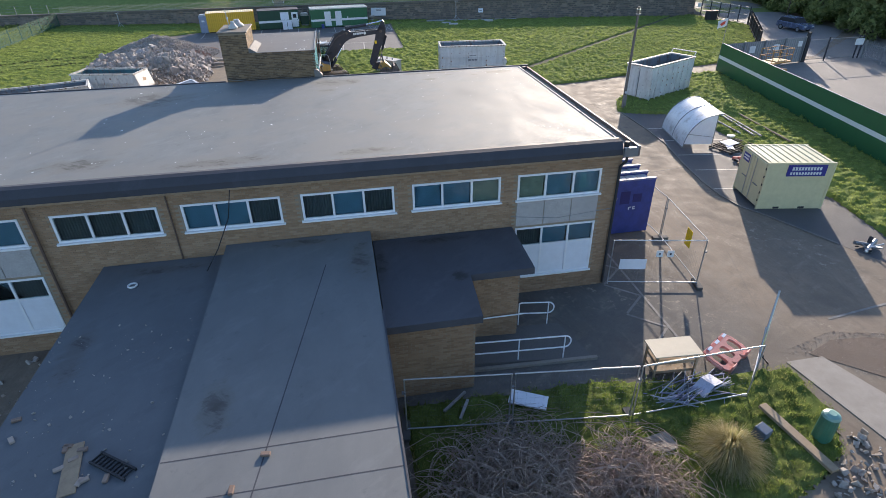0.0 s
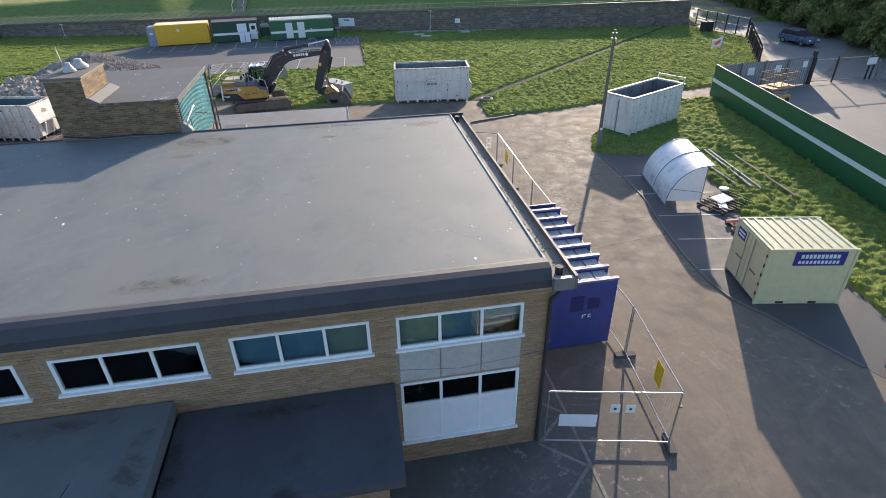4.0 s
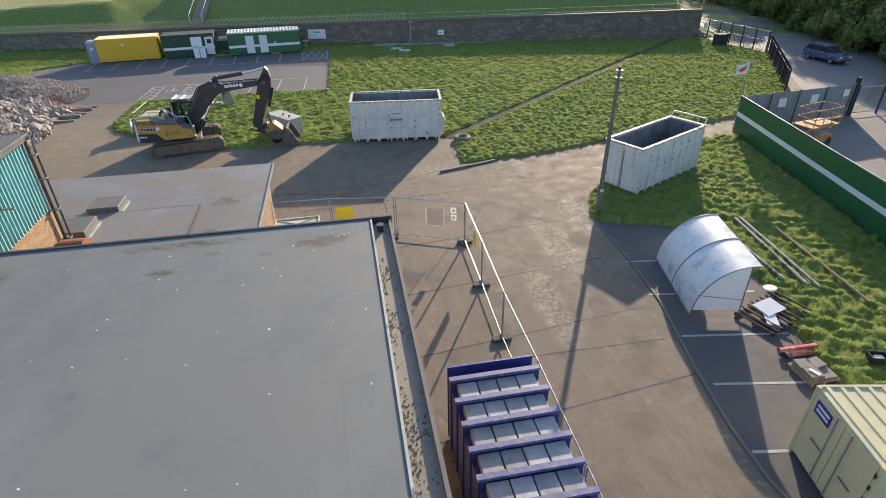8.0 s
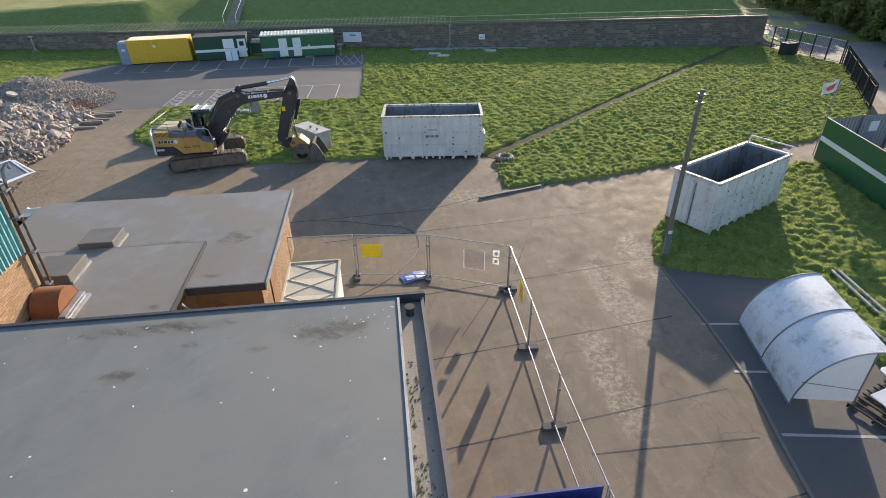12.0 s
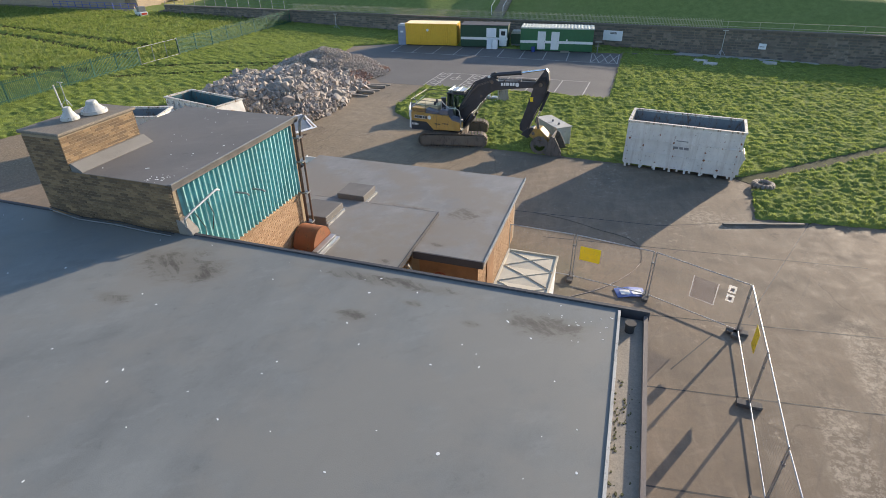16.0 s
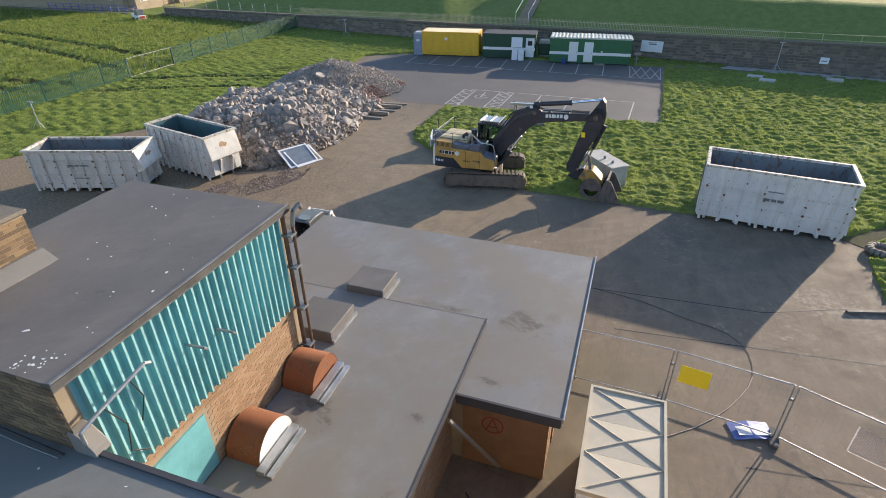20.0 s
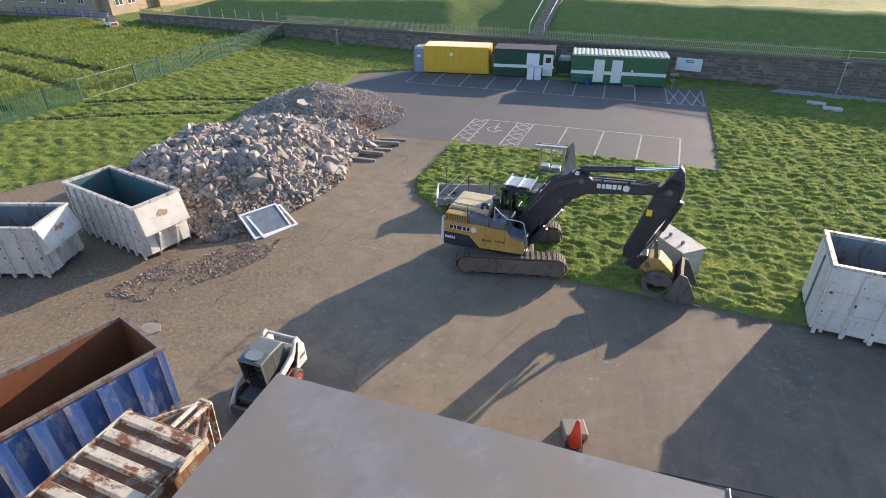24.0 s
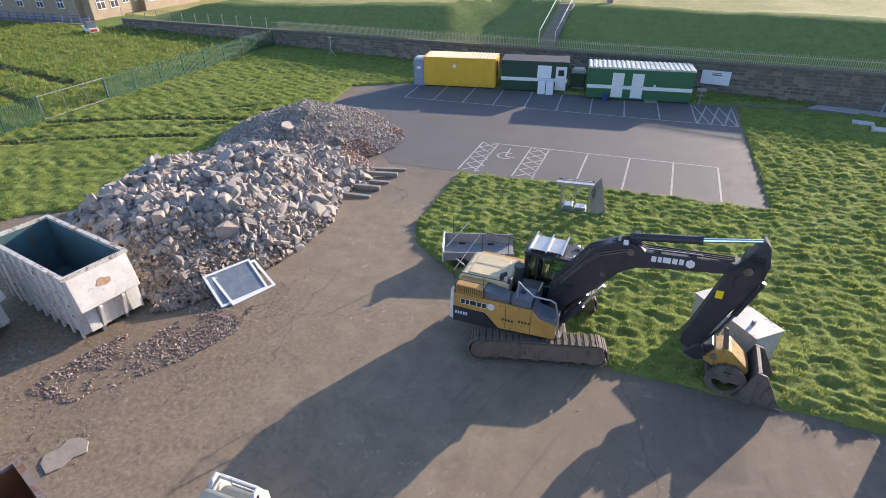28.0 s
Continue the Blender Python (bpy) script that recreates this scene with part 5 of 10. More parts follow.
droppings("bird_droppings", -12, 8.9, 16.9, 27.8, 5.76, 150, 1, "white bird droppings on the main roof")
droppings("bird_droppings", 6.6, 8.9, 16.9, 18.6, 5.76, 14, 2, "white bird droppings near the roof corner")
droppings("bird_droppings", 7.9, 8.95, 26.7, 27.8, 5.76, 16, 6, "white bird droppings by the gutter corner")
droppings("bird_droppings", -4.0, -1.3, 28.2, 33.3, 7.04, 26, 3, "white bird droppings on the plant room roof")
droppings("bird_droppings", -2.0, -1.5, 28.05, 28.5, 7.04, 26, 4, "white bird droppings on the roof corner")

# ---- skips, containers and cabins ----


def along(p, q, z=0.0):
    """A pose at p whose x axis runs towards q."""
    return pose(p[0], p[1], z, 0, 0, math.degrees(math.atan2(q[1] - p[1], q[0] - p[0])))


def roll_skip(m, L, W, H, paint, inner, label, ribs=7, rust_patch=False, hook_front=False, frame_top=False, low_end=False, rib_paint=None, ears=True):
    """An open-topped roll-on skip: x along its length, y across, its corner at the origin."""
    sk = thing("skip", m, label, "skip", "roll-on skips")
    t = 0.07
    z0 = 0.22
    rib_paint = rib_paint or paint
    rr = random.Random(int(L * 100 + W * 10))
    part("floor", B().box(0.05, L - 0.05, 0.05, W - 0.05, z0, z0 + 0.07), inner, sk)
    for y in (0.0, W - t):
        part("side", B().box(0, L, y, y + t, z0, H), paint, sk)
        part("side_lining", B().box(t, L - t, y + (t if y == 0 else -0.004), y + (t + 0.004 if y == 0 else 0), z0 + 0.07, H - 0.01), inner, sk)
        o = -0.07 if y == 0 else W
        for i in range(ribs):
            x = 0.08 + (L - 0.28) * i / (ribs - 1)
            b = B().side([(x, 0.06), (x + 0.12, 0.06), (x + 0.12, H - 0.1), (x, H - 0.1)], o, o + 0.07)
            part("rib", b, rib_paint, sk)
        for z in (0.95, 1.7) if ears else ():
            part("rail", B().box(0.1, L - 0.1, o + 0.012, o + 0.058, z, z + 0.06), paint, sk)
        if rib_paint is paint:                         # paint knocked off along the ribs
            b = B()
            f = -0.004 if y == 0 else 0.0
            for i in range(ribs):
                for z in (0.5, 0.98, 1.4, 1.73, 2.1):
                    if rr.random() < 0.25 or z > H - 0.15:
                        continue
                    x, s = 0.14 + (L - 0.28) * i / (ribs - 1) + rr.uniform(-0.05, 0.05), rr.uniform(0.025, 0.07)
                    yy = (o if y == 0 else o + 0.07) + f
                    b.side([(x + s * rr.uniform(0.5, 1.2) * math.cos(w), z + s * rr.uniform(0.6, 1.3) * math.sin(w)) for w in (0, 1.1, 2.2, 3.3, 4.3, 5.3)], yy, yy + 0.004)
            tagged(part("rust_chip", b, M_rust, sk), kind="stuff")
    for x in (0.0, L - t):
        part("end", B().box(x, x + t, t, W - t, z0, H - (0.5 if low_end and x else 0)), paint, sk)
        part("end_lining", B().box(x + (t if x == 0 else -0.004), x + (t + 0.004 if x == 0 else 0), t + 0.004, W - t - 0.004, z0 + 0.07, H - (0.51 if low_end and x else 0.01)), inner, sk)
    b = B().box(-0.06, L + 0.06, -0.08, 0.07, H, H + 0.1).box(-0.06, L + 0.06, W - 0.07, W + 0.08, H, H + 0.1)
    b.box(-0.06, 0.08, 0.07, W - 0.07, H, H + 0.1).box(L - 0.08, L + 0.06, 0.07, W - 0.07, H, H + 0.1)
    part("rim", b, (bpy.data.materials.get("dirty_rim") or worn("dirty_rim", (0.60, 0.57, 0.51), (0.24, 0.17, 0.12), 0.45, 0.6, 2.4)) if ears else M_oldrim, sk)
    for y in (0.55, W - 0.67):
        part("runner", B().box(0.0, L, y, y + 0.12, 0.0, z0), M_greysteel, sk)
    for i in range(9):
        x = 0.3 + (L - 0.7) * i / 8
        part("cross_bearer", B().box(x, x + 0.1, 0.0, W, 0.1, z0 - 0.002), paint, sk)
    # the hook end
    for y in (W * 0.28, W * 0.66) if ears else ():
        part("hook_frame", B().side([(L, 0.25), (L + 0.1, 0.25), (L + 0.34, 1.1), (L + 0.1, 1.5), (L, 1.55)], y, y + 0.1), paint, sk)
    if ears:
        part("hook_bar", B().tube((L + 0.24, W * 0.28, 1.3), (L + 0.24, W * 0.7, 1.3), 0.035, 8), M_greysteel, sk)
    for y in (0.08, 0.78) if ears else ():
        part("end_plate", B().side([(L + 0.002, 0.3), (L + 0.16, 0.3), (L + 0.02, 1.75)], W * y, W * (y + 0.17)), paint, sk)
    if rust_patch:                                     # hooded upper end, its paint peeling to rust
        pl = bpy.data.materials.get("peeling_paint") or worn("peeling_paint", (0.68, 0.66, 0.61), (0.36, 0.23, 0.13), 0.34, 0.6, 1.9)
        part("end_hood", B().side([(L + 0.002, 1.05), (L + 0.36, 1.22), (L + 0.34, 1.36), (L + 0.07, H - 0.01), (L + 0.002, H - 0.01)], 0.01, W - 0.01), pl, sk, "peeling white end hood", bevel=0.015)
        slope = look((L + 0.205, W * 0.5, (1.36 + H) / 2), (L + 0.205 + (H - 1.37), W * 0.5, (1.36 + H) / 2 + 0.27))
        pts_ = [(0.30 * rr.uniform(0.7, 1.1) * math.cos(w * 0.5), 0.15 * rr.uniform(0.35, 1.15) * math.sin(w * 0.5)) for w in range(12)]
        part("rust_patch", B().prism([(p * 1.0, q) for p, q in pts_], -0.012, 0.008, slope), bpy.data.materials.get("tan_rust") or worn("tan_rust", (0.40, 0.245, 0.13), (0.60, 0.52, 0.42), 0.42, 0.8, 5.0, under2=(0.26, 0.13, 0.06)), sk, "tan rust patch on the hood")
    # door end
    for y in (0.1, W * 0.5 + 0.03):
        part("door", B().box(-0.05, -0.002, y, y + W * 0.5 - 0.14, z0 + 0.05, H - 0.1), paint, sk)
    part("door_bar", B().tube((-0.08, W / 2 - 0.1, z0), (-0.08, W / 2 - 0.1, H - 0.2), 0.03, 8), M_greysteel, sk)
    if frame_top:
        part("sheet_frame", B().path([(L - 0.1, 0.05, H), (L + 0.15, 0.05, H + 0.4), (L + 0.15, W - 0.05, H + 0.4), (L - 0.1, W - 0.05, H)], 0.035), paint, sk)
    return sk


def marks(parent, m, rows, material, name="lettering"):
    """Plain bars that stand for lettering: rows of (x0, x1, z0, z1) on the plane y = 0 of m."""
    b = B()
    for x0, x1, z0, z1 in rows:
        b.box(x0, x1, -0.004, 0.0, z0, z1, m)
    return part(name, b, material, parent)


n1 = roll_skip(along((9.0, 50.35), (14.8, 49.75)), 5.85, 2.4, 2.62, M_white, M_skipin, "tall white roll-on skip standing at the lawn's edge", 8)
marks(n1, pose(0, -0.072, 0), [(2.5, 2.75, 1.42, 1.55), (2.8, 3.0, 1.42, 1.55), (3.05, 3.3, 1.42, 1.55), (2.6, 3.2, 1.85, 1.9)], M_greysteel)
roll_skip(along((23.1, 38.75), (28.35, 41.5)), 5.85, 2.15, 2.55, M_white, M_skipin, "white roll-on skip parked beside the pole", 9, frame_top=True)
roll_skip(along((-20.65, 47.95), (-15.75, 46.85)), 5.0, 2.05, 2.38, M_white2, M_skipin2, "white roll-on skip with a rusted end beside the rubble", 9, True)
wsk = roll_skip(along((-23.8, 42.9), (-18.35, 44.65)), 5.7, 2.05, 2.2, M_white2, M_skipin, "white roll-on skip with a peeling sloped end", 9, True)
marks(wsk, pose(0, -0.072, 0), [(2.1, 2.45, 1.45, 1.53), (2.5, 2.75, 1.45, 1.53), (2.8, 3.2, 1.45, 1.53), (2.3, 3.1, 0.78, 0.83)], M_greysteel)


def rusty_skip():
    sk = roll_skip(along((-10.92, 34.7), (-8.8, 40.85)), 6.5, 2.3, 2.15, M_blue, M_rust, "big blue roll-on skip, rusty inside, with patched ribs", 9, rib_paint=M_bluerib, ears=False)
    return sk


rusty_skip()


def lidded_skip():
    """The closed container beside the annex: ribbed lid, cream paint gone to rust."""
    th = thing("closed_skip", along((-8.52, 33.55), (-8.22, 39.1)), "cream closed waste container with a rusty ribbed lid", "skip")
    L, W, H = 5.56, 2.3, 1.8
    mt = worn("cream_rust", (0.68, 0.61, 0.48), (0.22, 0.10, 0.05), 0.47, 0.6, 1.3, (1, 0.5, 1))
    mr = worn("lid_rust", (0.22, 0.10, 0.05), (0.10, 0.055, 0.035), 0.45, 0.8, under2=(0.45, 0.38, 0.28))
    part("body", B().box(0, L, -W, 0, 0.15, H), mr, th, bevel=0.02)
    for i in range(11):
        x = 0.06 + i * (L - 0.44) / 10
        part("lid_rib", B().side([(x, H), (x + 0.05, H + 0.1), (x + 0.27, H + 0.1), (x + 0.32, H)], -W + 0.05, -0.05), mt, th)
    part("side_rail", B().box(0, L, 0.0, 0.06, H - 0.1, H + 0.08), mt, th)
    part("side_rail", B().box(0, L, -W - 0.06, -W, H - 0.1, H + 0.08), mt, th)
    part("skid", B().box(0, L, -W * 0.7, -W * 0.6, 0, 0.15), M_greysteel, th)
    part("skid", B().box(0, L, -W * 0.4, -W * 0.3, 0, 0.15), M_greysteel, th)
    b = B()
    for y in (-W * 0.66, -W * 0.54):
        b.path([(L, y, 1.75), (L + 0.95, y, 1.72)], 0.06, 6).path([(L, y - 0.1, 0.3), (L + 0.95, y, 1.72)], 0.06, 6).path([(L + 0.95, y, 1.72), (L + 0.6, y - 0.35, 0.3)], 0.06, 6)
    b.path([(L - 0.05, -W * 0.25, 1.75), (L + 0.95, -W * 0.6, 1.72)], 0.05, 6)
    b.path([(L + 0.95, -W * 0.66, 1.72), (L + 0.95, -W * 0.54, 1.72)], 0.07, 6).path([(L + 0.3, -W * 0.66, 0.8), (L + 0.3, -W * 0.54, 0.8)], 0.05, 6)
    part("lifting_frame", b, mt, th, "cream A-shaped lifting frame")


lidded_skip()


def corrugated(b, L, z0, z1, y, out, n, depth=0.035, m=None):
    """A trapezoid-ribbed panel in x, facing out (+1 or -1) along y."""
    p = L / n
    prof = []
    for i in range(n):
        x = i * p
        prof += [(x, 0), (x + p * 0.3, 0), (x + p * 0.4, depth), (x + p * 0.85, depth), (x + p * 0.95, 0)]
    prof.append((L, 0))
    k = len(prof)
    pts = [(x, y + out * d, z) for z in (z0, z1) for x, d in prof]
    if m is not None:
        pts = [m @ Vector(q) for q in pts]
    return b.add(pts, [(i, i + 1, k + i + 1, k + i) for i in range(k - 1)])


def cream_container():
    """x along the sign face, y away from it."""
    th = thing("storage_container", along((19.15, 20.72), (22.3, 20.1)), "cream steel storage container with a blue sign panel", "container")
    L, W, H = 3.15, 2.5, 2.35
    part("body", B().box(0.03, L - 0.03, 0.03, W - 0.03, 0.1, H), M_cream, th, bevel=0.015)
    for x in (0.0, L - 0.1):
        for y in (0.0, W - 0.1):
            part("corner_post", B().box(x, x + 0.1, y, y + 0.1, 0.0, H + 0.03), M_cream, th)
    part("base_rail", B().box(0.1, L - 0.1, 0.005, 0.1, 0.03, 0.16), M_cream, th)
    part("base_rail", B().box(0.1, L - 0.1, W - 0.1, W - 0.005, 0.03, 0.16), M_cream, th)
    for x in (0.8, 2.0):
        part("fork_pocket", B().box(x, x + 0.3, 0.0, 0.006, 0.04, 0.14), M_dark, th)
    b = B()
    for i in range(9):
        y = 0.15 + i * (L - 0.4) / 8
        b.side([(y, H), (y + 0.03, H + 0.035), (y + 0.12, H + 0.035), (y + 0.15, H)], 0.08, W - 0.08)
    part("roof_rib", b, M_cream, th)
    for y in (0.0, W - 0.07):
        part("roof_rim", B().box(0.1, L - 0.1, y, y + 0.07, H, H + 0.04), M_cream, th)
    for k, y in enumerate((0.12, W / 2 + 0.01)):
        d = part("door", B().box(-0.012, 0.028, y, y + W / 2 - 0.13, 0.16, H - 0.06), M_cream, th, bevel=0.008)
        part("lock_rod", B().tube((-0.03, y + (0.25 if k else 0.85), 0.15), (-0.03, y + (0.25 if k else 0.85), H - 0.05), 0.018, 6), M_galv, d)
        part("handle", B().box(-0.05, -0.014, y + 0.3, y + 0.7, 1.05, 1.09), M_greysteel, d)
    for z in (0.4, 0.8, 1.2, 1.6, 2.0):
        part("hinge", B().box(-0.02, 0.01, 0.06, 0.12, z, z + 0.12), M_dark, th)
    sg = part("sign", B().box(0.95, 2.75, -0.012, 0.028, 1.72, 2.28), M_bluesign, th, "blue sign with white lettering")
    b = B()
    for i in range(10):
        b.box(1.15 + i * 0.14, 1.15 + i * 0.14 + 0.1, -0.016, -0.012, 2.02, 2.18)
    for i in range(11):
        b.box(1.1 + i * 0.135, 1.1 + i * 0.135 + 0.09, -0.016, -0.012, 1.8, 1.93)
    part("lettering", b, M_stripe, sg)
    sg2 = part("sign", B().box(-0.02, -0.013, W - 0.85, W - 0.25, 1.75, 2.15), M_bluesign, th, "small blue sign")
    part("lettering", B().box(-0.024, -0.02, W - 0.78, W - 0.32, 1.98, 2.06).box(-0.024, -0.02, W - 0.78, W - 0.32, 1.84, 1.92), M_stripe, sg2)


cream_container()


def blue_store():
    """A row of bins in a blue steel frame: one long ribbed box beside the wall."""
    th = thing("blue_container", along((10.6, 25.35), (10.62, 19.9)), "long dark-blue ribbed container with grey-white lid panels", "container")
    L, W, H = 5.5, 2.25, 2.62
    part("body", B().box(0, L, 0, W, 0.08, H - 0.32), M_blue2, th)
    part("end_wall", B().box(L, L + 0.06, -0.02, W + 0.02, 0.05, H), M_blue2, th, "deep blue end wall")
    part("end_wall", B().box(-0.06, 0, -0.02, W + 0.02, 0.05, H), M_blue2, th)
    part("vent", B().box(L + 0.06, L + 0.075, 1.35, 1.75, 1.55, 1.95).box(L + 0.06, L + 0.07, 0.75, 1.2, 1.5, 2.1), plain("navy_panel", (0.02, 0.02, 0.12), 0.5), th)
    marks(th, Matrix.Translation((L + 0.062, 0, 0)) @ pose(0, 0, 0, 0, 0, 90), [(1.2, 1.24, 1.2, 1.34), (1.24, 1.34, 1.3, 1.34), (1.4, 1.52, 1.2, 1.24), (1.4, 1.44, 1.2, 1.34), (1.4, 1.52, 1.3, 1.34)], M_stripe)
    for i in range(8):
        x = L - i * (L / 7.6)
        part("rib", B().box(x - 0.05, x + 0.05, -0.04, W + 0.04, 0.05, H - 0.05), M_blue2, th)
        part("rib_cap", B().box(x - 0.07, x + 0.07, -0.06, W + 0.06, H - 0.05, H + 0.03), worn("grey_blue_steel", (0.11, 0.125, 0.29), (0.25, 0.26, 0.33), 0.44, 0.55) if i == 0 else bpy.data.materials["grey_blue_steel"], th)
        if i < 7:
            for k in range(4):
                y = 0.12 + k * 0.51
                part("lid", B().box(x - L / 7.6 + 0.08, x - 0.08, y, y + 0.48, H - 0.32, H - 0.09), bpy.data.materials["lid_sheet"] if "lid_sheet" in bpy.data.materials else plain("lid_sheet", (0.44, 0.47, 0.49), 0.5, 0.0, var=0.4, random_tint=0.35), th, bevel=0.015)
    for i in range(4):
        part("hinge", B().tube((L - 0.1, W + 0.02, 0.3 + 0.5 * i), (L - 0.1, W + 0.02, 0.42 + 0.5 * i), 0.03, 6), M_galv, th)


blue_store()


def white_tank():
    th = thing("white_tank", pose(5.5, 32.1, 0), "white steel tank with cross-braced lid beside the annex", "tank")
    mt = worn("tank_white", (0.80, 0.81, 0.82), (0.50, 0.48, 0.44), 0.3, 0.45)
    lid = plain("tank_lid", (0.55, 0.485, 0.375), 0.7, var=0.2, scale=1.5)
    W, D, H = 1.72, 3.0, 2.42
    part("body", B().box(0.04, W - 0.04, 0.04, D - 0.04, 0.0, H), mt, th)
    for k in range(3):                                 # peaked sheet panels between the braces
        y0, y1 = 0.06 + k * (D - 0.12) / 3, 0.06 + (k + 1) * (D - 0.12) / 3 - 0.004
        c4 = [(0.06, y0, H + 0.02), (W - 0.06, y0, H + 0.02), (W - 0.06, y1, H + 0.02), (0.06, y1, H + 0.02)]
        top_ = (W / 2, (y0 + y1) / 2, H + 0.045)
        pn = part("lid_panel", B().add(c4 + [top_, *[(x, y, H - 0.03) for x, y, _ in c4]], [(0, 1, 4), (1, 2, 4), (2, 3, 4), (3, 0, 4), (0, 5, 6, 1), (1, 6, 7, 2), (2, 7, 8, 3), (3, 8, 5, 0), (8, 7, 6, 5)]), lid, th, "cream peaked lid sheet")
        for c_ in c4:
            part("brace", B().tube((c_[0], c_[1], c_[2] + 0.01), (top_[0], top_[1], top_[2] + 0.01), 0.016, 5), lid, pn)
    b = B().box(0, W, 0, 0.06, H - 0.05, H + 0.07).box(0, W, D - 0.06, D, H - 0.05, H + 0.07).box(0, 0.06, 0.06, D - 0.06, H - 0.05, H + 0.07).box(W - 0.06, W, 0.06, D - 0.06, H - 0.05, H + 0.07)
    part("rim", b, lid, th)
    part("cap", B().tube((0.9, -0.09, 2.12), (0.9, -0.09, 2.3), 0.12, 14).tube((0.9, -0.09, 2.3), (0.9, -0.09, 2.38), 0.12, 14, 0.05), M_dark, th, smooth=False)
    part("cap_knob", B().tube((0.9, -0.02, 2.42), (0.9, -0.02, 2.52), 0.09, 12, 0.07), M_galv, th)
    for x in (0.5, 1.27):
        part("hatch_bar", B().box(x, x + 0.03, -0.03, 0.038, 1.1, 1.7), M_dark, th)
    part("hatch", B().box(0.55, 1.25, -0.02, 0.038, 1.2, 1.75), mt, th)


white_tank()


def cabin(m, L, W, H, paint, name, label, white_roof=False, doors=(), window_at=None, stripe=True):
    th = thing(name, m, label, "cabin")
    part("body", B().box(0, L, 0, W, 0.1, H), paint, th, bevel=0.02)
    part("base", B().box(0.1, L - 0.1, 0.1, W - 0.1, 0, 0.1), M_dark, th)
    if white_roof:
        b = B()
        n_ = 22
        for i in range(n_):
            x = i * L / n_
            b.side([(x, H), (x + 0.03, H + 0.05), (x + L / n_ * 0.5, H + 0.05), (x + L / n_ * 0.5 + 0.03, H)], -0.04, W + 0.04)
        part("roof_rib", b, worn("cabin_roof", (0.50, 0.53, 0.49), (0.16, 0.24, 0.17), 0.42, 0.6), th)
        part("roof", B().box(-0.03, L + 0.03, -0.03, W + 0.03, H - 0.1, H + 0.01), bpy.data.materials["cabin_roof"], th)
    else:
        part("roof", B().box(-0.03, L + 0.03, -0.03, W + 0.03, H, H + 0.06), M_fascia if paint is not M_yellow else paint, th)
    if stripe:
        part("stripe", B().box(0.0, L, -0.006, 0.0, 0.85, 1.12), M_stripe, th)
    for x in doors:
        d = part("door", B().box(x, x + 0.85, -0.03, 0.0, 0.22, 2.05), M_stripe, th, "white cabin door")
        part("handle", B().box(x + 0.72, x + 0.78, -0.06, -0.03, 1.05, 1.12), M_dark, d)
        if window_at is not None:
            part("door_light", B().box(x + 0.2, x + 0.65, -0.036, -0.03, 1.35, 1.8), M_dark, d)
    if window_at is not None:
        w_ = part("window", B().box(window_at, window_at + 1.1, -0.04, 0.0, 1.15, 2.1), M_pvc, th)
        part("shutter", B().box(window_at + 0.08, window_at + 1.02, -0.048, -0.04, 1.22, 2.03), M_whitepanel, w_)
    return th


yc = cabin(along((-16.6, 81.3), (-10.9, 82.0)), 6.0, 2.4, 2.33, M_yellow, "storage_container", "bright yellow steel storage container by the stone wall", stripe=False)
part("ribs", corrugated(B(), 5.9, 0.15, 2.28, -0.001, -1, 24, 0.03, pose(0.05, 0, 0)), M_yellow, yc)
part("roof_rib", corrugated(B(), 5.9, 0.0, 2.38, 0, -1, 22, 0.04, pose(0.05, 0.01, 2.38) @ pose(0, 0, 0, -90, 0, 0)), M_cream, yc)
part("badge", B().tube((2.6, -0.05, 1.72), (2.6, -0.04, 1.72), 0.16, 14), M_stripe, yc)
part("door", B().box(6.0, 6.05, 0.1, 2.3, 0.15, 2.25), M_yellow, yc)
cabin(along((-10.1, 81.9), (-4.8, 82.5)), 5.3, 2.4, 2.35, M_greendark, "site_cabin", "dark-green site cabin with white door and band", doors=(4.35,), window_at=2.9)
gc = cabin(along((-3.2, 81.5), (4.7, 82.25)), 7.7, 2.5, 2.42, M_greencab, "site_cabin", "long green site cabin with ribbed white roof", True, doors=(1.85, 3.3))
th = thing("portable_toilet", pose(-17.5, 81.2, 0, 0, 0, 6), "grey-blue plastic portable toilet beside the container", "toilet")
part("body", B().box(0, 0.95, 0, 1.05, 0, 2.1), plain("toilet_plastic", (0.20, 0.24, 0.33), 0.5, var=0.1), th, bevel=0.04)
part("roof", B().side([(0, 2.1), (0.95, 2.1), (0.8, 2.3), (0.15, 2.3)], 0, 1.05), plain("toilet_roof", (0.45, 0.47, 0.5), 0.5), th, bevel=0.03)
part("door", B().box(0.12, 0.83, -0.02, 0.0, 0.1, 2.0), plain("toilet_door", (0.24, 0.28, 0.37), 0.5), th)
part("notice", B().box(0.3, 0.65, -0.026, -0.02, 1.4, 1.6), M_stripe, th)
part("vent", B().box(4.9, 5.05, -0.03, 0.0, 1.14, 1.3), M_stripe, gc)
part("step", B().box(4.4, 5.3, -0.35, -0.02, 0.0, 0.16), M_pathc, gc)
solid("barrel", B().tube((0, 0, 0), (0, 0, 0.55), 0.2, 14), plain("blue_barrel", (0.03, 0.06, 0.24), 0.5), "small blue plastic barrel by the cabin door", "barrel", m=pose(-1.7, 81.25, 0), bevel=0.02)
th = thing("water_tank", pose(-4.15, 84.0, 0, 0, 0, 6), "pale round-shouldered tank between the two cabins", "tank")
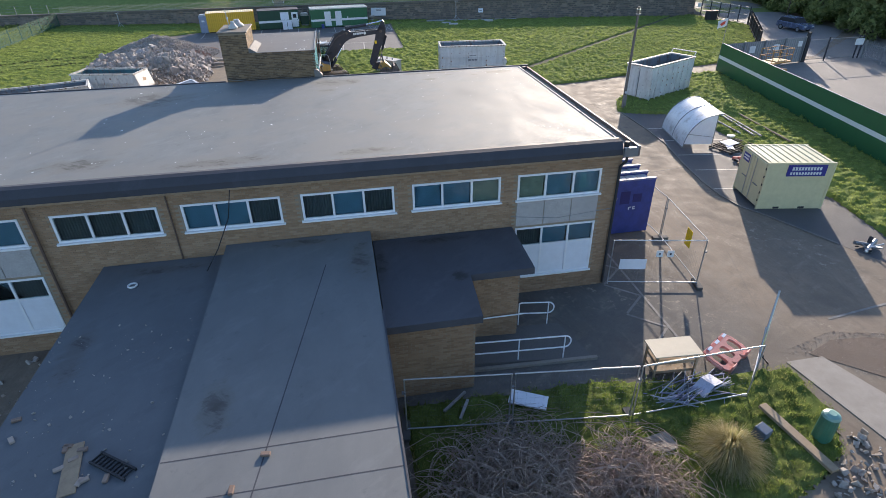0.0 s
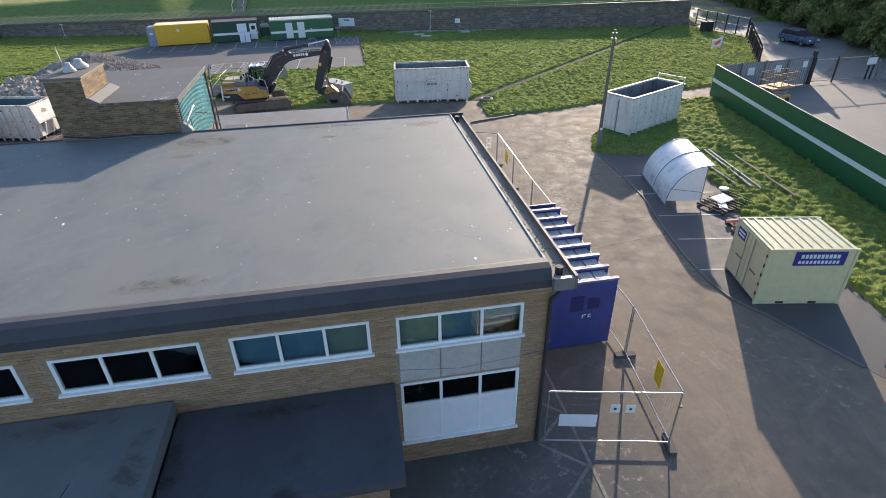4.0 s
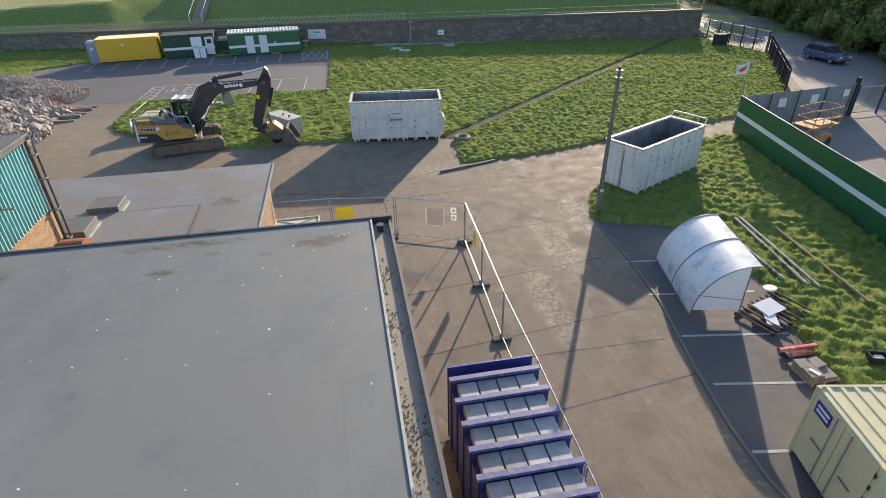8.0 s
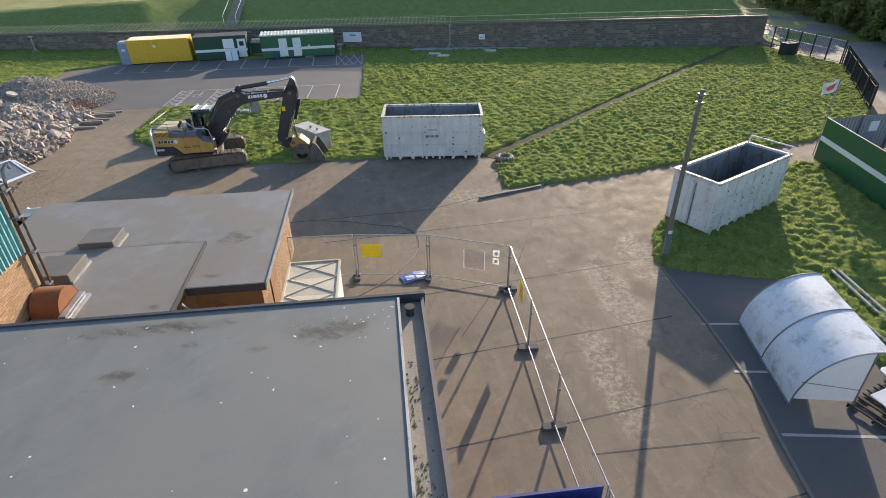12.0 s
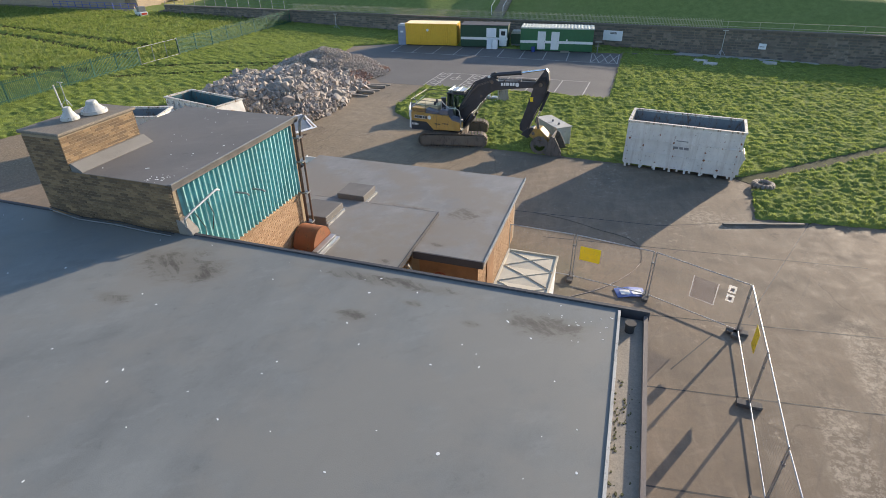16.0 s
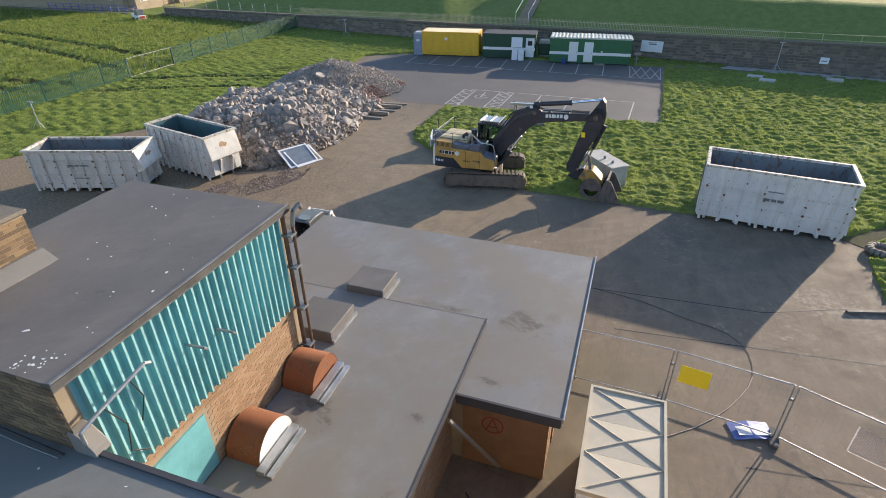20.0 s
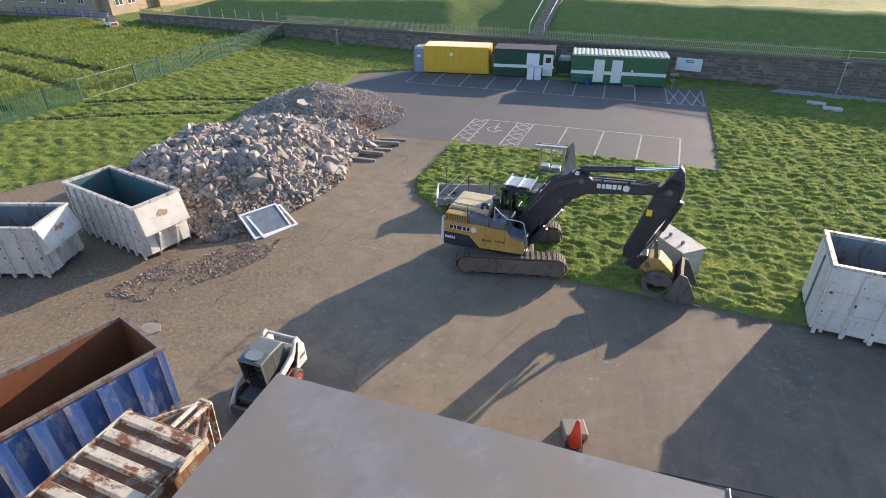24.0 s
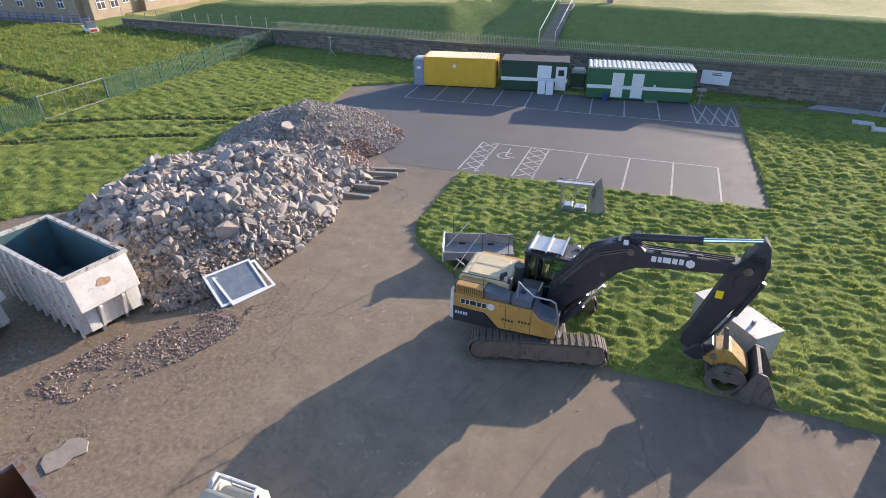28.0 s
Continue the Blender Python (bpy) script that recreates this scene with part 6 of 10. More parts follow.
part("body", B().side([(-0.55, 0.3), (0.55, 0.3), (0.6, 1.3), (0.4, 1.65), (-0.4, 1.65), (-0.6, 1.3)], -0.5, 0.5), M_greendark, th, bevel=0.06)
part("lid", B().side([(-0.62, 1.35), (0.62, 1.35), (0.42, 1.72), (-0.42, 1.72)], -0.54, 0.54), M_tankpale, th, "pale domed lid", bevel=0.08)
part("base", B().box(-0.5, 0.5, -0.45, 0.45, 0, 0.3), M_greysteel, th)
th = thing("post_box", pose(5.05, 81.9, 0, 0, 0, 5), "small grey box on a post at the cabin's corner", "box")
part("post", B().box(-0.05, 0.05, -0.05, 0.05, 0, 1.1), M_greysteel, th)
part("box", B().box(-0.3, 0.35, -0.2, 0.2, 1.1, 1.3), M_pathc, th, bevel=0.03)
part("shelf", B().box(-0.25, 0.2, -0.16, 0.16, 0.75, 0.82), M_pathc, th)
for i, x in enumerate((-7.0, -6.35)):
    solid("gas_locker", B().box(0, 0.58, 0, 0.5, 0, 1.05), M_whitepanel, "small grey-white locker beside the cabin", "locker", "lockers", m=pose(x, 81.55, 0, 0, 0, 6), bevel=0.03)

# ---- hoardings and gates ----


def hoarding():
    p, q = Vector((34.4, 46.8, 0)), Vector((28.2, 16.0, 0))
    th = thing("green_hoarding", along(p, q), "tall dark-green plywood hoarding with a narrow white band", "hoarding")
    ln = (q - p).length
    n_ = int(ln / 1.22)
    w = ln / n_
    me = B().box(0, w - 0.003, -0.02, 0.02, 0.02, 2.45).mesh("panel", M_green)
    mb = B().box(0, w - 0.002, -0.027, -0.02, 1.16, 1.44).mesh("band", M_stripe)
    for i in range(n_):
        o = new("panel", me)
        o.parent = th
        o.location = (i * w, 0.002 * ((i * 7) % 3 - 1), 0)
        s = new("band", mb)
        s.parent = o
        part("post", B().box(i * w - 0.05, i * w + 0.05, 0.022, 0.12, 0, 2.3), M_wood, th)
    part("cap", B().box(0, ln, -0.03, 0.03, 2.45, 2.48), M_galv, th)
    th2 = thing("grey_hoarding", along((34.6, 47.0), (44.4, 48.2)), "grey steel sheet hoarding with white notices", "hoarding")
    b = B()
    corrugated(b, 9.9, 0.05, 2.3, 0, -1, 40, 0.04)
    part("sheet", b, plain("grey_sheet", (0.30, 0.31, 0.32), 0.5, 0.3, var=0.2), th2)
    for i in range(5):
        part("post", B().box(i * 2.4, i * 2.4 + 0.1, -0.16, -0.06, 0, 2.4), M_greysteel, th2)
    part("end_post", B().box(9.85, 10.1, -0.15, 0.1, 0, 2.75), M_dark, th2)
    for x in (3.2, 6.0):
        part("notice", B().box(x, x + 0.65, -0.075, -0.06, 1.3, 1.9), M_stripe, th2)
    part("notice", B().box(8.9, 9.4, -0.075, -0.06, 1.5, 2.0), M_stripe, th2)


hoarding()


def lamp_post():
    th = thing("lamp_post", pose(20.4, 37.35, 0), "tall bare wooden pole leaning slightly beside the skip", "pole")
    part("shaft", B().tube((0, 0, 0), (0.1, 0.03, 7.1), 0.11, 12, 0.075), plain("old_pole", (0.16, 0.14, 0.12), 0.85, var=0.3), th)
    part("base_box", B().box(-0.13, 0.13, -0.16, -0.08, 0.3, 1.1), M_greysteel, th)
    part("notice", B().box(-0.08, 0.08, -0.16, -0.13, 1.25, 1.4), M_stripe, th)
    for z in (6.6, 6.9):
        part("bracket", B().box(-0.02, 0.2, -0.12, 0.14, z, z + 0.05), M_greysteel, th)


lamp_post()


def shelter():
    """The arched cycle shelter: x along its length, arch across y."""
    th = thing("cycle_shelter", along((20.3, 29.05), (21.1, 32.9)), "arched translucent cycle shelter, streaked with dirt", "shelter")
    L = 3.95
    n_ = 16
    prof = []
    for i in range(n_ + 1):
        w = math.pi * 0.5 * i / n_
        prof.append((-1.95 * (1 - math.cos(w)), 2.12 * math.sin(w)))
    prof.append((-2.1, 2.1))
    k = len(prof)
    for j in range(2):
        x0, x1 = j * L / 2 + 0.01, (j + 1) * L / 2 - 0.01
        v = [(x, y, z) for x in (x0, x1) for y, z in prof] + [(x, y + 0.0, z - 0.02) for x in (x0, x1) for y, z in prof]
        f = [(i, i + 1, k + i + 1, k + i) for i in range(k - 1)]
        part("roof_sheet", B().add(v[:2 * k], f), bpy.data.materials.get("shelter_sheet") or sheet_mat(), th, "dirty translucent roof sheet", smooth=True)
    for x in (0.0, L / 2, L):
        part("hoop", B().path([(x, y, z + 0.01) for y, z in prof], 0.025, 6), M_greysteel, th)
    for x in (0.02, L - 0.02):
        end = [(y, z) for y, z in prof if y > -1.72] + [(-1.72, 2.08), (-1.72, 0.25)]
        part("end_panel", B().add([(x, y, max(z, 0.25)) for y, z in end] , [tuple(range(len(end)))]), M_whitepanel, th, "white end panel")
        part("end_frame", B().tube((x, -0.1, 0.9), (x, -1.72, 0.7), 0.015, 6).tube((x, -1.75, 0), (x, -1.75, 2.08), 0.025, 6), M_greysteel, th)
    part("base_rail", B().box(0, L, -0.05, 0.05, 0, 0.06), M_greysteel, th)


def sheet_mat():
    n = Nodes("shelter_sheet")
    v = n.coord(True)
    big = n.noise(v, 1.3, 6.0, 0.7)
    fine = n.noise(v, 9.0, 6.0, 0.7)
    col = n.mix(n.ramp(big, [(0.5, 0.0), (0.68, 0.8)]), (0.66, 0.70, 0.74), (0.20, 0.20, 0.18))
    col = n.mix(0.25, col, n.ramp(fine, [(0.3, (0.25, 0.25, 0.23)), (0.7, (0.75, 0.78, 0.8))]))
    return n.done(col, 0.3)


shelter()

# ---- excavator ----
M_exgrey = plain("excavator_grey", (0.034, 0.037, 0.047), 0.46, var=0.4)
M_exyel = worn("excavator_yellow", (0.52, 0.30, 0.075), (0.25, 0.175, 0.095), 0.36, 0.42, 2.2)
M_excream = plain("hood_cream", (0.64, 0.52, 0.31), 0.55, var=0.15)
M_track = worn("track_steel", (0.175, 0.14, 0.108), (0.115, 0.092, 0.076), 0.45, 0.8, 2.0)
M_chrome = plain("chrome_rod", (0.7, 0.72, 0.75), 0.15, 1.0, var=0.05, relief=0)
M_cabglass = glass_mat("cab_glass", (0.62, 0.72, 0.72))
M_bucket = worn("bucket_steel", (0.135, 0.118, 0.105), (0.085, 0.075, 0.068), 0.45, 0.7, 2.5)
M_hitch = worn("hitch_yellow", (0.44, 0.26, 0.06), (0.15, 0.115, 0.085), 0.43, 0.55, 4.0)


def excavator():
    th = thing("excavator", pose(-1.7, 51.85, 0, 0, 0, -4), "yellow and dark-grey tracked excavator with a selector bucket resting down", "excavator")
    tm = pose(0.05, 0.12, 0, 0, 0, 16.4)
    for k, y in enumerate((-1.32, 1.32)):
        n_ = 46
        Lh, R = 1.72, 0.44
        per = 4 * Lh + 2 * math.pi * R
        tr = part("track_frame", B().side([(-1.95, 0.44), (-1.8, 0.2), (-1.5, 0.14), (1.5, 0.14), (1.8, 0.2), (1.95, 0.44), (1.8, 0.7), (1.5, 0.78), (-1.5, 0.78), (-1.8, 0.7)], y - 0.24, y + 0.24, tm), M_track, th, "dusty brown track frame", bevel=0.04)
        for x in (-Lh, Lh):
            part("sprocket", B().tube(tm @ Vector((x, y - 0.22, R)), tm @ Vector((x, y + 0.22, R)), 0.36, 18), M_track, tr)
        for i in range(5):
            part("roller", B().tube(tm @ Vector((-1.3 + 0.65 * i, y - 0.2, 0.2)), tm @ Vector((-1.3 + 0.65 * i, y + 0.2, 0.2)), 0.13, 12), M_track, tr)
        shoe = B().box(-0.085, 0.085, -0.3, 0.3, -0.03, 0.0).box(-0.025, -0.005, -0.3, 0.3, -0.001, 0.022).mesh("track_shoe", M_track)
        for i in range(n_):
            s = per * i / n_
            if s < 2 * Lh:
                x, z, a = -Lh + s, 2 * R, 0
            elif s < 2 * Lh + math.pi * R:
                w = (s - 2 * Lh) / R
                x, z, a = Lh + R * math.sin(w), R + R * math.cos(w), w
            elif s < 4 * Lh + math.pi * R:
                x, z, a = Lh - (s - 2 * Lh - math.pi * R), 0.0, math.pi
            else:
                w = (s - 4 * Lh - math.pi * R) / R
                x, z, a = -Lh - R * math.sin(w), R - R * math.cos(w), math.pi + w
            o = new("track_shoe", shoe)
            o.parent = th
            o.matrix_basis = tm @ Matrix.Translation((x, y, z + 0.035)) @ pose(0, 0, 0, 0, math.degrees(a), 0)
    part("undercarriage", B().box(-0.9, 0.9, -1.1, 1.1, 0.45, 0.85, tm), M_track, th, bevel=0.05)
    part("slew_ring", B().tube((0, 0, 0.85), (0, 0, 1.06), 0.65, 24), M_exgrey, th)
    part("deck", B().prism([(-2.0, -1.3), (1.0, -1.3), (1.0, 1.3), (-2.0, 1.3)], 1.02, 1.2), M_exgrey, th, bevel=0.03)
    cw = part("counterweight", B().prism([(-2.0, -1.3), (-2.0, 1.3), (-2.3, 1.25), (-2.52, 0.7), (-2.56, 0.0), (-2.52, -0.7), (-2.3, -1.25)], 0.92, 2.0), M_exgrey, th, bevel=0.05)
    part("rear_edge", B().side([(-2.48, 1.0), (-2.34, 0.95), (-2.33, 2.05), (-2.42, 2.1)], -1.345, -1.12), M_stripe, cw, "white rear corner", bevel=0.02)
    sd = part("side_cover", B().side([(-2.33, 1.46), (-1.3, 1.46), (-0.82, 1.0), (0.95, 1.1), (0.95, 1.62), (0.42, 1.72), (0.2, 1.98), (-2.33, 1.98)], -1.34, -0.75), M_exyel, th, "orange-yellow side cover", bevel=0.02)
    part("lower_cover", B().side([(-2.34, 0.9), (-0.9, 0.94), (-0.86, 1.0), (-1.32, 1.45), (-2.34, 1.45)], -1.336, -0.76), M_exgrey, th, "slate-grey lower side cover")
    for x in (-0.62, 0.17):
        part("seam", B().box(x, x + 0.014, -1.346, -1.34, 1.1, 1.96), M_exgrey, sd)
    for i, (w_, h_) in enumerate(((0.13, 0.15), (0.1, 0.15), (0.2, 0.15), (0.13, 0.15), (0.12, 0.15))):
        x = (-2.08, -1.91, -1.78, -1.54, -1.37)[i]
        part("logo_bar", B().box(x - 0.015, x + w_ + 0.015, -1.344, -1.34, 1.645, 1.685 + h_), M_stripe, sd)
        part("logo_bar", B().box(x, x + w_, -1.347, -1.344, 1.66, 1.67 + h_), M_dark, sd)
    part("logo_badge", B().side([(-1.2, 1.69), (-1.09, 1.62), (-0.98, 1.69), (-0.98, 1.82), (-1.09, 1.89), (-1.2, 1.82)], -1.346, -1.34), M_stripe, sd)
    marks(sd, pose(0, -1.342, 0), [(-0.72 + 0.1 * i, -0.66 + 0.1 * i, 1.36, 1.44) for i in range(4)] + [(-0.2 + 0.1 * i, -0.14 + 0.1 * i, 1.42, 1.5) for i in range(4)], M_exgrey, "lettering")
    marks(th, pose(0, -1.338, 0), [(-2.28 + 0.09 * i, -2.22 + 0.09 * i, 1.2, 1.32) for i in range(5)], M_stripe, "lettering")
    part("deck_cover", B().box(-2.3, 0.1, 0.75, 1.32, 1.2, 2.05), M_exyel, th, bevel=0.03)
    part("hood", B().side([(-2.38, 1.9), (-0.72, 1.9), (-0.72, 2.26), (-0.8, 2.36), (-2.26, 2.36), (-2.38, 2.24)], -0.74, 0.72), M_excream, th, "cream engine hood", bevel=0.03)
    part("hood_lid", B().box(-2.1, -1.0, -0.6, 0.55, 2.36, 2.385), M_excream, th, bevel=0.008)
    gb = part("grille_box", B().box(-2.28, -1.38, -1.28, -0.76, 1.98, 2.28), M_exyel, th, "yellow slotted cooling box", bevel=0.015)
    for i in range(12):
        part("slot", B().box(-2.22 + 0.07 * i, -2.19 + 0.07 * i, -1.286, -1.279, 2.03, 2.24), M_exgrey, gb)
    part("walkway", B().side([(-1.36, 1.985), (-0.45, 1.985), (-0.45, 2.1), (-1.36, 2.25)], -1.26, -0.76), plain("slate_panel", (0.13, 0.135, 0.165), 0.45, var=0.2), th, "slate-grey sloping walkway", bevel=0.015)
    part("exhaust", B().path([(-1.0, -0.62, 2.3), (-1.0, -0.62, 2.52), (-0.86, -0.62, 2.6)], 0.07, 10), M_exgrey, th)
    part("air_filter", B().tube((-0.55, -0.25, 1.95), (-0.55, -0.25, 2.72), 0.14, 12).tube((-0.55, -0.25, 2.72), (-0.55, -0.25, 2.78), 0.17, 12), M_exgrey, th)
    part("oil_tank", B().box(-0.5, 0.2, -0.72, 0.0, 1.2, 2.2), M_exgrey, th, bevel=0.03)
    part("fuel_box", B().box(-0.44, 0.16, -1.31, -0.62, 1.985, 2.3), bpy.data.materials["slate_panel"], th, "slate-grey fuel tank top", bevel=0.03)
    part("fuel_cap", B().tube((-0.2, -0.95, 2.3), (-0.2, -0.95, 2.38), 0.08, 12), M_exgrey, th)
    part("tool_box", B().side([(0.2, 1.5), (0.95, 1.5), (0.95, 1.72), (0.3, 1.86), (0.2, 2.2)], -1.3, -0.66), bpy.data.materials["slate_panel"], th, "slate-grey step box", bevel=0.02)
    part("step_plate", B().box(0.94, 1.1, -1.25, -0.95, 1.12, 1.16), M_galv, th)
    part("handrail", B().path([(-0.29, -1.26, 2.25), (-0.29, -1.26, 2.86), (-0.1, -1.26, 2.68), (0.2, -1.26, 2.46), (0.72, -1.26, 2.45), (0.86, -1.26, 2.38), (0.99, -1.26, 1.8), (1.0, -1.26, 1.15)], 0.026, 8), M_galv, th)
    for y in (-1.3, 1.3):
        part("guard_rail", B().path([(-2.3, y, 1.95), (-2.3, y, 2.78), (-0.5, y, 2.78), (-0.5, y, 2.0)], 0.014, 6).path([(-2.3, y, 2.5), (-0.5, y, 2.5)], 0.012, 6).path([(-1.36, y, 2.0), (-1.36, y, 2.78)], 0.012, 6), M_exgrey, th)
    part("guard_rail", B().path([(-2.35, -1.3, 2.78), (-2.35, 1.3, 2.78)], 0.016, 6), M_exgrey, th)
    part("mirror", B().box(-0.62, -0.5, -1.36, -1.2, 2.75, 2.95), M_exgrey, th, bevel=0.015)
    part("camera_mast", B().path([(-2.4, -0.2, 2.3), (-2.62, -0.4, 2.62)], 0.03, 6), M_galv, th)
    # cab
    x0, x1, y0, y1, z0, z1 = -0.55, 1.12, 0.32, 1.3, 1.2, 2.86
    cab = part("cab", B().box(x0, x1, y0, y1, z0, z0 + 0.6).box(x0, x0 + 0.12, y0, y1, z0 + 0.6, z1), M_exgrey, th, "dark operator's cab", bevel=0.03)
    for x in (x0 + 0.36, x1 - 0.07):
        for y in (y0, y1 - 0.07):
            part("cab_pillar", B().box(x, x + 0.07, y, y + 0.07, z0 + 0.6, z1), M_exgrey, cab)
    part("cab_roof", B().prism([(x0 - 0.03, y0 - 0.03), (x1 - 0.1, y0 - 0.03), (x1 + 0.08, y0 + 0.15), (x1 + 0.14, 0.81), (x1 + 0.08, y1 - 0.15), (x1 - 0.1, y1 + 0.03), (x0 - 0.03, y1 + 0.03)], z1, z1 + 0.1), M_exgrey, cab, bevel=0.03)
    part("roof_rail", B().path([(0.75, 0.36, z1 + 0.16), (1.1, 0.42, z1 + 0.16), (1.24, 0.8, z1 + 0.15), (1.1, 1.2, z1 + 0.16)], 0.018, 6), M_galv, cab)
    for y in (0.45, 1.15):
        part("work_light", B().box(0.95, 1.05, y - 0.07, y + 0.07, z1 + 0.1, z1 + 0.2), M_stripe, cab, bevel=0.015)
    part("roof_guard", B().box(-0.42, 0.62, 0.35, 1.25, z1 + 0.22, z1 + 0.25), M_galv, cab, "pale roof guard plate")
    for gx in (-0.42, 0.1, 0.6):
        part("guard_bar", B().box(gx, gx + 0.05, 0.2, 1.42, z1 + 0.25, z1 + 0.31), M_galv, cab)
    for gx in (-0.36, 0.52):
        for gy in (0.4, 1.1):
            part("guard_leg", B().box(gx, gx + 0.05, gy, gy + 0.05, z1 + 0.1, z1 + 0.22), M_exgrey, cab)
    g = part("cab_window", B().box(x0 + 0.13, x1 - 0.07, y0 + 0.02, y0 + 0.03, z0 + 0.6, z1), M_cabglass, cab)
    g2 = part("cab_window", B().box(x1 - 0.03, x1 - 0.02, y0 + 0.07, y1 - 0.07, z0 + 0.3, z1), M_cabglass, cab)
    g3 = part("cab_window", B().box(x0 + 0.13, x1 - 0.07, y1 - 0.03, y1 - 0.02, z0 + 0.6, z1), M_cabglass, cab)
    part("cab_seat", B().box(-0.1, 0.35, 0.6, 1.05, z0 + 0.6, z0 + 0.75).box(-0.15, 0.0, 0.6, 1.05, z0 + 0.75, z0 + 1.4), M_dark, cab, bevel=0.03)
    # boom
    boom = part("boom", B().side([(0.4, 1.32), (0.8, 1.3), (1.18, 1.88), (1.82, 2.52), (2.36, 3.22), (2.8, 3.5), (3.6, 3.66), (4.95, 3.84), (5.45, 3.86), (5.72, 4.0), (5.7, 4.2), (5.32, 4.2), (4.0, 4.13), (2.95, 4.06), (2.72, 4.22), (2.45, 4.28), (2.0, 4.14), (1.56, 3.9), (1.05, 3.12), (0.55, 2.42), (0.4, 1.9)], -0.28, 0.18), M_exgrey, th, "dark-grey boom with a white logo shape", bevel=0.03)
    for i, (w_, h_) in enumerate(((0.13, 0.15), (0.1, 0.15), (0.2, 0.15), (0.13, 0.15), (0.12, 0.15))):
        x = (3.16, 3.33, 3.46, 3.7, 3.87)[i]
        part("logo_bar", B().box(x, x + w_, -0.288, -0.281, 3.83 + 0.06 * i / 4, 3.85 + h_ + 0.06 * i / 4), M_stripe, boom)
    part("logo_badge", B().side([(4.05, 3.9), (4.16, 3.83), (4.27, 3.9), (4.27, 4.03), (4.16, 4.1), (4.05, 4.03)], -0.289, -0.281), M_stripe, boom)
    part("boom_web", B().side([(1.2, 2.1), (1.75, 2.62), (2.3, 3.32), (2.6, 3.62), (2.62, 4.1), (2.05, 4.02), (1.62, 3.8), (1.12, 3.05)], -0.292, -0.281), M_exgrey, boom)
    part("arm_cylinder", B().tube((2.5, -0.05, 4.36), (4.28, -0.05, 4.62), 0.115, 14).tube((4.24, -0.05, 4.615), (4.34, -0.05, 4.63), 0.135, 14), M_exgrey, boom)
    part("cylinder_rod", B().tube((4.3, -0.05, 4.62), (5.72, -0.05, 4.9), 0.058, 10), M_chrome, boom)
    part("boom_light", B().box(2.36, 2.5, -0.4, -0.29, 4.24, 4.36), M_stripe, boom, bevel=0.015)
    part("hand_rail", B().path([(3.0, -0.26, 4.07), (3.0, -0.26, 4.2), (4.4, -0.26, 4.3), (4.4, -0.26, 4.16)], 0.014, 6), M_galv, boom)
    part("cylinder_mount", B().side([(2.5, 4.2), (2.85, 4.25), (2.75, 4.55), (2.6, 4.52)], -0.15, 0.05), M_exgrey, boom)
    for y in (-0.42, 0.26):
        bc = part("boom_cylinder", B().tube((1.0, y, 1.2), (1.5, y, 1.95), 0.115, 14), M_exgrey, th)
        part("cylinder_rod", B().tube((1.5, y, 1.95), (2.05, y, 2.8), 0.06, 10), M_chrome, bc)
    for i in range(3):
        part("hose", B().path([(0.7, -0.2 + 0.1 * i, 2.75), (1.45, -0.2 + 0.1 * i, 3.86), (2.5, -0.2 + 0.1 * i, 4.34), (3.0, -0.2 + 0.1 * i, 4.16), (4.6, -0.2 + 0.1 * i, 4.24), (5.2, -0.15 + 0.1 * i, 4.24)], 0.025, 6), M_dark, th)
    for x, z, q in ((2.6, 4.0, 0.1), (0.62, 1.55, 0.14), (5.55, 4.08, 0.12), (1.95, 3.1, 0.08)):
        part("pivot_pin", B().tube((x, -0.33, z), (x, 0.23, z), q, 14), M_track, boom)
    for x in (1.5, 2.2, 3.3, 4.2):
        zt = 3.78 if x < 2 else (4.18 if x < 3 else (4.08 if x < 4 else 4.14))
        part("hose_clamp", B().box(x, x + 0.08, -0.24, 0.14, zt, zt + 0.08), M_exgrey, boom)
    for i, y in enumerate((-0.31, -0.33)):     # steel pipes along the boom's side, slack hoses at its joints
        part("pipe", B().path([(0.75, y, 2.55 - 0.08 * i), (1.35, y, 3.35 - 0.08 * i), (1.75, y, 3.78 - 0.08 * i), (2.5, y, 4.08 - 0.06 * i), (2.62, y, 4.12)], 0.018, 6), M_bucket, boom)
    for i in range(4):
        part("hose", B().path([(5.1, -0.34 + 0.04 * i, 3.95), (5.5, -0.4 + 0.04 * i, 4.35 + 0.06 * i), (5.85, -0.38 + 0.04 * i, 4.3 + 0.07 * i), (5.95, -0.32 + 0.03 * i, 3.9)], 0.022, 6), M_dark, boom)
    for i in range(3):
        part("hose", B().path([(5.9, -0.28, 3.7 - 0.1 * i), (5.62, -0.3 - 0.03 * i, 2.9), (5.3, -0.3 - 0.03 * i, 2.1), (4.95, -0.34 - 0.04 * i, 1.5), (5.15, -0.4, 1.15)], 0.02, 6), M_dark, th)
    for i in range(4):
        part("hose", B().path([(0.3, -0.5 + 0.08 * i, 1.5), (0.75, -0.52 + 0.06 * i, 2.25 + 0.05 * i), (1.2, -0.34 + 0.04 * i, 2.5)], 0.022, 6), M_dark, th)
    # arm
    arm = part("arm", B().side([(5.4, 4.42), (5.62, 4.78), (5.74, 5.0), (5.91, 4.8), (6.02, 4.3), (5.97, 3.83), (5.84, 3.4), (5.45, 2.63), (5.2, 2.0), (5.02, 1.4), (4.75, 1.1), (4.45, 1.25), (4.42, 1.55), (4.58, 2.0), (4.8, 2.75), (5.02, 3.5), (5.12, 3.86), (5.32, 4.0)], -0.24, 0.14), M_exgrey, th, "dark-grey dipper arm", bevel=0.03)
